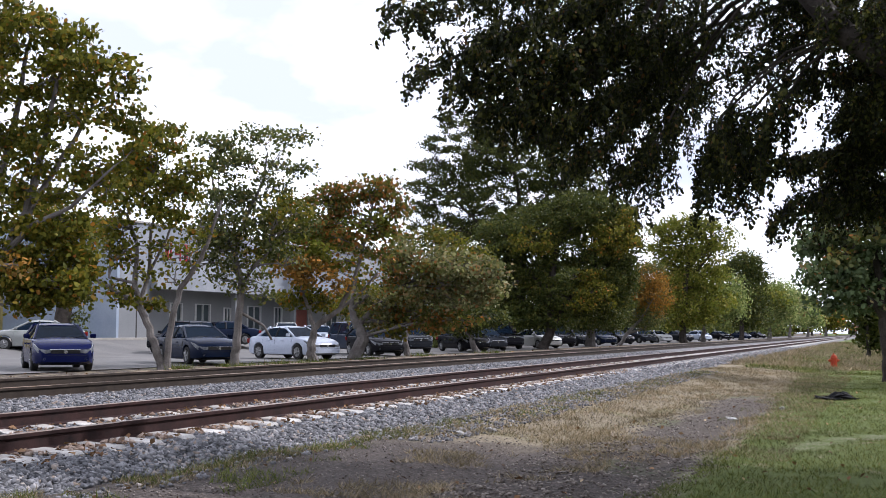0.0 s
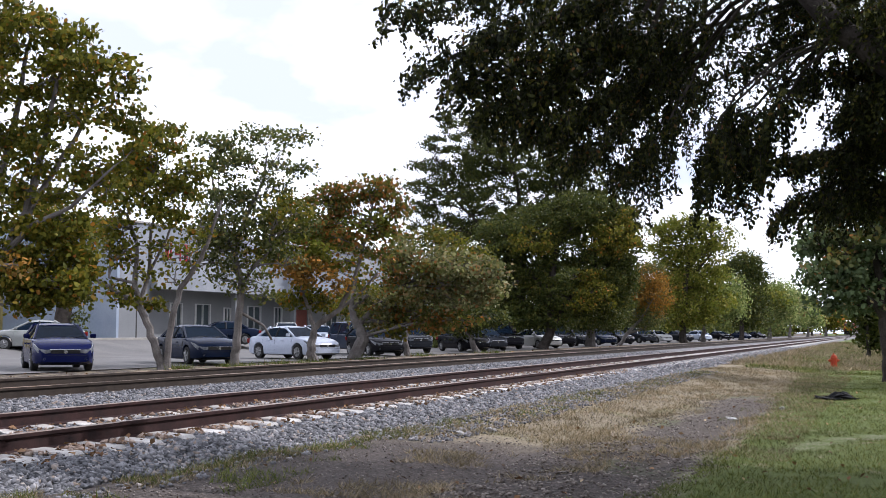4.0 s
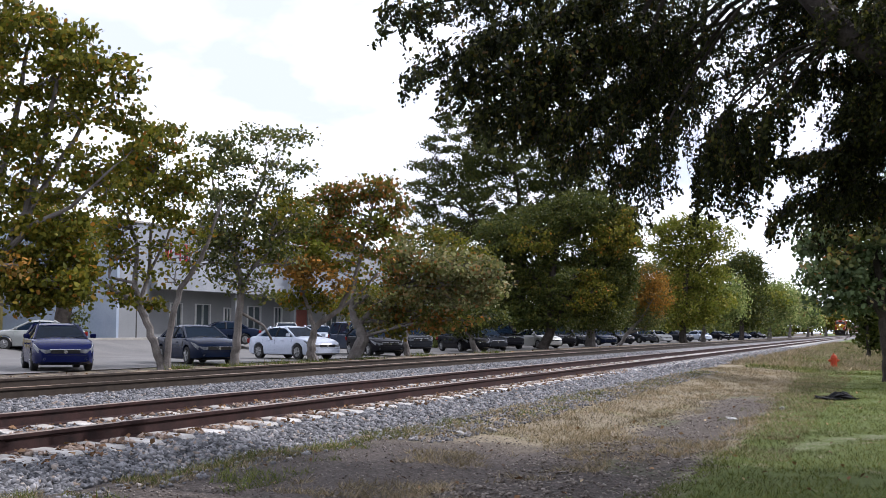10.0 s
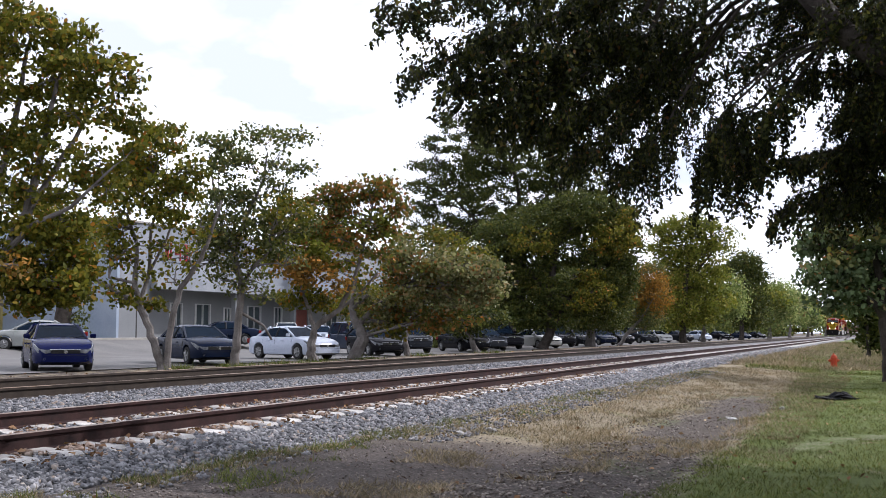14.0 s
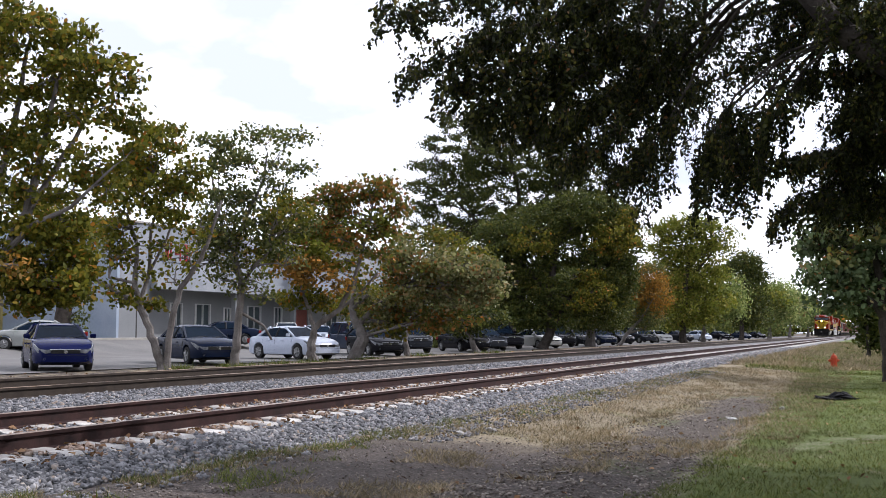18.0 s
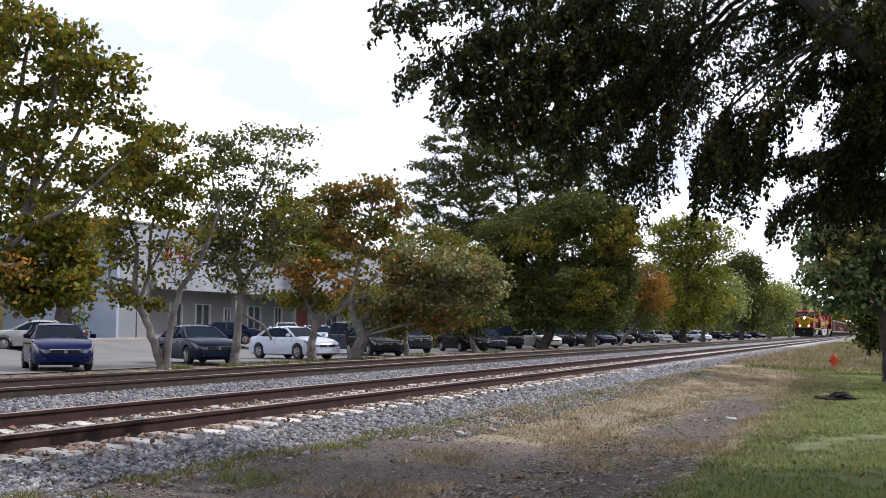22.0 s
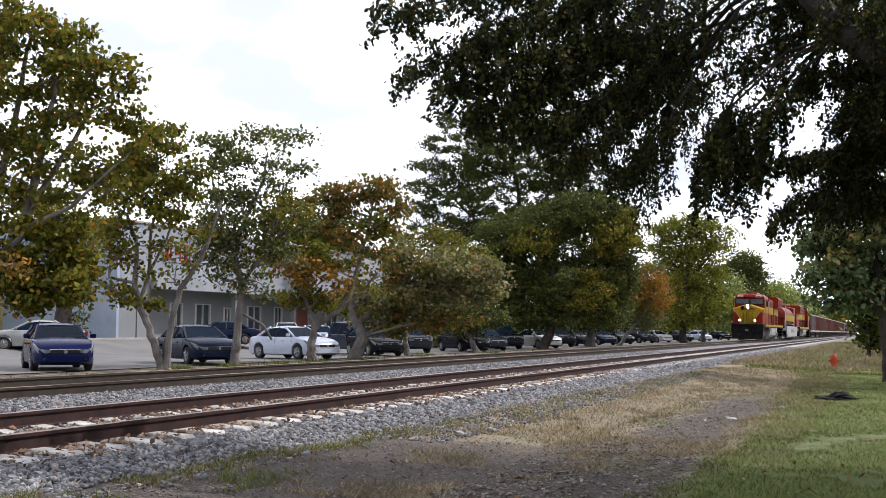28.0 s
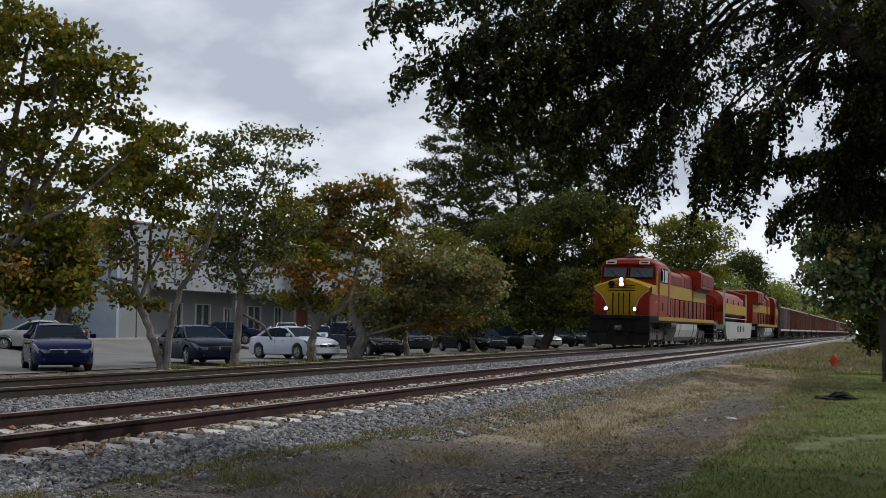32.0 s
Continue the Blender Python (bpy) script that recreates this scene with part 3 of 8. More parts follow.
    for y0, y1, hw, zt in bays:
        bm = bmesh.new()
        ring = lambda y: [(x, y, z) for x, z in mirrored([(hw, 1.62), (hw, zt - 0.2), (hw - 0.18, zt)])]
        loft(bm, [ring(y0), ring(y1)])
        h = P("hood", bm, "loco_red", lab="red engine hood")
        for s in (-1, 1):
            x = s * hw
            P("hood_stripe", boxed(min(x, x + s * 0.016), max(x, x + s * 0.016), y0, y1, 2.7, 3.42, 0.004), "loco_yellow", h, "yellow band on the hood")
            n = max(3, int((y1 - y0) / 0.75))
            for k in range(n):
                a = y0 + 0.1 + (y1 - y0 - 0.2) * k / n
                P("hood_door", boxed(min(x, x + s * 0.03), max(x, x + s * 0.03), a, a + (y1 - y0 - 0.2) / n - 0.06, 1.75, 2.6, 0.008), "loco_red", h)
            P("air_grille", boxed(min(x, x + s * 0.03), max(x, x + s * 0.03), y0 + 0.3, y1 - 0.4, 3.45, zt - 0.28, 0.008), "grille_red", h)
    # radiator section with overhanging wings
    bm = bmesh.new()
    ringr = lambda y, e: [(x, y, z) for x, z in mirrored([(1.0, 1.62), (1.0, 3.35), (1.48, 3.55 + e), (1.5, 4.45 - e), (1.25, 4.62 - e)])]
    loft(bm, [ringr(16.2, 0.0), ringr(16.5, 0.0), ringr(21.0, 0.0), ringr(21.4, 0.1)])
    rad = P("radiator_section", bm, "loco_red")
    for s in (-1, 1):
        for k in range(2):
            P("radiator_grille", boxed(min(s * 1.5, s * 1.525), max(s * 1.5, s * 1.525), 16.7 + 2.15 * k, 18.7 + 2.15 * k, 3.68, 4.36, 0.01), "grille_red", rad)
        P("hood_stripe", boxed(min(s * 1.0, s * 1.018), max(s * 1.0, s * 1.018), 16.2, 21.3, 2.7, 3.34, 0.004), "loco_yellow", rad)
        for k in range(4):
            a = 16.4 + 1.2 * k
            P("hood_door", boxed(min(s * 1.0, s * 1.03), max(s * 1.0, s * 1.03), a, a + 1.1, 1.75, 2.6, 0.008), "loco_red", rad)
    P("rear_lamp", disc(bmesh.new(), (0, 21.4, 3.6), (0, 1, 0), 0.13, 0.03), "plate_steel", rad)
    P("exhaust_stack", boxed(-0.4, 0.4, 11.2, 12.2, 4.22, 4.5, 0.04), "loco_black")
    P("roof_walk", boxed(-0.8, 0.8, 6.0, 8.2, 4.35, 4.55, 0.05), "loco_grey")
    # tank
    bm = bmesh.new()
    ring = lambda y: [(x, y, z) for x, z in mirrored([(0.95, 0.32), (1.35, 0.55), (1.47, 0.95), (1.47, 1.28)])]
    loft(bm, [ring(7.9), ring(15.0)])
    tank = P("fuel_tank", bm, "loco_white", lab="white fuel tank under the deck")
    for y in (9.0, 13.6):
        bm = bmesh.new()
        loft(bm, [[(x * 1.01, yy, z - 0.005) for x, z in mirrored([(0.95, 0.32), (1.35, 0.55), (1.47, 0.95), (1.47, 1.28)])] for yy in (y, y + 0.08)])
        P("tank_strap", bm, "loco_grey", tank)
    for s in (-1, 1):
        tube_bm = tube(bmesh.new(), [(s * 1.35, 6.1, 1.2), (s * 1.35, 7.6, 1.2)], 0.2, 12)
        P("air_reservoir", tube_bm, "loco_grey")
        # handrails and their posts
        posts = [2.75 + 0.0] + [6.0 + 1.45 * k for k in range(11)]
        for y in posts[1:]:
            P("handrail_post", tube(bmesh.new(), [(s * 1.46, y, 1.6), (s * 1.46, y, 2.62)], 0.03, 6), "loco_black")
        P("handrail", tube(bmesh.new(), [(s * 1.46, 5.7, 2.6), (s * 1.46, 20.6, 2.62), (s * 1.46, 21.7, 2.5), (s * 1.46, 21.9, 1.6)], 0.024, 6), "loco_black")
        P("front_handrail", tube(bmesh.new(), [(s * 1.47, 2.4, 2.35), (s * 1.42, 1.6, 2.2), (s * 1.35, 0.8, 1.55), (s * 1.35, 0.66, 0.9)], 0.03, 6), "loco_yellow")
        for k in range(4):
            P("step", boxed(s * 1.25 - 0.25, s * 1.25 + 0.25, Lh - 1.1, Lh - 0.8, 0.42 + 0.3 * k, 0.46 + 0.3 * k), "loco_grey")
    P("rear_pilot", boxed(-1.5, 1.5, Lh - 0.75, Lh - 0.45, 0.4, 1.6, 0.03), "loco_black")
    P("rear_coupler", boxed(-0.14, 0.14, Lh - 0.5, Lh + 0.1, 0.86, 1.1, 0.04), "loco_grey")
    ax = [-2.0, 0.0, 2.0]
    sets = []
    for y in (4.6, 17.8):
        sets += truck(top, y, ax, 2.75)[1]
    return top, sets


def fuel_tender():
    """A long low tender: a framed tank with red and yellow panels on a white well wagon; origin at its front coupler."""
    top = empty("fuel_tender", label="white well wagon carrying a red and yellow framed tank", category="freight wagon")
    P = lambda n, bm, m, parent=top, lab="": part(n, bm, M[m], parent, lab)
    L_ = 25.0
    for y0, y1 in ((0.3, 4.6), (L_ - 4.6, L_ - 0.3)):
        P("end_platform", boxed(-1.4, 1.4, y0, y1, 1.05, 1.35, 0.03), "loco_grey")
    for s in (-1, 1):
        bm = bmesh.new()
        prism(bm, [(4.2, 1.35), (4.5, 0.75), (5.2, 0.35), (L_ - 5.2, 0.35), (L_ - 4.5, 0.75), (L_ - 4.2, 1.35), (L_ - 4.2, 1.6), (4.2, 1.6)], 0, s * 1.36, s * 1.52)
        sd = P("well_side", bm, "loco_white", lab="white side girder of the well")
        for k, y in enumerate((11.0, 12.6, 14.6)):
            P("placard", boxed(min(s * 1.52, s * 1.54), max(s * 1.52, s * 1.54), y, y + 0.7, 0.85, 1.3), "loco_black" if k == 1 else "loco_grey", sd)
        P("side_panel", boxed(min(s * 1.2, s * 1.26), max(s * 1.2, s * 1.26), 6.0, 19.0, 2.2, 2.95, 0.01), "loco_yellow")
        for k in range(4):
            P("tank_strap", boxed(s * 1.22 - 0.03, s * 1.22 + 0.03, 7.4 + 3.3 * k, 7.55 + 3.3 * k, 2.95, 3.3), "loco_red")
        for y in (5.6, 19.1):
            P("corner_post", boxed(s * 1.2 - 0.06, s * 1.2 + 0.06, y, y + 0.14, 1.35, 4.0, 0.01), "wagon_edge")
        for z in (1.85, 3.9):
            P("frame_rail", boxed(s * 1.2 - 0.05, s * 1.2 + 0.05, 5.6, 19.24, z, z + 0.06, 0.01), "wagon_edge" if z < 3 else "loco_red")
    bm = bmesh.new()
    tube(bm, [(0, 5.9, 2.8), (0, 6.3, 2.8), (0, 18.6, 2.8), (0, 19.0, 2.8)], [0.7, 1.17, 1.17, 0.7], 28)
    P("tank", bm, "loco_red")
    for y in (5.6, 19.1):
        P("end_frame", boxed(-1.1, 1.1, y, y + 0.12, 3.9, 4.0, 0.01), "loco_red")
        P("end_panel", boxed(-1.1, 1.1, y + 0.02, y + 0.1, 1.6, 2.3, 0.01), "loco_red")
    for y in (2.2, L_ - 2.2):
        truck(top, y, [-0.9, 0.9], 1.25)
    P("centre_sill", boxed(-0.3, 0.3, 0.0, 4.4, 0.8, 1.05, 0.02), "loco_black")
    P("centre_sill", boxed(-0.3, 0.3, L_ - 4.4, L_, 0.8, 1.05, 0.02), "loco_black")
    return top


loco_1, lead_wheels = locomotive("red and yellow freight locomotive with its headlamps lit", True)
loco_2, _w = locomotive("second red and yellow locomotive running backwards behind the tender", False)
for e in (loco_1, loco_2):
    e.scale = (0.98, 1.085, 1.0)
tender = fuel_tender()
tender.scale = (1.0, 1.07, 1.0)
TRAIN = [(loco_1, 0.0, 0), (tender, 25.0, 0), (loco_2, 52.2 + 24.3, 180)]


def hopper(label, body_mat):
    """An open-top stone hopper of 15 m; origin at its front coupler on the rail top."""
    top = empty("hopper_wagon", label=label, category="freight wagon", group="wagons of the train")
    L_, hw, zt = 14.6, 1.52, 3.55
    m = M[body_mat]
    bm = bmesh.new()
    for s in (-1, 1):
        box(bm, min(s * 1.44, s * 1.5), max(s * 1.44, s * 1.5), 0.5, L_ - 0.5, 1.15, zt)
    part("side_sheet", bm, m, top)
    for y, d in ((0.5, 1), (L_ - 0.5, -1)):
        bm = bmesh.new()
        loft(bm, [[(-1.44, y, zt), (1.44, y, zt), (1.44, y + 0.05 * d, zt), (-1.44, y + 0.05 * d, zt)], [(-1.44, y + 2.2 * d, 1.5), (1.44, y + 2.2 * d, 1.5), (1.44, y + 2.3 * d, 1.5), (-1.44, y + 2.3 * d, 1.5)]])
        part("slope_sheet", bm, m, top)
    for s in (-1, 1):
        for k in range(10):
            y = 0.6 + (L_ - 1.3) * k / 9
            part("rib", boxed(min(s * 1.5, s * 1.6), max(s * 1.5, s * 1.6), y, y + 0.12, 1.2, zt, 0.01), m, top)
        part("top_chord", boxed(min(s * 1.42, s * 1.62), max(s * 1.42, s * 1.62), 0.4, L_ - 0.4, zt, zt + 0.13, 0.02), M["wagon_edge"], top, "pale worn top rim")
        part("side_sill", boxed(min(s * 1.46, s * 1.6), max(s * 1.46, s * 1.6), 0.4, L_ - 0.4, 1.0, 1.2, 0.02), M["wagon_edge"], top)
        part("ladder", boxed(s * 1.6 - 0.02, s * 1.6 + 0.02, 0.25, 0.5, 1.0, 3.4, 0.005), M["loco_grey"], top)
    part("centre_sill", boxed(-0.3, 0.3, 0.0, L_, 0.85, 1.15, 0.02), M["loco_black"], top)
    for y in (4.6, 7.3, 10.0):
        bm = bmesh.new()
        loft(bm, [[(-1.4, y - 1.3, 1.6), (1.4, y - 1.3, 1.6), (1.4, y + 1.3, 1.6), (-1.4, y + 1.3, 1.6)], [(-0.6, y - 0.4, 0.5), (0.6, y - 0.4, 0.5), (0.6, y + 0.4, 0.5), (-0.6, y + 0.4, 0.5)]])
        part("hopper_door", bm, m, top)
    # load of pale stone
    bm = bmesh.new()
    loft(bm, [[(-1.4, y, 2.8), (-0.7, y, 2.9 + h), (0.7, y, 2.9 + h), (1.4, y, 2.8)] for y, h in ((1.2, 0.0), (3.5, 0.45), (7.3, 0.5), (11, 0.4), (13.4, 0.0))], cap=True)
    part("stone_load", bm, M["ballast"], top)
    for y in (2.0, L_ - 2.0):
        truck(top, y, [-0.88, 0.88], 1.25)
    return top


M["wagon_maroon"] = surface("maroon_wagon_paint", (0.12, 0.032, 0.03), (0.19, 0.055, 0.05), 0.7, 0.7, fine=12, bump=0.1, dirt=(0.12, 0.075, 0.06), per_object=0.2)
M["wagon_grey"] = surface("dull_purple_grey_wagon_paint", (0.17, 0.13, 0.14), (0.25, 0.2, 0.2), 0.7, 0.7, fine=12, bump=0.1, dirt=(0.12, 0.075, 0.06), per_object=0.2)
M["wagon_brown"] = surface("rusty_brown_wagon_paint", (0.12, 0.055, 0.04), (0.2, 0.095, 0.07), 0.7, 0.75, fine=12, bump=0.1, dirt=(0.1, 0.06, 0.045), per_object=0.2)
kinds = [hopper("dull grey open hopper wagon with ribbed sides", "wagon_grey"), hopper("maroon open hopper wagon with ribbed sides", "wagon_maroon"), hopper("rusty brown open hopper wagon loaded with stone", "wagon_brown")]
used = set()
for i in range(26):
    k = (0, 1, 2, 2, 1, 2, 1, 1, 2, 2, 1, 0)[i % 12]
    w = kinds[k] if k not in used else copy_thing(kinds[k], pose(0, 0, 0))
    used.add(k)
    TRAIN.append((w, 76.8 + 14.9 * i, 0))


# ---- cars ----
def paint(name, c, metal=0.3):
    return surface(name, c, tuple(min(1, v * 1.15 + 0.004) for v in c), 0.8, 0.2, metal=0.0 if sum(c) < 0.4 else metal * 0.4, fine=300, bump=0.0, coat=0.0, spec=0.06 if sum(c) < 0.4 else 0.3, dirt=tuple(v * 0.85 + 0.002 for v in c))


M["car_blue"] = paint("dark_blue_car_paint", (0.004, 0.007, 0.045))
M["car_navy"] = paint("navy_car_paint", (0.005, 0.010, 0.026))
M["car_white"] = paint("pearl_white_car_paint", (0.39, 0.43, 0.51), 0.1)
M["car_silver"] = paint("silver_car_paint", (0.42, 0.42, 0.40), 0.6)
M["car_champagne"] = paint("champagne_car_paint", (0.25, 0.26, 0.245), 0.4)
M["car_black"] = paint("black_car_paint", (0.005, 0.005, 0.007))
M["car_grey"] = paint("dark_grey_car_paint", (0.014, 0.016, 0.02))
M["car_bluegrey"] = paint("blue_grey_car_paint", (0.028, 0.036, 0.055))
M["car_glass"] = glass_mat("tinted_car_glass", (0.012, 0.022, 0.038), 0.35, 1.08)
M["car_trim"] = surface("black_plastic_trim", (0.014, 0.014, 0.015), (0.03, 0.03, 0.03), 4, 0.6)
M["car_inside"] = surface("dark_car_upholstery", (0.03, 0.03, 0.032), (0.06, 0.058, 0.055), 4, 0.9)
M["tyre"] = surface("black_tyre_rubber", (0.016, 0.016, 0.016), (0.035, 0.034, 0.032), 6, 0.85)
M["alloy"] = surface("silver_alloy_rim", (0.21, 0.21, 0.21), (0.275, 0.275, 0.275), 6, 0.35, metal=0.8)
M["lamp_clear"] = surface("clear_lamp_lens", (0.09, 0.10, 0.11), (0.2, 0.21, 0.23), 12, 0.12, spec=0.4)
M["lamp_red"] = surface("red_lamp_lens", (0.14, 0.008, 0.008), (0.2, 0.012, 0.01), 12, 0.15)
M["plate"] = surface("pale_plate", (0.5, 0.5, 0.5), (0.62, 0.62, 0.62), 12, 0.5)
M["chrome"] = surface("chrome", (0.6, 0.6, 0.6), (0.75, 0.75, 0.75), 9, 0.12, metal=1.0, bump=0)

SHAPES = {
    # length, half width, roof height, top line (x, z), windscreen base x/z, roof front x, roof back x, rear glass base x/z, wheelbase half, wheel radius
    "sedan": dict(L=4.75, hw=0.90, H=1.45, line=[(-2.375, 0.62), (-2.33, 0.86), (-2.2, 0.97), (-1.55, 1.01), (-0.5, 0.98), (1.05, 0.97), (1.5, 0.93), (1.9, 0.85), (2.15, 0.77), (2.28, 0.69), (2.35, 0.58), (2.375, 0.46)], ws=(1.12, 0.96), rf=0.22, rb=-0.85, rg=(-1.6, 1.0), wb=1.37, wr=0.325),
    "suv": dict(L=4.65, hw=0.93, H=1.76, line=[(-2.325, 0.6), (-2.30, 1.05), (-2.2, 1.1), (-1.6, 1.1), (0.0, 1.08), (0.95, 1.06), (1.9, 0.98), (2.25, 0.86), (2.325, 0.55)], ws=(0.95, 1.06), rf=0.35, rb=-1.95, rg=(-2.2, 1.1), wb=1.35, wr=0.37),
    "hatch": dict(L=4.2, hw=0.88, H=1.5, line=[(-2.1, 0.6), (-2.08, 0.92), (-1.95, 1.0), (-1.4, 1.0), (0.0, 0.97), (0.95, 0.95), (1.6, 0.84), (2.0, 0.7), (2.1, 0.5)], ws=(0.98, 0.95), rf=0.25, rb=-1.3, rg=(-1.9, 1.0), wb=1.28, wr=0.31),
    "pickup": dict(L=5.5, hw=0.98, H=1.85, line=[(-2.75, 0.65), (-2.72, 1.12), (-2.6, 1.15), (-1.0, 1.15), (0.3, 1.14), (1.1, 1.12), (2.2, 1.05), (2.65, 0.95), (2.75, 0.6)], ws=(1.1, 1.12), rf=0.55, rb=-0.75, rg=(-0.95, 1.15), wb=1.75, wr=0.39),
}


def lerp_line(line, x):
    for (a, za), (b, zb) in zip(line, line[1:]):
        if a <= x <= b:
            t = (x - a) / (b - a)
            return za + (zb - za) * t
    return line[0][1] if x < line[0][0] else line[-1][1]


def car(shape, paint_name, label, x, y, heading, z=None, name="car", sunshade=False, group="parked cars"):
    """A car in parts; heading: degrees of its nose from +X, anticlockwise."""
    s = SHAPES[shape]
    L_, hw, H, wb, wr = s["L"], s["hw"], s["H"], s["wb"], s["wr"]
    gz = (ground_z(x, y) + 0.03) if z is None else z
    top = empty(name, pose(x, y, gz, 0, 0, heading), label=label, category="car", group=group)
    body_m = M[paint_name]
    zb0 = 0.20 if shape in ("sedan", "hatch") else 0.28

    def half_w(px_):
        e = max(0, abs(px_) - (L_ / 2 - 0.9)) / 0.9
        return hw * (1 - 0.25 * e ** 2.6)

    def sill(px_):
        for c in (-wb, wb):
            d = abs(px_ - c)
            if d < wr + 0.05:
                return max(zb0, wr + math.sqrt(max(0, (wr + 0.055) ** 2 - d * d)) * 0.98)
        e = max(0, abs(px_) - (L_ / 2 - 0.35)) / 0.35
        return zb0 + 0.08 * e

    xs = sorted({round(v, 3) for v in [-L_ / 2, -L_ / 2 + 0.03, -L_ / 2 + 0.12, L_ / 2 - 0.12, L_ / 2 - 0.03, L_ / 2] + spread(-L_ / 2 + 0.3, L_ / 2 - 0.3, 16)
                 + [c + d * (wr + 0.05) for c in (-wb, wb) for d in (-1.02, -1, -0.92, -0.75, -0.5, -0.2, 0.2, 0.5, 0.75, 0.92, 1, 1.02)]})
    rings = []
    for q in xs:
        w, zt, zb = half_w(q), lerp_line(s["line"], q), sill(q)
        zt = max(zt, zb + 0.10)
        mid = max(min(0.60, zt - 0.05), zb + 0.05)
        low = (zb + mid) / 2
        rings.append([(q, yy, zz) for yy, zz in mirrored([(w * 0.90, zb), (w * 0.97, zb + 0.03), (w * 0.995, low), (w, mid), (w * 0.975, zt - 0.06), (w * 0.935, zt - 0.02), (w * 0.84, zt + 0.002), (w * 0.5, zt + 0.03), (w * 0.2, zt + 0.042)])])
    part("body", loft(bmesh.new(), rings), body_m, top, smooth=True)
    # under-wheel darkness is the real underbody
    part("underbody", boxed(-L_ / 2 + 0.3, L_ / 2 - 0.3, -hw * 0.75, hw * 0.75, zb0 - 0.02, zb0 + 0.2), M["car_trim"], top)
    # cabin
    (wx, wz), (rx, rz), rf, rb = s["ws"], s["rg"], s["rf"], s["rb"]
    yt, yb = hw * 0.66, hw * 0.92
    bm = bmesh.new()
    rr = []
    for q, dz in ((rf + 0.06, -0.06), (rf - 0.15, -0.015), ((rf + rb) / 2, 0.01), (rb + 0.15, -0.01), (rb - 0.05, -0.06)):
        rr.append([(q, yy, zz) for yy, zz in mirrored([(yt * 0.9, H - 0.10 + dz), (yt + 0.03, H - 0.09 + dz), (yt * 0.85, H - 0.025 + dz), (yt * 0.4, H + dz)])])
    part("roof", loft(bm, rr), body_m, top, smooth=True)

    def pane(name_, q):
        c = sum((Vector(v) for v in q), Vector()) / 4
        n = (Vector(q[1]) - Vector(q[0])).cross(Vector(q[3]) - Vector(q[0])).normalized() * 0.012
        bm_ = bmesh.new()
        loft(bm_, [[Vector(v) - n for v in q], [Vector(v) + n for v in q]])
        return part(name_, bm_, M["car_glass"], top)
    pane("windscreen", [(wx, -yb * 0.92, wz), (wx, yb * 0.92, wz), (rf, yt * 0.95, H - 0.07), (rf, -yt * 0.95, H - 0.07)])
    pane("rear_window", [(rx, -yb * 0.9, rz), (rx, yb * 0.9, rz), (rb, yt * 0.95, H - 0.07), (rb, -yt * 0.95, H - 0.07)])
    bx_ = (rf + rb) / 2 + 0.12
    for sd in (-1, 1):
        pane("side_window", [(wx - 0.22, sd * yb * 0.98, wz + 0.02), (bx_ + 0.05, sd * yb * 0.98, wz + 0.02), (bx_ + 0.05, sd * yt, H - 0.1), (rf - 0.08, sd * yt, H - 0.1)])
        pane("side_window", [(bx_ - 0.05, sd * yb * 0.98, wz + 0.02), (rx + 0.3, sd * yb * 0.98, rz + 0.02), (rb + 0.1, sd * yt, H - 0.1), (bx_ - 0.05, sd * yt, H - 0.1)])
        for a, b, r in (((wx - 0.02, sd * yb * 0.95, wz - 0.02), (rf, sd * yt, H - 0.07), 0.045), ((bx_, sd * yb, wz), (bx_, sd * yt * 1.01, H - 0.08), 0.05), ((rx + 0.05, sd * yb * 0.95, rz - 0.02), (rb, sd * yt, H - 0.07), 0.085)):
            part("pillar", tube(bmesh.new(), [a, b], r, 6), body_m if r != 0.05 else M["car_trim"], top)
        part("wing_mirror", boxed(wx - 0.32, wx - 0.18, sd * (hw + 0.09) - 0.09, sd * (hw + 0.09) + 0.09, wz + 0.02, wz + 0.16, 0.03), body_m, top)
        # a swept lamp that wraps round the corner of the wing
        rings = []
        for q, inset, h in ((L_ / 2 + 0.004, 0.20, 0.10), (L_ / 2 - 0.03, 0.05, 0.13), (L_ / 2 - 0.16, 0.0, 0.14), (L_ / 2 - 0.34, 0.0, 0.11), (L_ / 2 - 0.56, 0.0, 0.03)):
            w_ = half_w(q) - inset
            zh = max(lerp_line(s["line"], min(q, L_ / 2 - 0.10)) - 0.045, 0.5)
            rings.append([(q, sd * (w_ + 0.006), zh - h), (q, sd * (w_ + 0.002), zh), (q - 0.05, sd * (w_ - 0.10), zh), (q - 0.05, sd * (w_ - 0.10), zh - h)])
        part("headlamp", loft(bmesh.new(), rings), M["lamp_clear"], top, smooth=True)
        fog = disc(bmesh.new(), (L_ / 2 - 0.05, sd * (half_w(L_ / 2) - 0.08), zb0 + 0.16), (1, 0, 0), 0.05, 0.05, 10)
        part("fog_lamp", fog, M["lamp_clear"], top)
        tz = lerp_line(s["line"], -L_ / 2 + 0.1) - 0.12
        o = part("tail_lamp", boxed(-0.06, 0.1, -0.17, 0.17, -0.1, 0.1, 0.03), M["lamp_red"], top)
        o.matrix_basis = pose(-L_ / 2 + 0.06, sd * (hw * 0.83 - 0.12), tz, 0, 0, sd * 12)
        for q in (0.25, -0.75):
            part("door_handle", boxed(q, q + 0.18, sd * hw - 0.02, sd * hw + 0.02, wz - 0.17, wz - 0.13, 0.008), body_m, top)
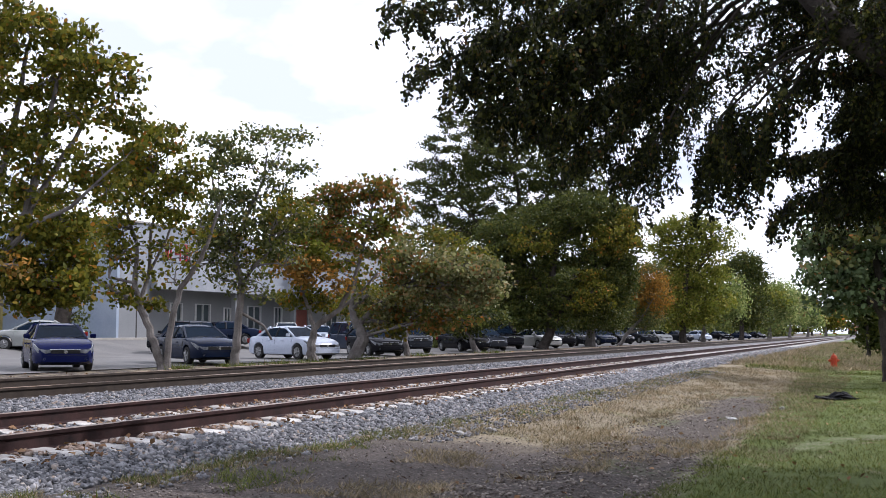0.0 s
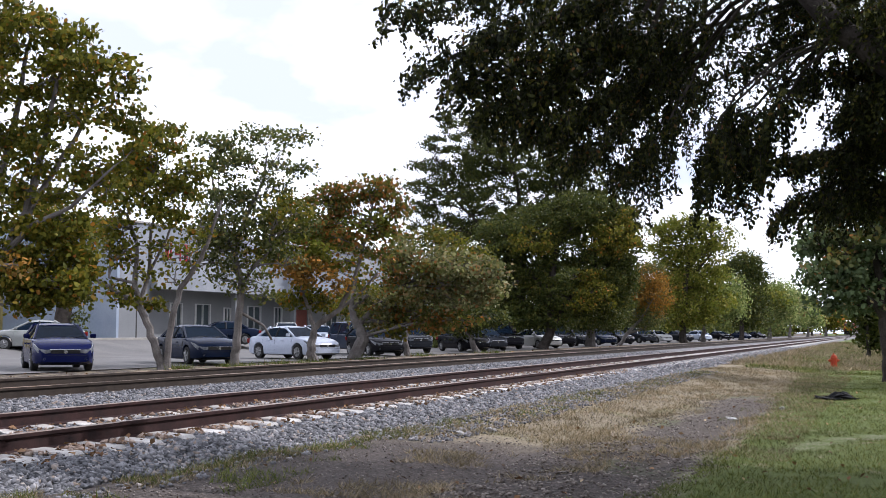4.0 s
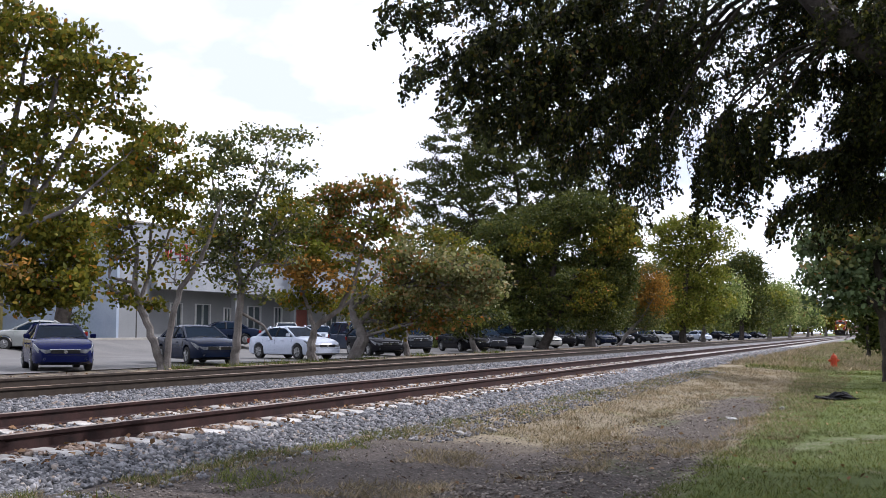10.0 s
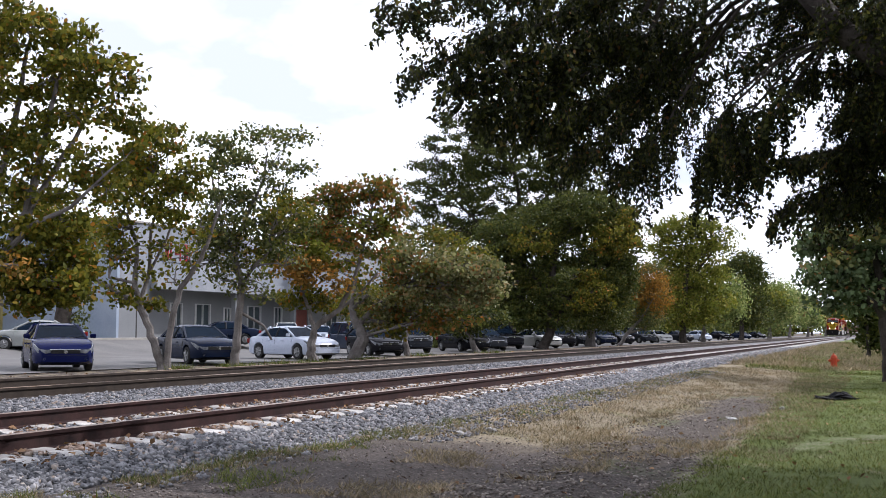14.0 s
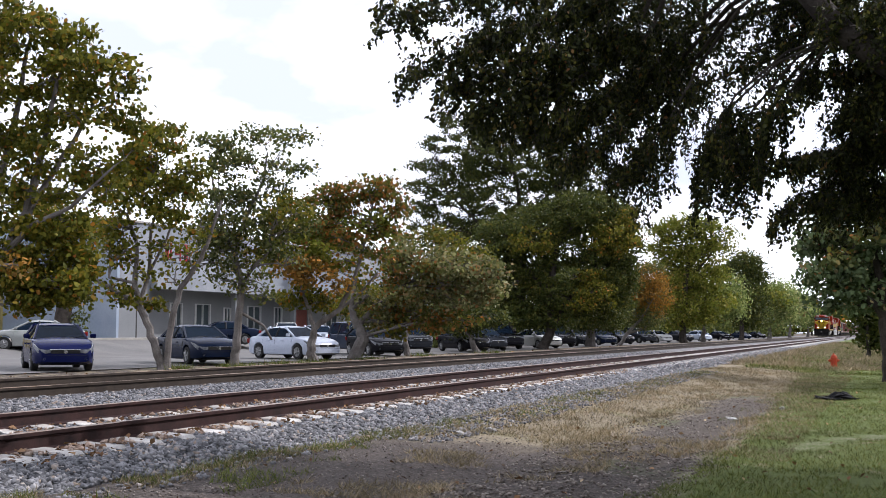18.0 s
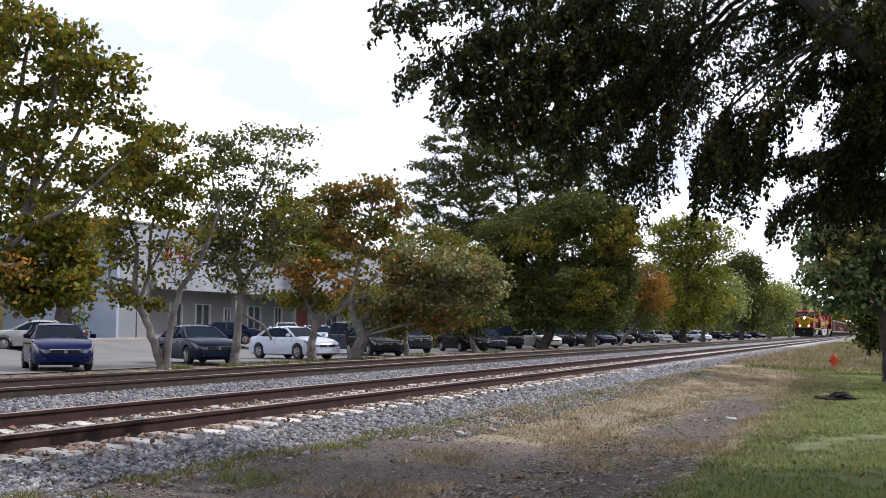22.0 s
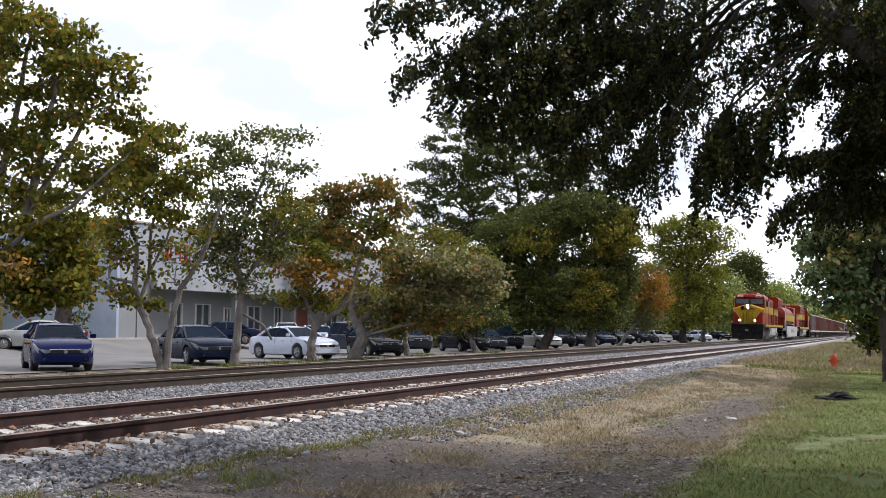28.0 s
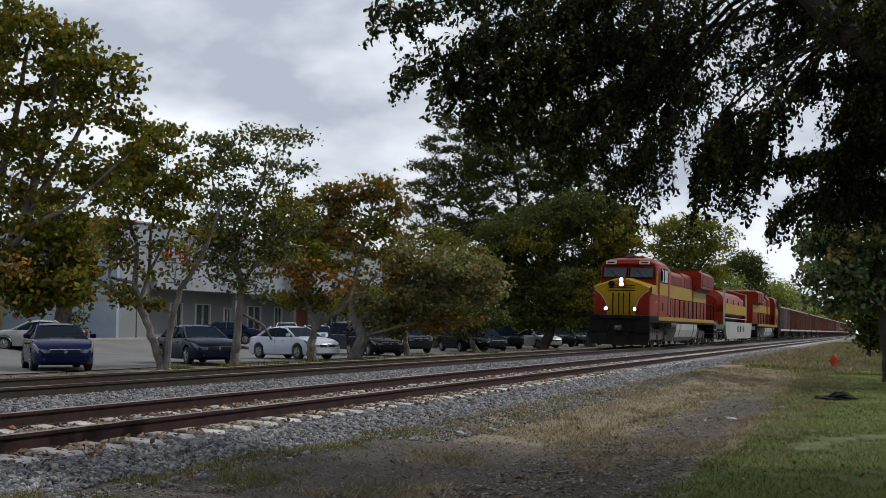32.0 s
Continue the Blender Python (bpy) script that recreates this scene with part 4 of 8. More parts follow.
        for q in (wx - 0.15, bx_, rx + 0.55):
            part("door_gap", boxed(q - 0.004, q + 0.004, sd * hw * 0.985 - 0.01, sd * hw * 0.985 + 0.01, zb0 + 0.2, wz - 0.1), M["car_trim"], top)
    part("grille", boxed(L_ / 2 - 0.08, L_ / 2 - 0.0, -0.42, 0.42, lerp_line(s["line"], L_ / 2 - 0.1) - 0.17, lerp_line(s["line"], L_ / 2 - 0.1) - 0.06, 0.015), M["car_trim"], top)
    part("badge", disc(bmesh.new(), (L_ / 2, 0, lerp_line(s["line"], L_ / 2 - 0.1) - 0.11), (1, 0, 0), 0.055, 0.015, 12), M["chrome"], top)
    part("grille_bar", boxed(L_ / 2 - 0.06, L_ / 2 + 0.008, -0.45, 0.45, lerp_line(s["line"], L_ / 2 - 0.1) - 0.06, lerp_line(s["line"], L_ / 2 - 0.1) - 0.035, 0.006), M["chrome"], top)
    part("bumper_seam", boxed(L_ / 2 - 0.06, L_ / 2 + 0.004, -hw * 0.7, hw * 0.7, zb0 + 0.265, zb0 + 0.275), M["car_trim"], top)
    for sd in (-1, 1):
        part("wiper", tube(bmesh.new(), [(wx - 0.02, sd * 0.35 - 0.1, wz + 0.025), (wx - 0.13, sd * 0.35 + 0.35, wz + 0.075)], 0.012, 4), M["car_trim"], top)
    part("lower_intake", boxed(L_ / 2 - 0.10, L_ / 2 - 0.015, -0.6, 0.6, zb0 + 0.09, zb0 + 0.20, 0.015), M["car_trim"], top)
    part("rear_plate", boxed(-L_ / 2 - 0.012, -L_ / 2 + 0.02, -0.16, 0.16, 0.66, 0.8), M["plate"], top)
    part("seats", boxed(rx + 0.4, wx - 0.6, -hw * 0.7, hw * 0.7, 0.5, wz + 0.12, 0.06), M["car_inside"], top)
    if shape == "pickup":
        part("cargo_bed_cover", boxed(-L_ / 2 + 0.12, rx - 0.05, -hw * 0.85, hw * 0.85, 1.15, 1.20, 0.01), M["car_trim"], top)
    if sunshade:
        o = part("sunshade", boxed(-0.02, 0.0, -yt * 0.9, yt * 0.9, -0.22, 0.22, 0.0), M["alloy"], top, "silver folding sunshade behind the windscreen")
        o.matrix_basis = pose((wx + rf) / 2 - 0.06, 0, (wz + H) / 2 - 0.06, 0, -58, 0)
    wheels = []
    for cx in (-wb, wb):
        for sd in (-1, 1):
            bm = bmesh.new()
            tube(bm, [(0, -0.105, 0), (0, -0.085, 0), (0, 0.085, 0), (0, 0.105, 0)], [wr - 0.03, wr, wr, wr - 0.03], 22)
            ty = part("tyre", bm, M["tyre"], None)
            w = empty("wheel", pose(cx, sd * (hw - 0.11), wr))
            w.parent = top
            ty.parent = w
            bm = bmesh.new()
            tube(bm, [(0, sd * 0.09, 0), (0, sd * 0.108, 0)], [wr * 0.66, wr * 0.62], 18)
            for k in range(5):
                a = k * 2 * math.pi / 5
                tube(bm, [(0, sd * 0.112, 0), (math.cos(a) * wr * 0.6, sd * 0.112, math.sin(a) * wr * 0.6)], [0.05, 0.035], 5)
            part("rim", bm, M["alloy"], w)
            wheels.append(w)
    return top, wheels


HEAD = -45.0


def parked(shape, paint_name, label, front_x, front_y, heading=HEAD, **k):
    """Parks a car by the place of its nose."""
    h = Vector((math.cos(radians(heading)), math.sin(radians(heading)), 0))
    c = Vector((front_x, front_y, 0)) - h * SHAPES[shape]["L"] / 2
    return car(shape, paint_name, label, c.x, c.y, heading, **k)[0]


parked("sedan", "car_blue", "dark blue sedan parked nose to the railway", -22.85, 29.0, -45)
parked("sedan", "car_navy", "navy sedan parked behind a tree trunk", -22.35, 36.9, -37)
parked("sedan", "car_white", "pearl white sedan parked under a turning tree", -22.35, 45.7, -24)
parked("hatch", "car_black", "black hatchback with glossy bonnet in deep shade", -22.9, 53.9, -43)
parked("suv", "car_bluegrey", "blue-grey sport utility behind a stout trunk", -25.0, 56.6, -43)
parked("suv", "car_grey", "dark grey sport utility in a shady bay", -24.0, 60.8, -43)
parked("sedan", "car_black", "black sedan in the shade of a tree", -23.0, 68.0, -45)
parked("hatch", "car_grey", "dark hatchback with a pale bumper", -23.2, 72.3, -45)
parked("pickup", "car_black", "dark pickup with a tall bonnet", -24.0, 78.5, -45)
parked("sedan", "car_silver", "silver sedan parked between two trunks", -23.0, 85.5, -40)
parked("suv", "car_black", "black sport utility in the long row", -24.0, 93.5, -45)
parked("sedan", "car_grey", "dark grey sedan in the long row", -24.0, 101.0, -45)
parked("hatch", "car_navy", "navy hatchback in the long row", -24.0, 109.5, -45)
parked("sedan", "car_black", "black saloon far down the row", -24.0, 118.0, -45)
parked("suv", "car_grey", "dark sport utility far down the row", -24.0, 130.0, -45)
parked("sedan", "car_silver", "silver sedan in a sunny gap between trees", -24.0, 141.0, -45)
parked("sedan", "car_grey", "grey sedan far along the parking lot", -24.0, 158.0, -45)
parked("hatch", "car_white", "small white car far along the parking lot", -24.0, 176.0, -45)
parked("sedan", "car_black", "dark car at the far end of the lot", -24.0, 200.0, -45)
parked("sedan", "car_navy", "navy car at the far end of the lot", -24.0, 232.0, -45)
parked("sedan", "car_black", "black car at the far end of the lot", -24.0, 262.0, -45)
# along the building
car("sedan", "car_champagne", "champagne sedan parked side-on before the building", -38.0, 45.9, 221, group="cars by the building")
car("sedan", "car_navy", "dark blue sedan parked across the street", -38.6, 63.8, -140, group="cars by the building")
car("sedan", "car_silver", "pale blue-silver sedan parked by the shopfront", -38.6, 72.4, -60, group="cars by the building")
car("hatch", "car_white", "white hatchback near the shopfront", -37.4, 75.0, -45, sunshade=True, group="cars by the building")
suv_moving, suv_wheels = car("suv", "car_black", "black sport utility driving along the street", -35.5, 50.0, -90, name="driving_car", group="cars on the street")


# ---- buildings ----
M["wall_white"] = surface("white_painted_stucco", (0.211, 0.229, 0.255), (0.255, 0.274, 0.296), 0.5, 0.85, fine=30, bump=0.15, dist=0.006, dirt=(0.36, 0.37, 0.38))
M["wall_blue"] = surface("pale_blue_grey_stucco", (0.256, 0.309, 0.389), (0.3, 0.354, 0.433), 0.4, 0.85, fine=30, bump=0.06, dist=0.004, dirt=(0.34, 0.38, 0.44))
M["wall_beige"] = surface("grey_white_stucco", (0.178, 0.188, 0.196), (0.215, 0.224, 0.232), 0.5, 0.85, fine=30, bump=0.12)
M["trim_white"] = surface("white_window_trim", (0.42, 0.43, 0.43), (0.52, 0.53, 0.53), 2.0, 0.6)
M["wall_yellow"] = surface("yellow_stucco", (0.372, 0.312, 0.12), (0.42, 0.348, 0.15), 0.5, 0.85, fine=30, bump=0.15)
M["door_red"] = surface("faded_red_brown_door", (0.16, 0.045, 0.035), (0.22, 0.07, 0.05), 2, 0.6)
M["sign_red"] = surface("red_sign_letters", (0.25, 0.015, 0.02), (0.3, 0.025, 0.025), 2, 0.5)
M["shop_glass"] = glass_mat("dark_shop_glass", (0.08, 0.10, 0.11), 0.25)
M["roofing"] = surface("grey_flat_roofing", (0.3, 0.3, 0.3), (0.4, 0.4, 0.4), 1, 0.9)
FX, BY0, BY1, BZ = -44.3, 61.2, 116.0, 0.36   # facade line, its ends, floor level


def building():
    b = empty("building", pose(0, 0, 0), label="white two-storey commercial building with a shaded arcade", category="building")
    P = lambda n, bm, m, parent=b, lab="": part(n, bm, M[m], parent, lab)
    gx_ = FX - 1.9
    # upper storey over the arcade
    up = P("upper_wall", boxed(FX - 0.25, FX, BY0, BY1, 4.1, 7.75), "wall_white", lab="white rendered upper wall")
    P("fascia", boxed(FX, FX + 0.45, BY0 + 3.3, BY1, 3.62, 4.38, 0.02), "wall_white", lab="projecting white canopy edge")
    P("soffit", boxed(gx_, FX, BY0, BY1, 3.95, 4.1), "wall_beige")
    P("parapet_cap", boxed(FX - 0.35, FX + 0.1, BY0 - 0.1, BY1, 7.75, 7.9, 0.02), "kerb")
    # end wall
    P("end_wall", boxed(FX - 24, FX, BY0 - 0.25, BY0, BZ - 0.4, 7.75), "wall_blue", lab="pale blue-grey end wall in shade")
    P("parapet_cap", boxed(FX - 24, FX - 0.36, BY0 - 0.35, BY0 + 0.05, 7.75, 7.9, 0.02), "kerb")
    P("roof", boxed(FX - 24, FX - 0.25, BY0, BY1, 7.2, 7.4), "roofing")
    P("back_wall", boxed(FX - 24.2, FX - 24, BY0, BY1, BZ - 0.4, 7.75), "wall_white")
    P("end_wall", boxed(FX - 24, FX, BY1, BY1 + 0.25, BZ - 0.4, 7.75), "wall_white")
    P("arcade_floor", boxed(gx_, FX + 1.2, BY0, BY1, BZ - 0.3, BZ + 0.06, 0.02), "kerb")
    # pier at the corner
    P("corner_pier", boxed(FX - 1.9, FX, BY0, BY0 + 3.2, BZ, 3.95), "wall_beige")
    for y in spread(BY0 + 14, BY1 - 4, 4):
        P("pier", boxed(FX - 0.35, FX, y, y + 0.35, BZ, 3.95, 0.01), "wall_beige")
    # ground-floor wall pierced by doors and windows
    holes = [(69.7, 71.1, 0.7, 2.5, "w"), (72.9, 74.8, 0.5, 2.5, "w"), (76.8, 77.7, 0.0, 2.3, "d"), (80.3, 82.3, 0.6, 2.5, "w"), (84.6, 85.8, 0.6, 2.5, "w"), (88.0, 90.5, 0.0, 2.4, "r"), (94, 96.4, 0.6, 2.5, "w"), (100, 102.4, 0.6, 2.5, "w")]
    y = BY0
    for a, c, z0, z1, k in holes:
        P("shop_wall", boxed(gx_ - 0.2, gx_, y, a, BZ, 3.95), "wall_beige")
        P("shop_wall", boxed(gx_ - 0.2, gx_, a, c, BZ + z1, 3.95), "wall_beige")
        if z0 > 0:
            P("shop_wall", boxed(gx_ - 0.2, gx_, a, c, BZ, BZ + z0), "wall_beige")
        if k == "r":
            dr = P("door", boxed(gx_ - 0.12, gx_ - 0.06, a + 0.05, c - 0.05, BZ + 0.02, BZ + z1 - 0.05, 0.01), "door_red", lab="faded red-brown double door")
        else:
            dr = P("window" if k == "w" else "glass_door", boxed(gx_ - 0.12, gx_ - 0.09, a + 0.07, c - 0.07, BZ + z0 + 0.07, BZ + z1 - 0.07), "shop_glass")
            bm = bmesh.new()
            for q in ((a - 0.16, a + 0.07, z0, z1), (c - 0.07, c + 0.10, z0, z1), (a + 0.07, c - 0.07, z0, z0 + 0.07), (a + 0.07, c - 0.07, z1 - 0.07, z1), ((a + c) / 2 - 0.03, (a + c) / 2 + 0.03, z0 + 0.07, z1 - 0.07)):
                box(bm, gx_ - 0.14, gx_ + 0.03, q[0], q[1], BZ + q[2], BZ + q[3])
            P("window_frame", bm, "trim_white", dr)
            if z0 > 0:
                P("sill", boxed(gx_ - 0.05, gx_ + 0.08, a - 0.05, c + 0.05, BZ + z0 - 0.08, BZ + z0, 0.01), "kerb", dr)
        y = c
    P("shop_wall", boxed(gx_ - 0.2, gx_, y, BY1, BZ, 3.95), "wall_beige")
    # sign of raised red letters, not legible: plain bars
    sign = P("sign", boxed(FX + 0.01, FX + 0.06, 65.8, 69.3, 5.45, 7.0, 0.01), "wall_white", lab="wall sign with red strokes")
    for k, (w, h0, h1) in enumerate(((0.36, 5.6, 6.6), (0.12, 5.6, 6.75), (0.4, 6.0, 6.6), (0.12, 5.6, 6.75), (0.36, 5.6, 6.755), (0.12, 5.6, 6.6))):
        yy = 66.0 + 0.56 * k
        P("stroke", boxed(FX + 0.06, FX + 0.12, yy, yy + w, h0, h1, 0.01), "sign_red", sign)
    # small wall lamps and a meter box on the end wall
    P("meter_box", boxed(FX - 6.2, FX - 5.8, BY0 - 0.42, BY0 - 0.25, 2.2, 3.0, 0.02), "wall_beige")
    P("wall_lamp", boxed(FX - 2.9, FX - 2.6, BY0 - 0.45, BY0 - 0.25, 3.2, 3.6, 0.04), "kerb")


building()


def yellow_house():
    b = empty("building", pose(-62, 52.0, 0.2), label="yellow stucco building half hidden by trees", category="building")
    P = lambda n, bm, m, parent=b, lab="": part(n, bm, M[m], parent, lab)
    P("wall", boxed(-9, 9, -0.2, 0.0, -0.6, 4.6), "wall_yellow")
    P("side_wall", boxed(8.8, 9, 0.0, 10, -0.6, 4.6), "wall_yellow")
    P("side_wall", boxed(-9, -8.8, 0.0, 10, -0.6, 4.6), "wall_yellow")
    P("back_wall", boxed(-8.8, 8.8, 9.8, 10, -0.6, 4.6), "wall_yellow")
    P("roof", boxed(-9.3, 9.3, -0.5, 10.3, 4.6, 4.9, 0.03), "roofing")
    for x in (-5, 0, 4.5):
        w = P("window", boxed(x - 0.7, x + 0.7, -0.26, -0.2, 1.0, 2.6), "shop_glass")
        P("window_sill", boxed(x - 0.8, x + 0.8, -0.34, -0.2, 0.9, 1.0), "kerb", w)


yellow_house()
# signpost by the street
pole = empty("sign_post", pose(-41.6, 59.2, 0.42), label="thin dark post with a pale plate beside the street", category="signpost")
part("post", tube(bmesh.new(), [(0, 0, 0), (0, 0, 2.9)], 0.04, 8), M["loco_grey"], pole)
part("plate", boxed(0.045, 0.06, -0.2, 0.2, 2.2, 2.85, 0.005), M["wall_white"], pole)


# ---- trees ----
M["bark"] = surface("pale_grey_bark", (0.0975, 0.0863, 0.078), (0.21, 0.191, 0.178), 2.5, 0.95, fine=24, bump=0.8, dist=0.02, dirt=(0.08, 0.07, 0.064))
M["bark_dark"] = surface("dark_brown_bark", (0.024, 0.02, 0.017), (0.065, 0.054, 0.045), 3.0, 0.95, fine=24, bump=0.9, dist=0.02)
M["leaf_olive"] = leaf_mat("olive_green_leaves", [(0.0, (0.0612, 0.0728, 0.0118)), (0.45, (0.123, 0.131, 0.0182)), (0.8, (0.214, 0.199, 0.0273)), (0.94, (0.294, 0.214, 0.0362)), (1.0, (0.367, 0.139, 0.0273))])
M["leaf_grey"] = leaf_mat("greyish_green_leaves", [(0.0, (0.0546, 0.0726, 0.0232)), (0.5, (0.109, 0.129, 0.0464)), (0.85, (0.186, 0.196, 0.0789)), (1.0, (0.284, 0.207, 0.0743))])
M["leaf_autumn"] = leaf_mat("turning_red_and_green_leaves", [(0.0, (0.0639, 0.0828, 0.0194)), (0.35, (0.137, 0.15, 0.0341)), (0.6, (0.219, 0.17, 0.0487)), (0.8, (0.265, 0.12, 0.0341)), (1.0, (0.385, 0.155, 0.0391))])
M["leaf_orange"] = leaf_mat("orange_dry_leaves", [(0.0, (0.123, 0.0995, 0.029)), (0.4, (0.266, 0.154, 0.0349)), (0.8, (0.41, 0.209, 0.0406)), (1.0, (0.512, 0.242, 0.058))])
M["leaf_pale"] = leaf_mat("pale_waxy_leaves", [(0.0, (0.0656, 0.083, 0.0279)), (0.4, (0.176, 0.182, 0.0801)), (0.75, (0.314, 0.311, 0.167)), (0.92, (0.262, 0.182, 0.0909)), (1.0, (0.288, 0.116, 0.0418))], 0.42, rough=0.4)
M["leaf_dark"] = leaf_mat("deep_green_leaves", [(0.0, (0.0337, 0.0476, 0.0126)), (0.5, (0.0669, 0.0841, 0.0206)), (0.85, (0.113, 0.128, 0.0298)), (1.0, (0.155, 0.14, 0.0373))], 0.25)
M["leaf_yellow"] = leaf_mat("yellowish_green_leaves", [(0.0, (0.0808, 0.099, 0.0149)), (0.5, (0.191, 0.211, 0.0327)), (0.85, (0.278, 0.285, 0.0535)), (1.0, (0.288, 0.236, 0.0594))])
M["leaf_fresh"] = leaf_mat("fresh_light_green_leaves", [(0.0, (0.0945, 0.135, 0.0405)), (0.4, (0.216, 0.277, 0.101)), (0.8, (0.378, 0.439, 0.189)), (1.0, (0.486, 0.446, 0.203))])
M["leaf_round"] = leaf_mat("big_round_bluish_green_leaves", [(0.0, (0.0675, 0.0975, 0.048)), (0.5, (0.128, 0.18, 0.088)), (0.86, (0.21, 0.27, 0.144)), (0.96, (0.3, 0.33, 0.192)), (1.0, (0.45, 0.18, 0.08))], 0.3)
# low stops carry the crown's inner shade, the olive top stops its lit glints
M["leaf_near"] = leaf_mat("dark_green_leaves_shade_in_colour", [(0.0, (0.012, 0.016, 0.006)), (0.5, (0.024, 0.03, 0.009)), (0.8, (0.055, 0.062, 0.016)), (0.96, (0.12, 0.12, 0.03)), (1.0, (0.16, 0.07, 0.03))], 0.28)

AXU = Vector((math.cos(YAW), math.sin(YAW), 0))
AXV = Vector((-math.sin(YAW), math.cos(YAW), 0))


def leaf_cloud(rng, blobs, density, size, clump, per=62):
    """Leaves in loose clumps over the outer part of each blob. Returns rhombic leaves (n, 4, 3) and the clumps' centres."""
    cs, hubs = [], []
    for (u, v, w, ru, rw, dens) in blobs:
        rv = 0.5 * (ru + rw) * 1.1
        area = 4 * math.pi * ((ru * rw + ru * rv + rv * rw) / 3)
        n = max(40, int(area * density * dens * 7.5))
        k = max(6, int(n / per))
        d = rng.normal(size=(k, 3))
        d /= np.linalg.norm(d, axis=1)[:, None]
        rad = rng.uniform(0.35, 1.08, (k, 1)) ** 0.7
        c = d * rad * np.array([ru, rv, rw]) + np.array([u, v, w])
        hubs.append(c)
        pick = rng.integers(0, k, n)
        spreadv = rng.normal(size=(n, 3)) * np.array([clump, clump, clump * 0.55])
        cs.append(c[pick] + spreadv)
    c = np.concatenate(cs)
    n = len(c)
    nrm = rng.normal(size=(n, 3)) * 0.8 + np.array([0, 0, 0.35])
    nrm /= np.linalg.norm(nrm, axis=1)[:, None]
    t = np.cross(nrm, rng.normal(size=(n, 3)))
    t /= np.linalg.norm(t, axis=1)[:, None]
    b = np.cross(nrm, t)
    s = size * rng.uniform(0.6, 1.3, (n, 1))
    if size > 0.17 or size < 0.05:
        q = np.stack([c - t * s * 0.55, c + b * s * 0.36 + t * s * 0.1, c + t * s * 0.55 - nrm * s * 0.12, c - b * s * 0.36 + t * s * 0.1], axis=1)
    else:
        q = np.stack([c - t * s * 0.5, c - t * s * 0.2 + b * s * 0.32, c + t * s * 0.25 + b * s * 0.34, c + t * s * 0.55 - nrm * s * 0.12, c + t * s * 0.25 - b * s * 0.34, c - t * s * 0.2 - b * s * 0.32], axis=1)
    return q, hubs


def bent(a, b, n, rng, wob):
    a, b = Vector(a), Vector(b)
    side = Vector(rng.normal(size=3)) * (b - a).length * wob
    return [a.lerp(b, i / n) + side * math.sin(math.pi * i / n) + Vector((0, 0, 0.06 * (b - a).length * math.sin(math.pi * i / n))) for i in range(n + 1)]


def tree(label, x, y, stems, blobs, leaf, size, seed, density=9.0, clump=0.35, bark="bark", group="", z=None, extra=(), twig_r=0.012, limb=1.0, twigs=26):
    """stems: polylines of (u, v, w, radius) in the tree's own frame; blobs: (u, v, w, ru, rw, density)."""
    rng = np.random.default_rng(seed)
    gz = ground_z(x, y) - 0.05 if z is None else z
    base = Matrix(((AXU.x, AXV.x, 0, x), (AXU.y, AXV.y, 0, y), (0, 0, 1, gz), (0, 0, 0, 1)))
    top = empty("tree", base, label=label, category="tree", group=group)
    nodes = []
    for k, s in enumerate(stems):
        pts, rad = [], []
        for a, b in zip(s, s[1:]):
            for i in range(4):
                t = i / 4
                pts.append([a[j] + (b[j] - a[j]) * t + (rng.normal() * 0.14 * a[3] if j < 3 and i else 0) for j in range(3)])
                rad.append(a[3] + (b[3] - a[3]) * t)
        pts.append(s[-1][:3]), rad.append(s[-1][3])
        if s[0][2] < 0.1:
            rad[0] *= 1.35
        part("trunk" if s[0][2] < 0.1 else "limb", tube(bmesh.new(), pts, rad, 9), M[bark], top, smooth=True)
        nodes += [(Vector(p), r) for p, r in zip(pts, rad) if p[2] > 0.8]
    groups = [(leaf, blobs)] + [(lf, bl) for lf, bl in extra]
    tw = bmesh.new()
    for lf, bl in groups:
        if not bl:
            continue
        q, hubs = leaf_cloud(rng, bl, density, size, clump)
        tagged(soup("crown", q, [tuple(range(q.shape[1]))], M[lf], top), kind="stuff")
        for bb, hub in zip(bl, hubs):
            c = Vector(bb[:3])
            if limb < 0.2 and bb[5] < 0.65:
                continue
            near = min(nodes, key=lambda nr: (nr[0] - c).length + (2.0 if limb > 0.2 else 0.0) * max(0, nr[0].z - c.z))
            r0 = min(near[1] * 0.7, 0.022 * (c - near[0]).length + 0.02) * limb
            line = bent(near[0], c, 6, rng, 0.10)
            part("limb", tube(bmesh.new(), line, [r0 + (0.35 * r0 - r0) * i / 6 for i in range(7)], 6), M[bark], top, smooth=True)
            for h in hub[:twigs]:
                st = line[int(rng.integers(2, 7))]
                tl = bent(st, h, 3, rng, 0.07)
                tube(tw, tl, [max(twig_r, r0 * 0.3), twig_r * 1.1, twig_r * 0.8, twig_r * 0.45], 4, cap=False)
    tagged(part("branchwork", tw, M[bark], top), kind="stuff")
    return top

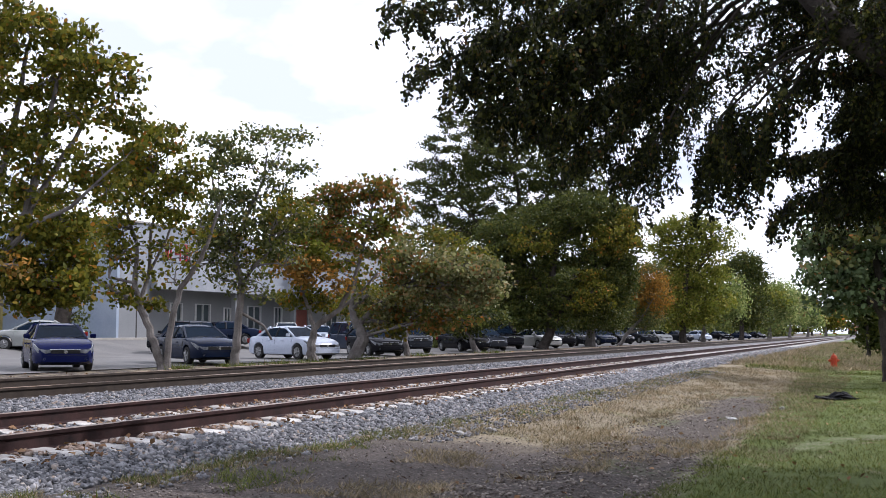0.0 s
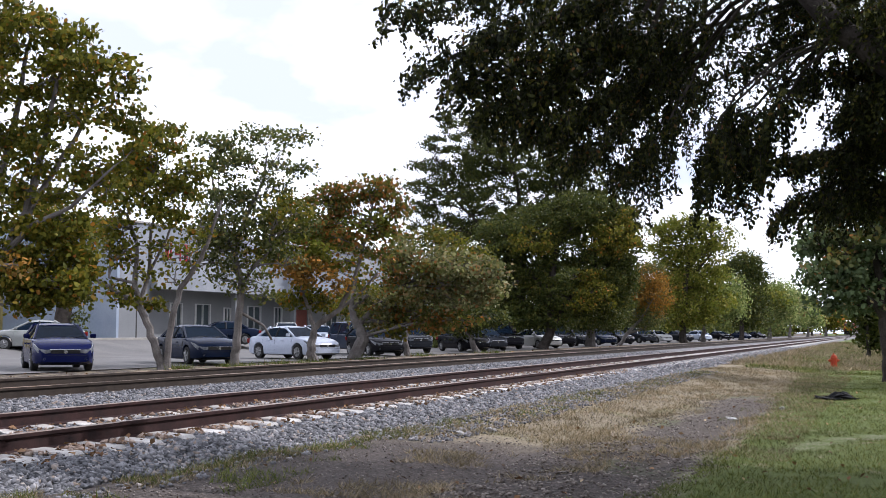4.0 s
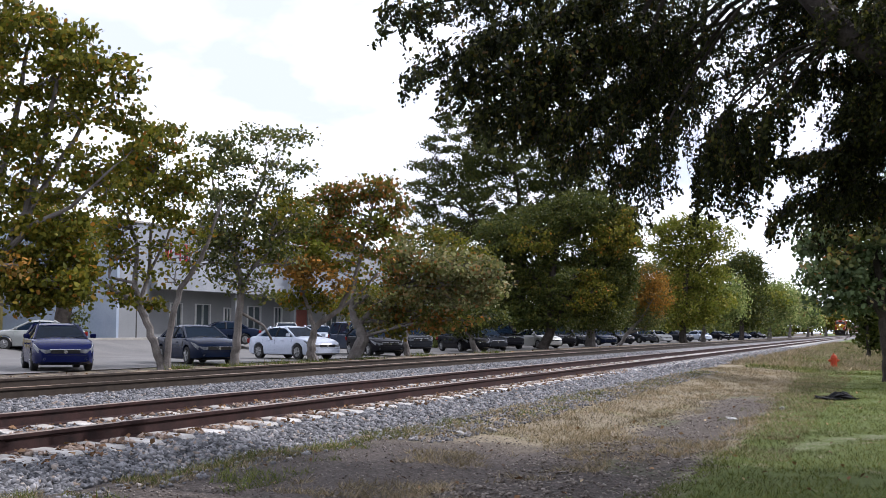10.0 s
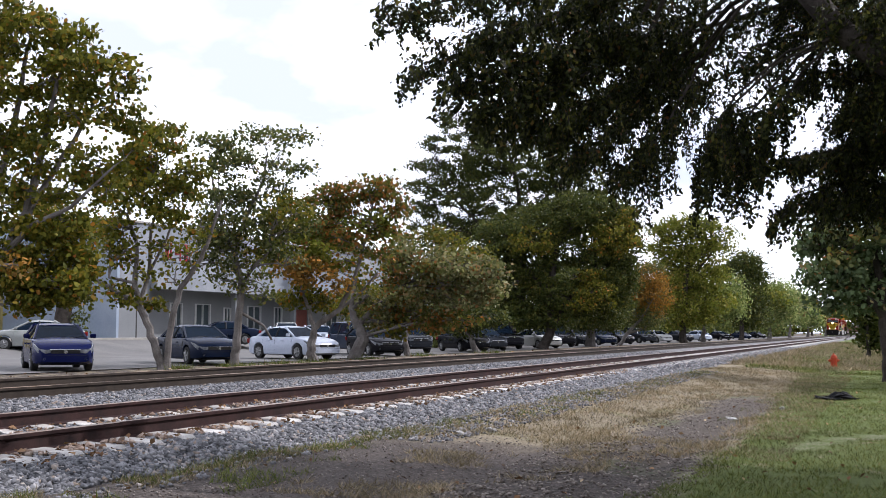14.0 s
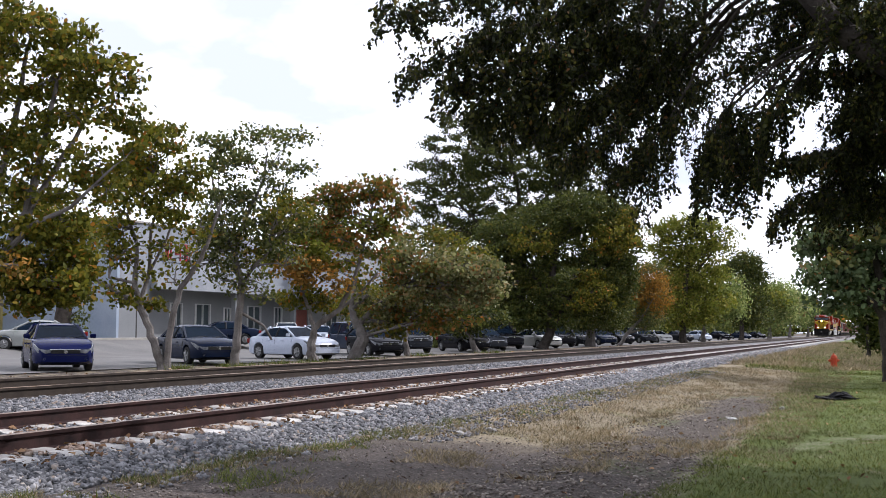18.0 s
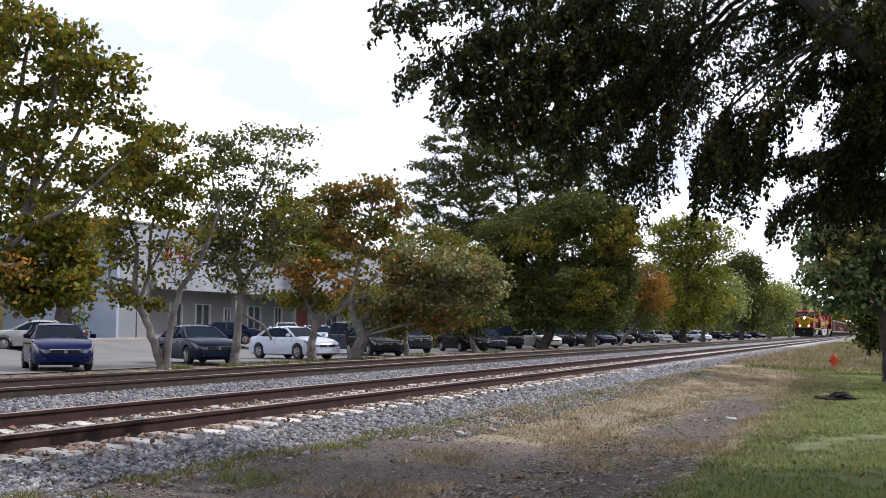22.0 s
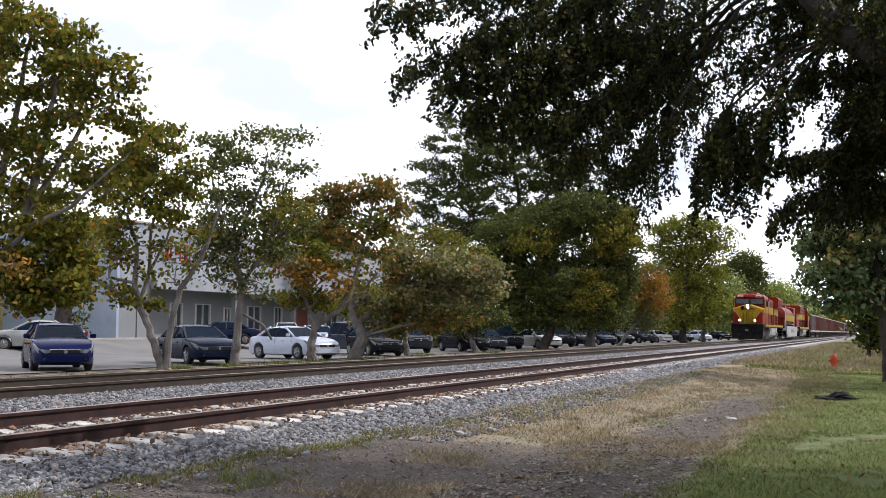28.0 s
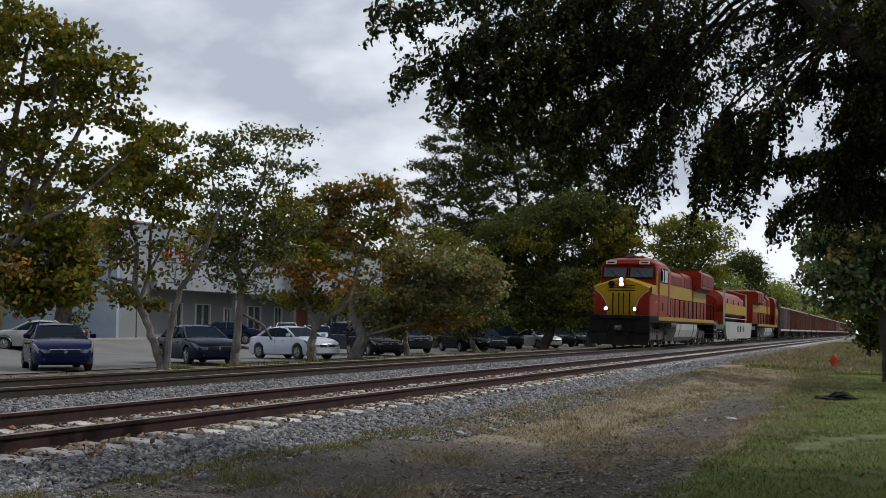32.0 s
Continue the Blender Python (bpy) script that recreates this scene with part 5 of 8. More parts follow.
tree('tall leafy tree with olive leaves leaning over parked cars', -22.00, 23.78,
     [[(0.04, 0, 0.0, 0.24), (0.47, 0, 1.9, 0.2), (1.04, 0, 3.12, 0.17), (1.55, 0.2, 4.34, 0.13), (1.9, 0.2, 6.06, 0.08), (2.19, 0.3, 7.78, 0.05)], [(1.04, 0, 3.12, 0.1), (1.76, -0.3, 3.91, 0.075), (2.84, -0.4, 4.41, 0.05), (3.91, -0.3, 5.49, 0.025)], [(0.47, 0, 1.9, 0.14), (0.61, 0.4, 4.63, 0.11), (1.04, 0.5, 6.78, 0.08), (1.33, 0.5, 8.79, 0.05)], [(1.55, 0.2, 4.34, 0.09), (2.62, 0.6, 6.35, 0.06), (3.2, 0.6, 7.5, 0.04)]],
     [(1.47, -0.4, 9.08, 1.0, 0.65, 1.0), (0.47, -0.0, 8.79, 1.15, 0.86, 1.0), (2.48, 0.1, 8.65, 0.65, 0.65, 1.0), (3.2, -0.4, 7.86, 0.79, 0.72, 1.0), (3.99, -0.2, 7.93, 0.46, 0.57, 1.0), (1.9, 0.5, 7.93, 1.0, 0.65, 1.0), (0.61, -0.4, 7.35, 0.86, 0.72, 0.7), (3.91, -0.3, 6.92, 0.57, 0.55, 1.0), (4.27, 0.3, 6.21, 0.57, 0.43, 1.0), (2.62, 0.1, 6.92, 1.0, 0.5, 0.8), (1.76, -0.2, 5.92, 1.08, 0.65, 0.7), (3.2, 0.0, 5.7, 0.86, 0.57, 0.7), (1.33, 0.2, 5.06, 0.86, 0.57, 0.7), (2.62, -0.2, 4.99, 0.79, 0.43, 0.6)]
     + [(0.9, -0.3, 6.35, 0.72, 0.57, 0.7), (3.63, 0.2, 4.92, 0.57, 0.43, 0.5), (1.62, 0.2, 3.62, 0.86, 0.65, 1.4), (2.48, 0.0, 3.91, 0.79, 0.5, 1.4), (0.76, 0.3, 4.48, 0.86, 0.72, 0.6), (1.4, 0.0, 2.62, 0.79, 0.6, 1.9), (2.62, 0.4, 2.91, 0.72, 0.65, 1.6), (3.12, -0.2, 2.4, 0.46, 0.55, 1.5), (1.47, 0.0, 1.97, 0.57, 0.26, 1.3), (2.12, -0.0, 2.26, 0.72, 0.46, 1.5), (0.61, -0.1, 2.91, 0.72, 0.72, 1.0)],
     'leaf_olive', 0.135, 11,
     extra=[('leaf_orange', [(1.99, -1.6, 2.88, 0.29, 0.2, 0.8)])], group='trees along the parking lot', density=17.0, clump=0.2)
tree('twin-stemmed leaning tree with bare grey limbs', -21.80, 32.54,
     [[(-0.01, 0, 0.0, 0.15), (-0.25, 0, 0.73, 0.13), (-0.56, 0, 1.55, 0.12), (-0.8, 0, 2.13, 0.11), (-0.98, 0, 2.83, 0.09), (-0.96, 0.1, 4.11, 0.07), (-1.34, 0.2, 5.11, 0.05), (-1.89, 0.2, 5.38, 0.03)], [(-0.8, 0, 2.13, 0.09), (-1.62, -0.3, 2.65, 0.075), (-2.44, -0.4, 3.1, 0.06), (-2.9, -0.4, 3.52, 0.04)], [(0.08, 0, 0.0, 0.12), (0.15, 0, 0.91, 0.11), (0.3, 0, 1.91, 0.1), (0.54, 0, 2.74, 0.09), (1.03, 0.1, 3.47, 0.08), (1.39, 0.1, 4.29, 0.06), (1.76, 0.2, 5.57, 0.04)], [(-0.8, 0, 2.13, 0.08), (-0.6, 0.3, 3.19, 0.06), (-0.56, 0.3, 4.65, 0.05), (-0.16, 0.3, 5.93, 0.03)], [(-0.6, 0.3, 3.19, 0.05), (-0.07, 0.4, 4.29, 0.04), (0.21, 0.4, 5.2, 0.03)], [(-0.96, 0, 2.83, 0.05), (-1.71, -0.4, 3.01, 0.045), (-1.67, -0.4, 3.47, 0.04), (-1.16, -0.3, 3.92, 0.03)]],
     [(-0.43, -0.2, 7.3, 0.82, 0.58, 1), (-1.25, 0.4, 6.75, 0.82, 0.58, 1), (0.21, -0.2, 7.57, 0.55, 0.37, 1), (-0.89, -0.3, 5.66, 0.82, 0.64, 0.82), (0.21, -0.1, 5.66, 0.73, 0.73, 1), (0.02, -0.2, 4.93, 0.73, 0.58, 0.48), (0.76, 0.1, 6.48, 0.64, 0.64, 0.62), (-1.8, -0.3, 6.02, 0.73, 0.55, 0.71), (-0.34, 0.4, 6.48, 0.91, 0.51, 0.73), (-0.98, 0.4, 2.28, 0.82, 0.4, 0.72), (-1.53, -0.3, 2.55, 0.46, 0.27, 0.72), (0.94, 0.0, 4.74, 0.55, 0.55, 0.29), (-1.34, -0.3, 4.65, 0.64, 0.55, 0.38), (-0.34, -0.2, 3.92, 0.82, 0.55, 0.24)]
     + [(0.57, -0.1, 3.65, 0.69, 0.44, 0.19), (-0.89, -0.0, 3.38, 0.73, 0.46, 0.29), (-1.98, -0.0, 3.92, 0.73, 0.64, 0.38), (0.21, 0.3, 3.01, 0.64, 0.4, 0.19), (-1.71, -0.2, 4.74, 0.64, 0.55, 0.29)],
     'leaf_olive', 0.145, 12, group='trees along the parking lot', density=16.0, clump=0.22, twig_r=0.017)
tree('open-crowned tree with thin greyish leaves', -21.90, 37.02,
     [[(0.02, 0, 0.0, 0.17), (0.14, 0, 0.98, 0.15), (0.22, 0, 2.0, 0.13), (0.28, 0, 3.01, 0.12), (0.04, 0, 3.92, 0.1), (0.14, 0.1, 4.84, 0.08), (0.59, 0.1, 5.85, 0.06), (1.03, 0.1, 6.86, 0.045), (1.14, 0.1, 7.78, 0.03)], [(0.28, 0, 3.01, 0.08), (0.79, -0.3, 3.62, 0.06), (1.4, -0.4, 4.23, 0.04)], [(0.04, 0, 3.92, 0.07), (-0.53, 0.2, 5.24, 0.05), (-0.83, 0.3, 6.46, 0.04), (-1.03, 0.3, 7.68, 0.025)], [(1.03, 0.1, 6.86, 0.03), (1.6, 0, 7.78, 0.02), (2.21, 0, 8.28, 0.015)], [(0.22, 0, 2.0, 0.06), (1.03, 0.5, 1.49, 0.05), (1.32, 0.6, 0.98, 0.04)]],
     [(-0.83, 0.3, 8.18, 0.71, 0.45, 0.98), (-0.02, 0.4, 7.88, 0.91, 0.61, 0.68), (0.89, 0.3, 8.39, 0.81, 0.37, 0.98), (1.81, -0.2, 8.28, 0.71, 0.28, 0.78), (2.52, -0.2, 8.33, 0.32, 0.16, 0.59), (1.6, 0.4, 7.37, 0.81, 0.57, 0.53), (2.52, 0.1, 7.17, 0.45, 0.37, 0.88), (0.59, -0.6, 7.07, 1.01, 0.71, 0.49), (-0.63, 0.4, 7.07, 0.91, 0.81, 0.68), (0.18, 0.6, 6.05, 1.12, 0.81, 0.68), (1.4, -0.2, 6.15, 0.91, 0.81, 0.59), (-1.03, 0.3, 5.85, 0.91, 0.81, 0.68), (-0.22, -0.6, 4.84, 1.12, 0.71, 0.88), (0.79, -0.1, 5.04, 1.01, 0.81, 0.78)]
     + [(2.11, 0.4, 5.24, 1.01, 0.91, 0.88), (-1.24, -0.1, 4.63, 0.71, 0.61, 0.39), (1.4, 0.0, 4.43, 0.91, 0.61, 0.59), (0.18, -0.4, 3.62, 0.91, 0.57, 0.43), (-0.83, 0.3, 4.23, 0.81, 0.71, 0.88), (-0.43, -0.0, 3.11, 0.81, 0.45, 0.34), (0.99, -0.3, 3.01, 0.91, 0.51, 0.38), (-1.34, 0.2, 3.62, 0.61, 0.45, 0.29), (0.39, 0.5, 2.71, 0.81, 0.32, 0.24), (1.81, 0.0, 3.62, 0.71, 0.57, 0.24)],
     'leaf_grey', 0.130, 13,
     extra=[('leaf_olive', [(2.21, -1, 5.44, 0.91, 0.61, 1.0), (0.39, 0.3, 4.23, 1.01, 0.71, 0.5), (-0.63, 0.3, 5.04, 0.81, 0.71, 0.5)])], group='trees along the parking lot', density=11.0, clump=0.24, twig_r=0.017)
tree('spreading tree with red and orange turning leaves', -21.60, 42.89,
     [[(0.01, 0, 0.0, 0.2), (-0.12, 0, 0.73, 0.18), (0.01, 0, 1.41, 0.13), (1.02, 0.2, 2.21, 0.1), (1.59, 0.2, 3.47, 0.08), (1.94, 0.2, 4.62, 0.06), (2.28, 0.2, 5.99, 0.04)], [(0.01, 0, 1.41, 0.1), (-0.24, 0, 2.21, 0.08), (-0.58, -0.2, 3.24, 0.05)], [(1.02, 0.2, 2.21, 0.07), (1.94, 0.6, 3.02, 0.05), (2.51, 0.6, 3.7, 0.04)]],
     [(1.02, 0.4, 6.79, 1.03, 0.64, 1.0), (2.16, -0.2, 7.02, 0.92, 0.59, 1.0), (0.11, 0.2, 6.56, 0.8, 0.55, 0.8), (3.08, 0.3, 6.45, 0.64, 0.73, 0.9), (1.94, 0.2, 5.87, 1.26, 0.69, 0.6), (0.79, 0.1, 5.65, 1.03, 0.73, 0.6), (3.08, 0.2, 5.3, 0.69, 0.8, 0.35), (2.16, 0.3, 4.62, 1.14, 0.64, 0.3), (2.97, -0.0, 7.41, 0.37, 0.27, 0.8), (1.02, 0.1, 4.39, 0.8, 0.69, 0.3), (0.11, 0.2, 5.07, 0.8, 0.8, 0.8)],
     'leaf_autumn', 0.165, 14,
     extra=[('leaf_orange', [(-0.24, -1, 3.7, 1.03, 0.64, 0.9), (0.79, -0.6, 3.24, 0.57, 0.46, 0.6), (-0.81, -0.5, 3.93, 0.8, 0.69, 0.5)]), ('leaf_olive', [(-0.81, 0.5, 2.79, 1.03, 0.57, 0.8), (0.11, 0.5, 2.56, 0.92, 0.5, 0.6), (1.02, 0.5, 3.7, 0.92, 0.8, 0.5)]), ('leaf_yellow', [(-1.15, -0.3, 5.42, 0.96, 0.82, 0.8), (-0.24, -0.4, 4.73, 0.96, 0.69, 0.8), (-1.72, 0.2, 4.39, 0.8, 0.69, 0.5), (2.39, -0.5, 5.53, 0.92, 0.8, 0.4)])], group='trees along the parking lot', density=11.0, clump=0.26)
tree('stout leaning trunk with a low bushy pale crown', -22.30, 48.58,
     [[(-0.09, 0, 0.0, 0.32), (0.27, 0, 0.93, 0.28), (0.01, 0, 1.57, 0.2), (-0.3, 0, 2.33, 0.14), (0.47, 0.2, 2.97, 0.09)], [(0.01, 0, 1.57, 0.16), (0.85, 0.3, 2.46, 0.12), (2.26, 0.4, 3.48, 0.08), (3.79, 0.4, 4.25, 0.05)], [(-0.3, 0, 2.33, 0.1), (-0.04, 0, 3.99, 0.07), (0.22, 0, 5.53, 0.05)]],
     [(1.49, 0.2, 4.76, 1.02, 0.77, 0.7), (2.64, 0.4, 4.25, 1.15, 0.89, 1.0), (4.05, -0.2, 4.25, 1.15, 0.82, 1.0), (5.33, -0.6, 3.99, 1.02, 0.89, 1.0), (6.09, 0.1, 3.74, 0.64, 0.89, 1.0), (2.13, -0.5, 3.23, 1.28, 0.89, 0.7), (3.54, 0.3, 2.97, 1.28, 0.89, 0.7), (4.94, -0.2, 2.97, 1.15, 0.89, 0.8), (5.84, -0.0, 2.72, 0.77, 0.64, 0.8), (2.77, 0.7, 2.08, 1.28, 0.51, 0.8), (1.24, 0.3, 2.46, 0.89, 0.77, 0.6), (0.6, 0.4, 1.95, 0.89, 0.72, 0.5), (0.22, 0.1, 2.97, 0.77, 0.64, 0.4)],
     'leaf_pale', 0.170, 15,
     extra=[('leaf_autumn', [(1.75, -0.5, 2.46, 1.15, 0.77, 0.5), (2.77, -0.3, 1.74, 1.28, 0.46, 0.5), (1.24, 0, 4.25, 0.89, 1.02, 0.6), (4.3, 0, 1.82, 1.28, 0.46, 0.5), (2.77, -0.6, 3.74, 1.15, 0.77, 0.3)]), ('leaf_olive', [(1.49, 0.3, 1.57, 0.89, 0.46, 0.9)])], group='trees along the parking lot', density=11.0, clump=0.28)
tree('slim tree with brown-tinged foliage over parked cars', -23.00, 56.55,
     [[(-0.05, 0, 0.0, 0.16), (-0.23, 0, 0.89, 0.14), (0.07, 0, 1.76, 0.12), (0.48, 0, 3.23, 0.08), (1.06, 0, 4.69, 0.05)]],
     [(1.06, 0.1, 6.01, 1.17, 0.7, 0.5), (-0.11, -0.1, 6.01, 0.88, 0.64, 0.35), (2.23, -0.6, 5.71, 1.17, 0.73, 0.6), (3.11, -0.2, 5.13, 1.02, 0.82, 0.8)],
     'leaf_olive', 0.180, 16, group='trees along the parking lot', density=11.0)
tree('leaning slim trunk under dense dark foliage', -23.20, 67.39,
     [[(0.17, 0, 0.0, 0.2), (-0.13, 0, 0.9, 0.17), (-0.61, 0, 1.69, 0.14), (-1.13, 0, 2.89, 0.1)]],
     [(-0.61, 0.6, 1.52, 1.37, 0.55, 0.8), (0.75, -0.6, 2.2, 1.37, 0.85, 1.0), (-1.3, 0.1, 2.54, 1.2, 1.02, 1.0)],
     'leaf_dark', 0.160, 17, group='trees along the parking lot', density=14.0)
tree('very tall dark tree with layered feathery branches', -29.00, 94.42,
     [[(-0.0, 0, 0.0, 0.4), (-0.14, 0, 2.57, 0.34), (0.33, 0, 6.36, 0.28), (0.8, 0, 10.14, 0.22), (0.33, 0, 13.92, 0.15), (-0.62, 0, 17.23, 0.09)], [(0.33, 0, 6.36, 0.2), (-2.74, -1, 10.14, 0.13), (-5.58, -1, 12.98, 0.08)], [(0.8, 0, 10.14, 0.18), (3.88, 1, 13.92, 0.12), (5.77, 1, 15.81, 0.08)]],
     [(-4.16, -0.3, 18.89, 2.13, 1.35, 0.72), (-1.33, 0.7, 17.71, 2.6, 1.60, 0.56), (-6.53, -0.4, 17.0, 1.51, 0.86, 0.80), (-3.22, -1.3, 16.29, 2.6, 1.10, 0.56), (1.04, 1.3, 18.42, 2.36, 1.85, 0.72), (-7.0, 0.1, 15.34, 1.8, 0.74, 0.88), (-4.16, 0.5, 14.63, 2.84, 0.99, 0.64), (-0.38, 0.3, 14.87, 2.84, 1.35, 0.48), (2.93, -0.1, 16.29, 2.36, 1.85, 0.56), (-7.47, -0.8, 13.45, 1.7, 0.86, 0.88), (-5.11, -0.6, 12.5, 2.84, 1.23, 0.72), (-1.33, 0.8, 12.5, 2.84, 1.60, 0.64), (2.46, 1.4, 12.98, 2.84, 1.85, 0.64), (-7.95, 0.7, 11.32, 1.42, 1.23, 0.80)]
     + [(-5.58, 1.3, 10.14, 2.36, 1.47, 0.80), (-6.53, -1.6, 8.25, 2.84, 1.23, 0.56), (-2.74, 0.8, 8.96, 2.84, 1.72, 0.64), (-8.89, 0.4, 9.43, 1.89, 1.10, 0.40), (-0.38, 0.4, 10.14, 2.84, 1.85, 0.64), (1.99, 0.5, 10.61, 2.84, 1.85, 0.48), (5.77, -1.1, 14.87, 2.36, 1.85, 0.64), (-2.5, 0, 15.5, 2.5, 1.5, 0.5), (-4.0, 0, 13.6, 2.5, 1.3, 0.5), (-1.0, 0.5, 16.3, 2.5, 1.5, 0.5), (-3.0, 0, 11.0, 3.0, 1.5, 0.6), (1.5, 0, 14.5, 2.8, 1.5, 0.6), (-5.5, 0, 14.2, 1.8, 1.0, 0.4), (-3.0, 0, 17.6, 1.8, 0.9, 0.5)]
     + [(4.6, 0.4, 12.4, 2.6, 1.7, 0.7), (7.4, 0.3, 12.2, 2.2, 1.7, 0.6), (5.6, -0.4, 10.2, 2.5, 1.5, 0.7), (9.0, 0.2, 10.9, 1.9, 1.5, 0.6), (4.4, 0.5, 14.4, 2.3, 1.4, 0.6)],
     'leaf_dark', 0.190, 18, group='trees along the parking lot', density=10.0, clump=0.26, bark='bark_dark', twig_r=0.02)
tree('broad dense dark green tree shading parked cars', -23.00, 83.62,
     [[(-0.42, 0, 0.0, 0.4), (0.2, 0, 1.38, 0.34), (-0.0, 0, 4.08, 0.3), (0.62, 0, 7.39, 0.2)], [(0.2, 0, 1.38, 0.2), (1.24, 0, 3.25, 0.15), (2.9, 0, 5.73, 0.1)], [(-0.0, 0, 4.08, 0.2), (-2.08, 0, 6.56, 0.14)]],
     [(-2.9, -0.2, 8.22, 2.49, 1.66, 1.0), (-0.42, 1.3, 9.05, 2.49, 1.66, 1.0), (2.07, -0.6, 9.88, 2.28, 1.66, 1.0), (4.35, -1.0, 9.46, 1.86, 1.66, 1.0), (5.38, -0.3, 7.39, 1.45, 1.86, 1.0), (-3.73, 0.6, 6.15, 2.28, 1.66, 1.0), (-1.25, 0.7, 6.15, 2.07, 1.66, 0.8), (1.65, 0.1, 7.39, 2.07, 1.24, 0.6), (4.14, -0.5, 5.73, 2.07, 1.86, 1.0), (-4.15, 0.9, 3.66, 1.86, 1.45, 1.0), (-1.66, 1.2, 3.25, 2.28, 1.24, 1.0), (1.24, -0.2, 3.87, 2.28, 1.49, 1.0), (3.73, -0.2, 3.25, 2.07, 1.45, 1.0), (5.38, 0.2, 4.49, 1.24, 1.45, 1.0), (-0.42, 0.6, 2.21, 2.49, 0.75, 0.7)],
     'leaf_dark', 0.200, 19,
     extra=[('leaf_olive', [(4.55, -2.5, 8.22, 1.66, 1.66, 0.7), (2.9, -2.5, 4.08, 1.66, 1.45, 0.6), (-1.25, -2.5, 7.81, 1.66, 1.04, 0.5), (5.38, -2, 9.05, 1.04, 1.45, 0.7)])], group='trees along the parking lot', density=15.0, clump=0.32, bark='bark_dark')
tree('straight-trunked dark tree beside the tracks', -23.40, 98.69,
     [[(-0.01, 0, 0.0, 0.4), (0.04, 0, 2.14, 0.36), (-0.25, 0, 4.55, 0.25)]],
     [(0.23, -0.6, 2.62, 2.41, 0.97, 0.7), (1.92, -0.1, 2.62, 1.45, 1.21, 1.0), (-1.21, -0.8, 2.14, 1.69, 0.72, 0.7)],
     'leaf_dark', 0.190, 20, group='trees along the parking lot', density=12.0, clump=0.5)
tree('small tree with orange withered leaves', -22.40, 107.97,
     [[(-0.53, 0, 0.0, 0.2), (0.25, 0, 1.18, 0.17), (1.56, 0, 2.49, 0.12), (2.34, 0, 3.79, 0.08)], [(0.25, 0, 1.18, 0.12), (1.82, 0, 1.7, 0.09), (2.87, 0, 2.75, 0.06)]],
     [(2.08, 0.6, 6.14, 1.83, 1.46, 1.0), (3.13, 0.2, 4.84, 1.31, 1.83, 1.0), (1.3, 0.4, 4.58, 1.57, 1.57, 0.9)],
     'leaf_orange', 0.190, 21,
     extra=[('leaf_grey', [(0.77, 0, 3.01, 1.57, 1.31, 0.8), (2.6, 0, 2.49, 1.31, 1.05, 0.7), (2.34, 0, 7.45, 1.31, 0.63, 0.6)])], group='trees along the parking lot', density=11.0, clump=0.4)
tree('broad tree with yellowish green layered crown', -22.60, 144.82,
     [[(-0.15, 0, 0.0, 0.45), (-0.29, 0, 2.55, 0.4), (0.19, 0, 7.38, 0.3), (0.88, 0, 11.51, 0.2)], [(0.19, 0, 7.38, 0.2), (3.29, 0, 10.82, 0.14)], [(-0.29, 0, 2.55, 0.2), (-2.22, 0, 7.38, 0.14)]],
     [(-2.22, -0.4, 13.57, 2.41, 1.1, 1.0), (0.19, -1.1, 14.26, 3.1, 1.24, 1.0), (3.29, -1.4, 13.23, 2.76, 1.38, 1.0), (-1.19, 0.6, 11.85, 3.44, 1.38, 0.9), (2.26, -0.2, 10.82, 3.44, 1.72, 1.0), (-0.84, 1.8, 9.44, 3.1, 1.72, 1.0), (2.6, 1.3, 8.06, 3.1, 1.93, 1.0), (0.19, 1.3, 6.69, 3.1, 1.93, 1.0), (-2.22, -0.9, 6.0, 1.72, 2.07, 0.9), (3.64, 0.1, 5.31, 2.07, 1.72, 1.0), (0.88, 0.4, 3.93, 3.1, 1.72, 1.0), (-1.53, -1.1, 3.24, 2.07, 1.38, 1.0)],
     'leaf_yellow', 0.340, 22, group='trees along the parking lot', density=3.6, clump=0.7, bark='bark_dark', twig_r=0.03)
tree('green tree with pale trunk by the track', -21.50, 152.95,
     [[(-0.02, 0, 0.0, 0.3), (0.06, 0, 1.9, 0.28), (0.34, 0, 4.07, 0.2)]],
     [(2.88, 0.5, 6.97, 2.17, 2.03, 1.0), (2.52, 0.4, 4.44, 2.53, 2.03, 1.0), (0.34, -1.1, 3.35, 2.53, 1.3, 1.0), (3.96, -0.7, 5.52, 1.59, 1.81, 1.0)],
     'leaf_fresh', 0.340, 23, group='trees along the parking lot', density=3.6, clump=0.7)
tree('dark-topped tree in the far row', -22.40, 204.30,
     [[(-0.02, 0, 0.0, 0.4), (0.17, 0, 4.04, 0.35), (0.74, 0, 9.78, 0.25)]],
     [(0.74, -0.5, 13.12, 2.68, 1.34, 1.0), (2.18, -0.2, 11.21, 1.91, 2.1, 1.0), (-1.17, 0.2, 11.69, 2.68, 1.72, 1.0), (0.55, 0.0, 9.3, 3.63, 2.1, 1.0), (-0.21, 0.3, 5.95, 3.35, 2.39, 1.0), (2.66, 0.2, 6.91, 2.1, 2.39, 1.0), (1.22, 1.5, 3.56, 3.35, 1.53, 1.0)],
     'leaf_dark', 0.420, 24,
     extra=[('leaf_dark', [(1.22, 0, 13.6, 2.39, 1.34, 0.9), (3.13, 0, 11.69, 1.15, 1.43, 0.9)])], group='trees along the parking lot', density=2.6, clump=0.9, bark='bark_dark')
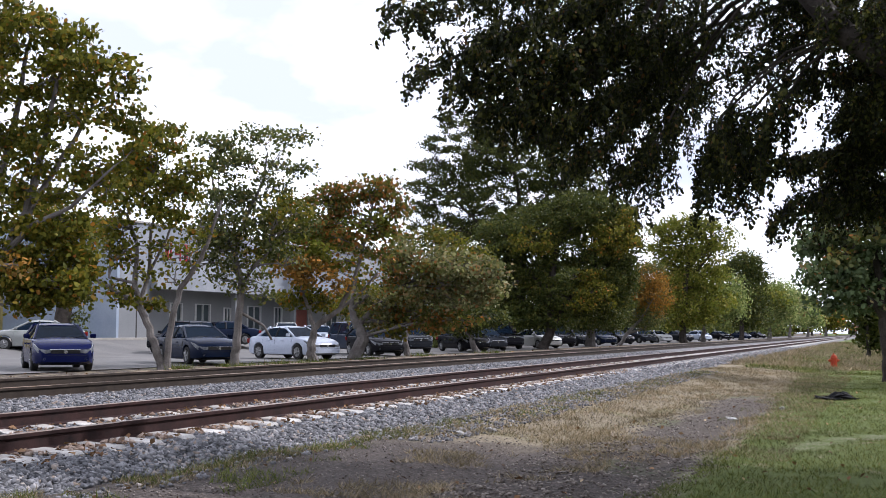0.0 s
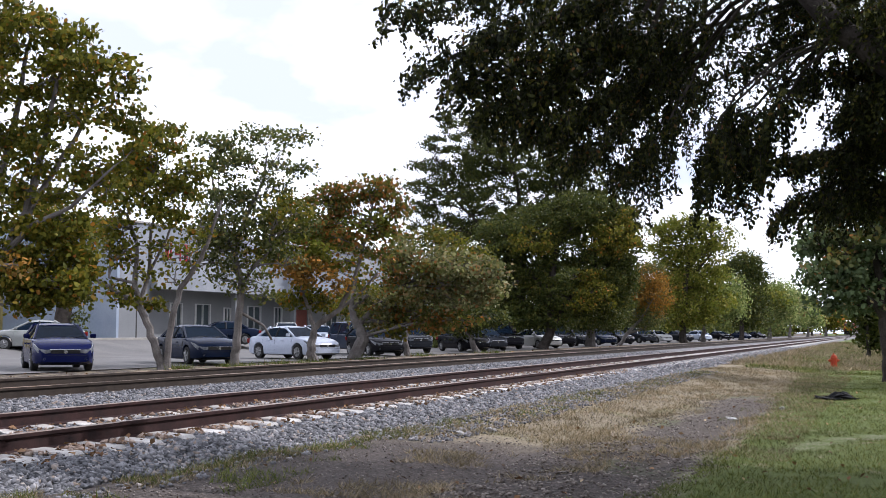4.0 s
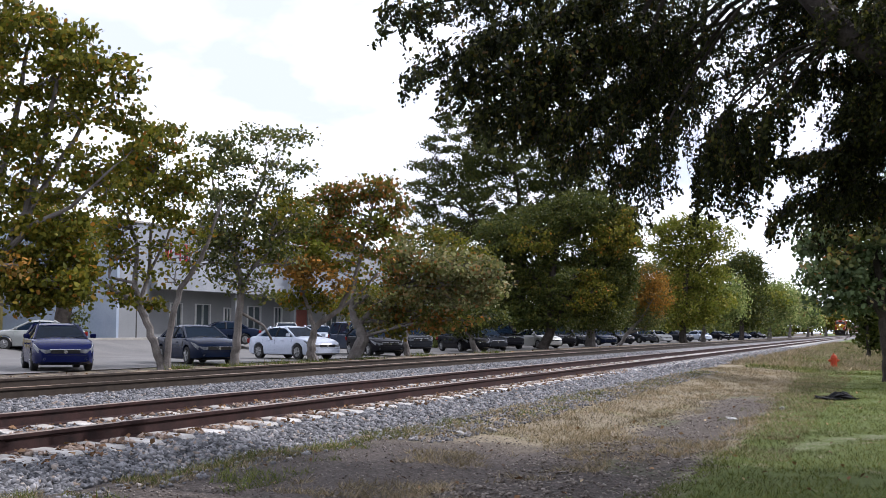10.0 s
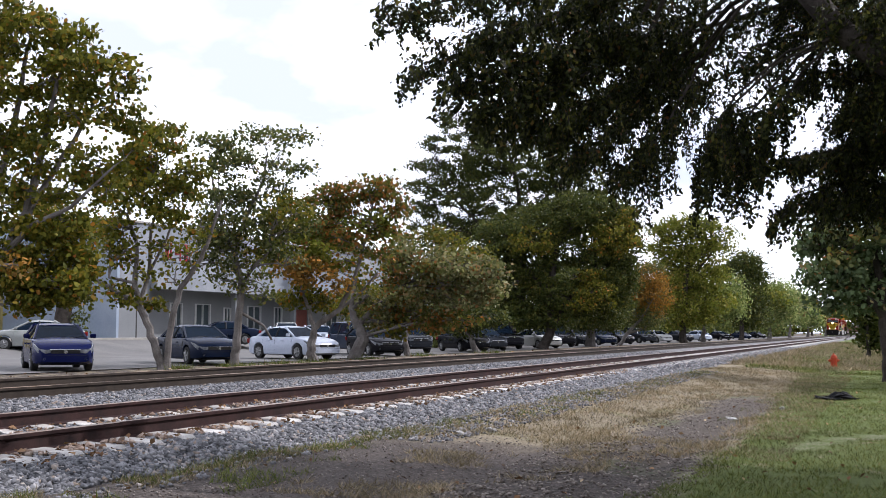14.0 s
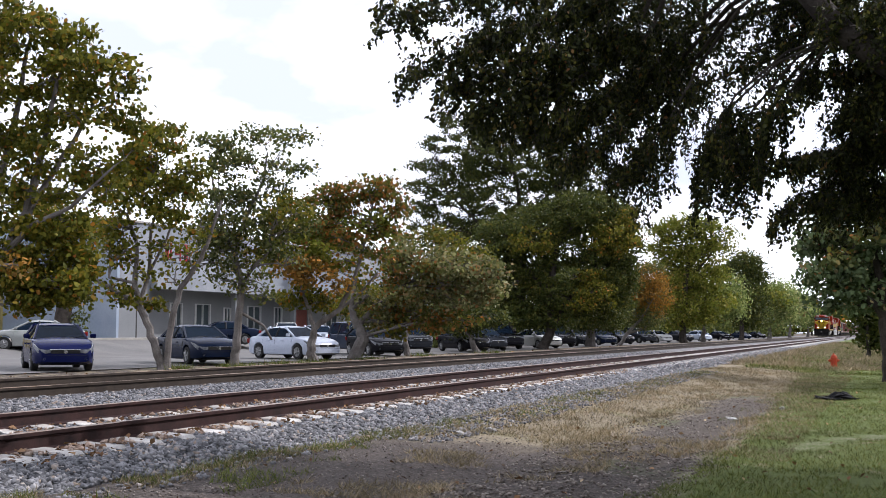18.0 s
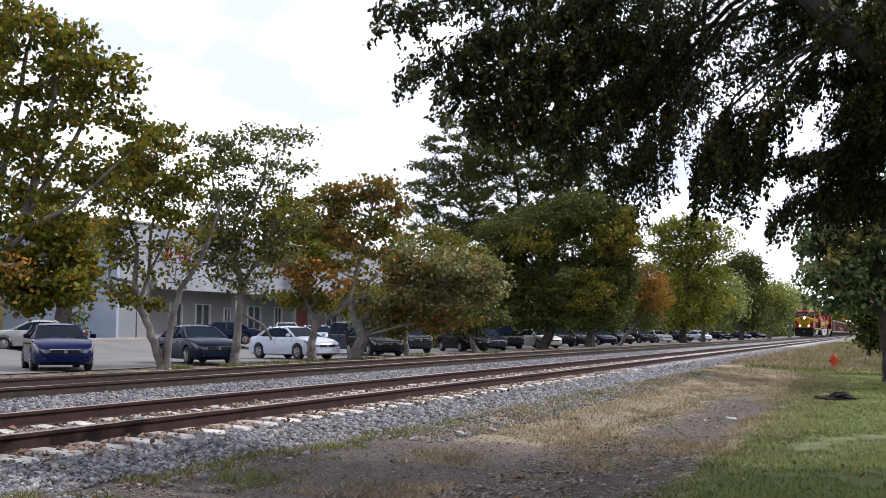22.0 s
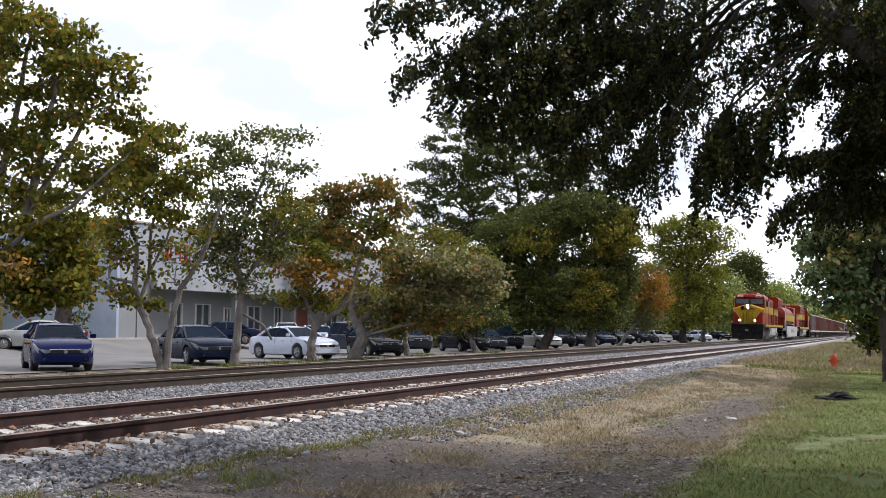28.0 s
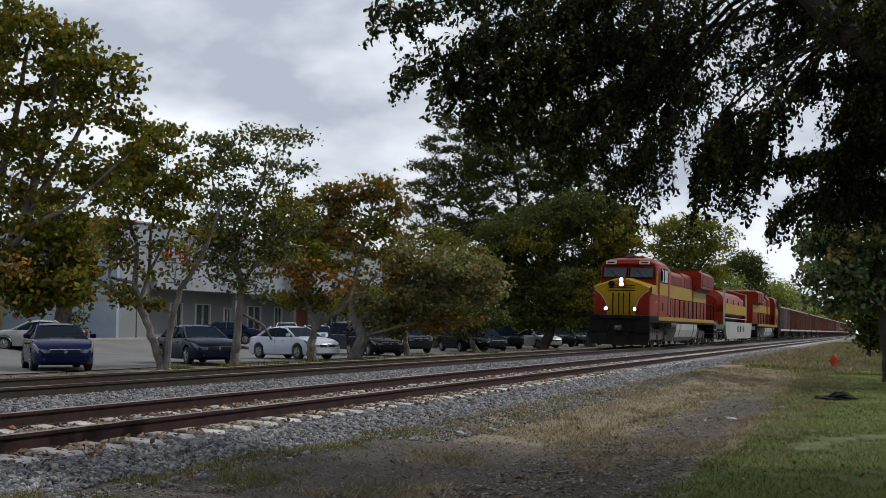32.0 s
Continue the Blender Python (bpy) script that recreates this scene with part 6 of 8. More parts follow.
tree('pale green tree in the far row', -22.40, 257.47,
     [[(-0.02, 0, 0.0, 0.4), (0.21, 0, 4.76, 0.3), (0.45, 0, 8.34, 0.2)]],
     [(0.33, -1.2, 10.13, 2.87, 1.91, 1.0), (2.13, -1.6, 8.34, 2.63, 2.39, 1.0), (-0.86, -1.0, 7.15, 2.99, 2.63, 1.0), (1.53, -0.5, 4.76, 2.99, 2.15, 1.0), (-1.46, -1.3, 3.56, 2.15, 1.43, 1.0), (2.2, 0, 9.5, 3.0, 2.2, 1.0), (3.2, 0, 6.5, 2.6, 2.0, 1.0)],
     'leaf_fresh', 0.500, 25,
     extra=[('leaf_yellow', [(-0.26, -3, 8.34, 2.99, 2.39, 0.7)])], group='trees along the parking lot', density=1.9, clump=1.0)
tree('rounded green tree in the far row', -22.40, 315.83,
     [[(-0.03, 0, 0.0, 0.4), (0.12, 0, 4.08, 0.3), (0.26, 0, 8.45, 0.2)]],
     [(-0.46, -0.0, 12.1, 2.62, 1.75, 1.0), (1.43, -0.7, 9.91, 2.33, 2.33, 1.0), (-0.46, -1.5, 7.0, 2.92, 2.33, 1.0), (2.01, 0.5, 5.54, 2.04, 2.33, 1.0), (-1.49, 0.7, 4.37, 1.75, 1.46, 1.0), (1.9, 0, 9.5, 3.0, 2.0, 1.0)],
     'leaf_fresh', 0.600, 26,
     extra=[('leaf_pale', [(0.26, -3, 8.45, 2.62, 2.62, 0.6)])], group='trees along the parking lot', density=1.5, clump=1.2)
tree('small far tree at the end of the row', -22.40, 394.42,
     [[(-0.03, 0, 0.0, 0.4), (0.15, 0, 6.6, 0.3)]],
     [(-0.39, 0.7, 8.41, 2.9, 2.54, 1.0), (1.78, -0.6, 6.6, 2.54, 2.54, 1.0), (-0.94, -1.2, 5.15, 2.54, 1.81, 1.0), (2.87, -0.4, 4.06, 1.81, 1.81, 1.0)],
     'leaf_fresh', 0.800, 27, group='trees along the parking lot', density=1.0, clump=1.4)
tree('far tree closing the view along the tracks', -22.40, 523.32,
     [[(-0.04, 0, 0.0, 0.6), (0.2, 0, 8.33, 0.4)]],
     [(-0.51, 1.6, 7.85, 3.82, 2.87, 1.0), (3.07, 1.5, 6.41, 3.35, 2.39, 1.0), (1.4, 1.2, 4.02, 3.82, 1.91, 1.0)],
     'leaf_olive', 1.300, 28, group='trees along the parking lot', density=0.45, clump=2.0)
tree('low-branched tree with large pale waxy leaves', 0.10, 38.40,
     [[(0.09, 0, 0.0, 0.19), (0.04, 0, 1.0, 0.18), (-0.03, 0, 2.03, 0.16), (-0.17, 0, 3.41, 0.14), (-0.34, 0, 4.79, 0.08)], [(-0.08, 0, 2.03, 0.13), (-0.94, -0.3, 3.07, 0.09), (-1.72, -0.3, 3.93, 0.05)], [(-0.17, 0, 3.41, 0.1), (0.78, 0, 4.45, 0.07)]],
     [(-1.46, 0.4, 5.22, 0.72, 0.55, 1.0), (-0.6, -0.4, 5.48, 0.69, 0.6, 1.0), (0.09, 0.1, 5.14, 0.69, 0.78, 1.0), (-1.98, -0.0, 4.27, 0.62, 0.62, 1.0), (-1.03, 0.2, 4.27, 0.78, 0.69, 1.0), (-0.08, -0.4, 3.93, 0.69, 0.78, 1.0), (-2.24, -0.2, 3.33, 0.45, 0.48, 0.9), (-1.55, -0.3, 3.15, 0.69, 0.6, 1.0), (-0.6, 0.4, 2.98, 0.69, 0.52, 1.0), (0.09, -0.1, 2.72, 0.52, 0.52, 1.0), (-1.12, 0.1, 2.38, 0.69, 0.31, 0.9), (-1.89, 0.3, 2.55, 0.45, 0.31, 0.7), (0.78, 0.2, 4.1, 0.86, 1.38, 1.0), (0.78, -0.3, 6.0, 0.86, 0.86, 1.0)],
     'leaf_round', 0.160, 31,
     extra=[('leaf_grey', [(-1.6, -0.8, 3.9, 0.7, 0.8, 0.25), (-0.5, -0.8, 4.6, 0.7, 0.7, 0.2)]), ('leaf_autumn', [(-1.2, -0.7, 4.1, 1.0, 0.9, 0.06)]), ('leaf_dark', [(-1.29, 1.2, 3.76, 1.21, 1.03, 0.3), (-0.08, 1.2, 3.41, 0.86, 1.21, 0.5)])], group='trees on the lawn side', density=18.0, clump=0.2, bark='bark_dark')
tree('shady tree behind the lawn', -1.20, 80.00,
     [[(0.38, 0, 0.0, 0.13), (0.31, 0, 1.87, 0.12), (0.09, 0, 3.32, 0.1)]],
     [(-0.27, -0.5, 3.14, 1.26, 0.79, 1.0), (1.17, 0.1, 2.95, 1.08, 1.08, 1.0), (0.09, -0.1, 2.23, 0.58, 0.43, 0.7), (0.75, 0.5, 1.5, 0.8, 0.9, 1.3), (1.6, 0.5, 1.3, 0.9, 1.0, 1.3), (0.81, -0.3, 4.76, 1.45, 1.45, 1.0)],
     'leaf_dark', 0.300, 32, group='trees on the lawn side', density=5.0, clump=0.5, bark='bark_dark')
tree('dark tree farther along the lawn', -1.60, 150.00,
     [[(0.52, 0, 0.0, 0.3), (0.52, 0, 2.86, 0.25), (0.52, 0, 5.56, 0.2)]],
     [(0.18, -0.1, 5.56, 1.69, 2.03, 1.0), (1.53, 0.1, 3.53, 1.49, 1.49, 1.0), (-0.36, 0.5, 3.53, 0.95, 0.95, 1.0), (1.53, -0.6, 6.92, 2.03, 2.03, 1.0)],
     'leaf_dark', 0.400, 33, group='trees on the lawn side', density=3.0, clump=0.7, bark='bark_dark')
def spray_leaves(rng, lines, size):
    """Leaves set alternately along drooping twigs: (n, 6, 3)."""
    cs, ts = [], []
    for line in lines:
        p = np.array([tuple(q) for q in line])
        seg = np.linalg.norm(np.diff(p, axis=0), axis=1)
        total = seg.sum()
        k = max(4, int(total / 0.0082))
        at = np.sort(rng.uniform(0.1, 1.03, k)) * total
        cum = np.concatenate([[0], np.cumsum(seg)])
        idx = np.clip(np.searchsorted(cum, at) - 1, 0, len(seg) - 1)
        fr = ((at - cum[idx]) / seg[idx])[:, None]
        d = (p[idx + 1] - p[idx]) / seg[idx][:, None]
        cs.append(p[idx] + (p[idx + 1] - p[idx]) * fr + rng.normal(size=(k, 3)) * 0.026)
        ts.append(d * 0.5 + rng.normal(size=(k, 3)) * 0.6 + np.array([0, 0, -0.25]))
    c, t = np.concatenate(cs), np.concatenate(ts)
    n = len(c)
    t /= np.linalg.norm(t, axis=1)[:, None]
    nrm = np.cross(t, rng.normal(size=(n, 3)))
    nrm /= np.linalg.norm(nrm, axis=1)[:, None]
    b = np.cross(nrm, t)
    s = size * rng.uniform(0.6, 1.3, (n, 1))
    return np.stack([c - t * s * 0.5, c - t * s * 0.2 + b * s * 0.27, c + t * s * 0.2 + b * s * 0.3, c + t * s * 0.6 - nrm * s * 0.14, c + t * s * 0.2 - b * s * 0.3, c - t * s * 0.2 - b * s * 0.27], axis=1)


def overhanging_tree(x, y):
    """A shade tree whose boughs, hung with drooping twigs, reach over the ground before the camera."""
    rng = np.random.default_rng(141)
    gz = -0.52
    base = Matrix(((AXU.x, AXV.x, 0, x), (AXU.y, AXV.y, 0, y), (0, 0, 1, gz), (0, 0, 0, 1)))
    top = empty("tree", base, label="big shade tree with dark drooping boughs over the trackside", category="tree", group="trees on the lawn side")
    lines = {"outer": [], "inner": [], "strand": [], "right": []}
    trunk = [(0.9, 0.2, 0.0, 0.46), (0.75, 0.2, 0.9, 0.38), (0.31, 0.2, 1.94, 0.33), (-0.6, -0.3, 3.3, 0.22), (-1.4, -0.6, 3.95, 0.15), (-1.98, -0.6, 4.33, 0.125), (-2.45, -0.4, 5.0, 0.10), (-3.03, 0.2, 5.95, 0.08)]
    part("trunk", tube(bmesh.new(), [q[:3] for q in trunk], [q[3] for q in trunk], 12), M["bark_dark"], top, smooth=True)
    part("limb", tube(bmesh.new(), [(-0.6, -0.3, 3.3), (0.3, 0.4, 4.9), (0.6, 0.9, 6.8)], [0.2, 0.15, 0.07], 9), M["bark_dark"], top, smooth=True)

    def bough(group, pts, r, n, length, droop, spreadv=0.13):
        """A bough through three points with n twigs hanging from it; droop: how steeply they fall."""
        a, b, c = (Vector(q) for q in pts)
        curve = [a * (1 - t) ** 2 + (b * 2 - (a + c) * 0.5) * 2 * t * (1 - t) + c * t * t + Vector(rng.normal(size=3)) * r * 0.5 for t in (k / 8 for k in range(9))]
        near = min((Vector(q[:3]) for q in trunk[3:]), key=lambda q: (q - a).length)
        whole = ([near, near.lerp(a, 0.5) + Vector((0, 0, 0.15))] if (near - a).length > 0.3 else []) + curve
        part("bough", tube(bmesh.new(), whole, [max(0.005, r * (1.2 - 1.05 * k / (len(whole) - 1))) for k in range(len(whole))], 7), M["bark_dark"], top, smooth=True)
        out = (c - a).normalized()
        for k in range(n):
            f = rng.uniform(0.0, 1.0) * 8
            i = min(7, int(f))
            p = curve[i].lerp(curve[i + 1], f - i) + Vector((rng.normal() * spreadv * 0.5, rng.normal() * spreadv * 1.8, rng.normal() * spreadv * 0.5))
            d = (Vector(rng.normal(size=3)) * 0.85 + out * 0.4)
            d.z *= 0.6
            d.normalize()
            ln = length * rng.uniform(0.45, 1.15)
            g = droop * rng.uniform(0.6, 1.3)
            lines[group].append([p + (d * t * max(0.15, 1 - 0.45 * g) + Vector((0, 0, -g * t * t))) * ln / (1 + 0.35 * g) for t in (0, 0.3, 0.6, 0.85, 1.0)])

    # the left fringe, stepping down towards the trunk
    bough("outer", [(-3.87, 0.2, 5.24), (-5.19, -0.2, 4.88), (-6.37, -0.6, 4.48)], 0.03, 170, 0.34, 0.5)
    bough("outer", [(-3.93, 0.2, 4.94), (-5.2, -0.4, 4.37), (-6.06, -0.8, 3.91)], 0.03, 190, 0.30, 0.75)
    bough("outer", [(-3.79, 0.4, 4.69), (-4.91, -0.2, 4.13), (-5.74, -0.6, 3.82)], 0.025, 240, 0.30, 0.7)
    bough("outer", [(-3.63, 0.6, 4.62), (-4.72, 0.0, 3.88), (-5.48, -0.4, 3.6)], 0.025, 230, 0.26, 0.7)
    bough("inner", [(-3.41, 0.8, 4.49), (-4.3, 0.2, 3.75), (-5.08, -0.2, 3.42)], 0.025, 260, 0.28, 0.8)
    bough("inner", [(-3.25, 1.0, 4.41), (-3.98, 0.4, 3.61), (-4.61, 0.0, 3.16)], 0.025, 230, 0.26, 0.9)
    bough("inner", [(-3.21, 1.2, 4.26), (-3.65, 0.6, 3.46), (-4.13, 0.2, 3.01)], 0.02, 160, 0.24, 1.0)
    bough("inner", [(-3.15, 0.6, 4.25), (-3.55, 0.2, 3.57), (-3.8, 0.0, 3.25)], 0.018, 42, 0.62, 1.4, 0.08)
    # a second layer of boughs behind these
    bough("inner", [(-3.0, 1.6, 5.5), (-4.3, 1.4, 5.1), (-5.4, 1.2, 4.75)], 0.03, 230, 0.42, 0.7, 0.2)
    bough("inner", [(-2.9, 1.8, 5.2), (-4.0, 1.6, 4.65), (-5.0, 1.4, 4.2)], 0.03, 230, 0.42, 0.7, 0.2)
    bough("inner", [(-2.8, 1.8, 4.9), (-3.7, 1.6, 4.25), (-4.6, 1.4, 3.8)], 0.03, 220, 0.4, 0.7, 0.18)
    # overhead
    bough("inner", [(-1.23, 0.2, 5.24), (-2.76, 0.4, 5.3), (-4.53, 0.6, 5.43)], 0.05, 200, 0.5, 0.7, 0.2)
    bough("inner", [(-1.99, 0.6, 5.05), (-2.98, 0.8, 4.74), (-4.03, 0.8, 4.55)], 0.035, 140, 0.42, 0.7, 0.2)
    bough("inner", [(-1.75, 1.0, 4.73), (-2.63, 1.0, 4.28), (-3.42, 0.8, 3.99)], 0.03, 85, 0.36, 0.8, 0.16)
    bough("inner", [(-1.88, 0.6, 4.44), (-2.55, 0.4, 3.85), (-3.13, 0.2, 3.6)], 0.022, 26, 0.30, 0.9)
    # long hanging strands
    bough("strand", [(-2.78, 0.4, 3.91), (-3.01, 0.2, 3.6), (-3.15, 0.0, 3.51)], 0.014, 24, 0.74, 1.6, 0.06)
    bough("strand", [(-2.58, 0.4, 3.79), (-2.82, 0.2, 3.51), (-2.92, 0.1, 3.38)], 0.014, 22, 0.8, 1.6, 0.06)
    bough("strand", [(-2.01, 0.2, 4.16), (-2.37, 0.0, 3.8), (-2.77, -0.2, 3.62)], 0.016, 28, 0.34, 1.2, 0.08)
    bough("strand", [(-2.2, 0.3, 3.95), (-2.5, 0.1, 3.6), (-2.64, 0.0, 3.36)], 0.014, 20, 0.5, 1.5, 0.07)
    bough("strand", [(-2.95, 0.4, 3.7), (-3.1, 0.2, 3.42), (-3.24, 0.1, 3.24)], 0.013, 20, 0.66, 1.6, 0.06)
    bough("strand", [(-2.5, 0.3, 3.5), (-2.66, 0.1, 3.25), (-2.76, 0.0, 3.05)], 0.013, 15, 0.46, 1.6, 0.07)
    # the dense side by the trunk
    bough("right", [(-1.12, -0.2, 4.07), (-1.5, -0.2, 3.9), (-1.8, -0.2, 3.67)], 0.04, 210, 0.5, 1.0)
    bough("right", [(-0.94, 0.0, 3.65), (-1.63, 0.0, 3.36), (-2.36, 0.0, 3.16)], 0.03, 130, 0.24, 0.8, 0.09)
    bough("right", [(-1.6, 0.1, 3.32), (-2.18, 0.1, 3.24), (-2.62, 0.1, 3.14)], 0.02, 85, 0.26, 0.8, 0.08)
    bough("right", [(-1.5, 0.3, 3.05), (-2.1, 0.3, 2.86), (-2.42, 0.3, 2.62)], 0.02, 80, 0.3, 1.1, 0.08)
    bough("right", [(-0.77, 0.4, 3.85), (-1.25, 0.4, 3.49), (-1.67, 0.4, 3.31)], 0.03, 170, 0.45, 1.0)
    bough("right", [(-1.44, 0.2, 3.4), (-1.86, 0.2, 2.98), (-2.16, 0.2, 2.55)], 0.02, 45, 0.32, 1.2, 0.08)
    bough("right", [(-1.18, -0.4, 4.82), (-1.63, -0.4, 4.59), (-2.11, -0.4, 4.48)], 0.03, 160, 0.4, 0.8)
    bough("right", [(-0.83, -0.6, 4.54), (-1.16, -0.6, 4.31), (-1.55, -0.6, 4.15)], 0.03, 130, 0.5, 0.8)
    bough("right", [(-1.0, 0.3, 4.3), (-1.6, 0.3, 4.2), (-2.15, 0.3, 4.1)], 0.03, 120, 0.34, 0.8)
    bough("inner", [(-1.7, 0.3, 4.75), (-2.3, 0.4, 4.5), (-2.9, 0.5, 4.35)], 0.03, 45, 0.34, 0.8)
    bough("right", [(-1.3, 0.2, 5.15), (-1.9, 0.2, 4.95), (-2.45, 0.2, 4.75)], 0.03, 100, 0.34, 0.8)
    bough("right", [(-0.7, 0.6, 3.3), (-1.2, 0.6, 3.0), (-1.7, 0.6, 2.78)], 0.025, 130, 0.4, 0.9)
    bough("right", [(-0.9, -0.7, 4.35), (-1.4, -0.8, 4.3), (-1.95, -0.8, 4.35)], 0.02, 70, 0.36, 0.8)
    swaying = []
    for group, reach in (("outer", 1.0), ("inner", 0.15), ("strand", 0.2), ("right", 0.1)):
        q = spray_leaves(rng, lines[group], 0.048)
        if group in ("inner", "right"):
            q = q[:, [0, 2, 3, 4]]
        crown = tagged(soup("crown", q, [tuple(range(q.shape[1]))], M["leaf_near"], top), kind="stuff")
        tw = bmesh.new()
        for line in lines[group]:
            tube(tw, line, [0.005, 0.004, 0.003, 0.0025, 0.0015], 3, cap=False)
        swaying += [(crown, reach), (tagged(part("branchwork", tw, M["bark_dark"], top), kind="stuff"), reach)]
    return top, swaying


overhead_tree, swaying = overhanging_tree(1.35, 13.1)
# out of view; added only for the shadow it throws on the foreground
tree('unseen broad tree added beside the camera to cast shade', 7.20, 8.00,
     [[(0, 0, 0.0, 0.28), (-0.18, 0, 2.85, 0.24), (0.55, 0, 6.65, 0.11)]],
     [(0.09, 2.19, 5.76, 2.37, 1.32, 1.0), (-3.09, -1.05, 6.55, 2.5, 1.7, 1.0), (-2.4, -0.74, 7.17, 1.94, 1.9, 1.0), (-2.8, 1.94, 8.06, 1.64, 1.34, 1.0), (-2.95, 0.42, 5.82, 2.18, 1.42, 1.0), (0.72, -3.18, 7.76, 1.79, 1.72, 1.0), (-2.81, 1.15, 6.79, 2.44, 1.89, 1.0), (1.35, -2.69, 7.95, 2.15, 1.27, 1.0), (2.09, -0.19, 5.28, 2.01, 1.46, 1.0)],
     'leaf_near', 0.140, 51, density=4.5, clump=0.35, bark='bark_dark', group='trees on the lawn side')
# added mostly out of view, placed so its shadow lands on the bare earth
tree("tall tree added past the edge of view to shade the earth", 3.60, 14.20,
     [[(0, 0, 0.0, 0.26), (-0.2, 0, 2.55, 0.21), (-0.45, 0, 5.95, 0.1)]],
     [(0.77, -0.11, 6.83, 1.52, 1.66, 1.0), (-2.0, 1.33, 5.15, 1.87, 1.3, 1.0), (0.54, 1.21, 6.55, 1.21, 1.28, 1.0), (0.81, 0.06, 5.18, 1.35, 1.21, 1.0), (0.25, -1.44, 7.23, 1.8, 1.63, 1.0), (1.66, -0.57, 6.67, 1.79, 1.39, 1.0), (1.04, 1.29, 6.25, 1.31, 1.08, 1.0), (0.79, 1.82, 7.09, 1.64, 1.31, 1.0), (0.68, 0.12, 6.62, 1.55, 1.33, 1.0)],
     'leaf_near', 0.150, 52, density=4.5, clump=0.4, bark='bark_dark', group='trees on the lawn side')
# crown hangs above the view; added to shade ballast and near ground
tree('unseen wide-crowned tree added to shade the ballast', 4.20, 9.60,
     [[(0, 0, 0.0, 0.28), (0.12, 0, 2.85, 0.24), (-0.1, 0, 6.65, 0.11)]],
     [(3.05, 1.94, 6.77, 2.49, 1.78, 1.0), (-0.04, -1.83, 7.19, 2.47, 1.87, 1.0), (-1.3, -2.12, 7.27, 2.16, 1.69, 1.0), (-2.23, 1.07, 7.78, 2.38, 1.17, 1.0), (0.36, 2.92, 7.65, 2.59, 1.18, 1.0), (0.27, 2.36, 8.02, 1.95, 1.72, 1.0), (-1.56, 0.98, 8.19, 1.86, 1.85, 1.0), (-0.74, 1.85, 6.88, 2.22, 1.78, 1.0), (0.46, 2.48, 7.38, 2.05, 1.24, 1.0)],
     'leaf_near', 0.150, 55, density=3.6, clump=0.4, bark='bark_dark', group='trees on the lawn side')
# added just outside the view, on the sun side, to darken the low-branched tree
tree("unseen dense tree added to shade the low lawn trees", 6.20, 40.50,
     [[(0, 0, 0.0, 0.36), (0.18, 0, 3.6, 0.3), (-0.37, 0, 8.4, 0.14)]],
     [(2.68, -0.59, 7.64, 2.46, 2.18, 1.0), (2.32, -0.17, 6.19, 2.29, 1.5, 1.0), (-2.51, -3.15, 6.04, 2.71, 1.64, 1.0), (2.47, -1.18, 7.11, 1.92, 1.59, 1.0), (1.33, -0.95, 8.49, 2.49, 1.87, 1.0), (-0.33, -1.41, 8.82, 1.96, 1.65, 1.0), (-0.75, -1.46, 5.61, 2.43, 2.05, 1.0), (3.08, 0.1, 8.3, 1.89, 1.99, 1.0), (2.73, 0.02, 8.46, 2.31, 1.79, 1.0)],
     'leaf_near', 0.200, 56, density=5.0, clump=0.45, bark='bark_dark', group='trees on the lawn side')
# never in view; added to cover part of the sky behind the camera
tree('unseen tree added on the lawn behind the camera', 3.50, -6.00,
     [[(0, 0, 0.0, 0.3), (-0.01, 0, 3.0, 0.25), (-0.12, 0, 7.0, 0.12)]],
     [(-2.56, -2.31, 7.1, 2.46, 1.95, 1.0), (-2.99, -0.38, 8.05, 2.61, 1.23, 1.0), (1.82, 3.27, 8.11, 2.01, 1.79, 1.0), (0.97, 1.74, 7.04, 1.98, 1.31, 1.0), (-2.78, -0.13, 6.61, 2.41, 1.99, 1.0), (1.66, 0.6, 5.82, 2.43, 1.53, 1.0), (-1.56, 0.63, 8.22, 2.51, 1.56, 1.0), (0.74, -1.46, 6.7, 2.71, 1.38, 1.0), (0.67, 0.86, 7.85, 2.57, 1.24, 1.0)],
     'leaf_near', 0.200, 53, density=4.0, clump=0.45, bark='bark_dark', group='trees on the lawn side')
tree('leafy tree in the wood behind the parking lot', -35.00, 80.00,
     [[(0, 0, 0.0, 0.16), (-0.28, 0, 1.56, 0.13), (0.07, 0, 3.64, 0.06)]],
     [(-0.73, 1.94, 2.08, 2.05, 0.82, 1.0), (-1.37, 2.41, 3.95, 2.09, 0.9, 1.0), (0.65, 1.52, 1.99, 2.03, 0.63, 1.0), (0.29, -1.13, 2.23, 1.9, 0.9, 1.0), (-2.02, -0.15, 3.23, 1.88, 0.67, 1.0), (-0.27, 0.8, 3.15, 1.64, 0.72, 1.0), (-0.44, 2.84, 1.6, 2.12, 1.0, 1.0), (0.75, 2.52, 1.84, 1.92, 0.67, 1.0), (-0.78, 1.72, 2.48, 2.06, 0.89, 1.0)],
     'leaf_olive', 0.200, 60, density=10.12, clump=0.41, bark='bark_dark', group='trees behind the parking lot')
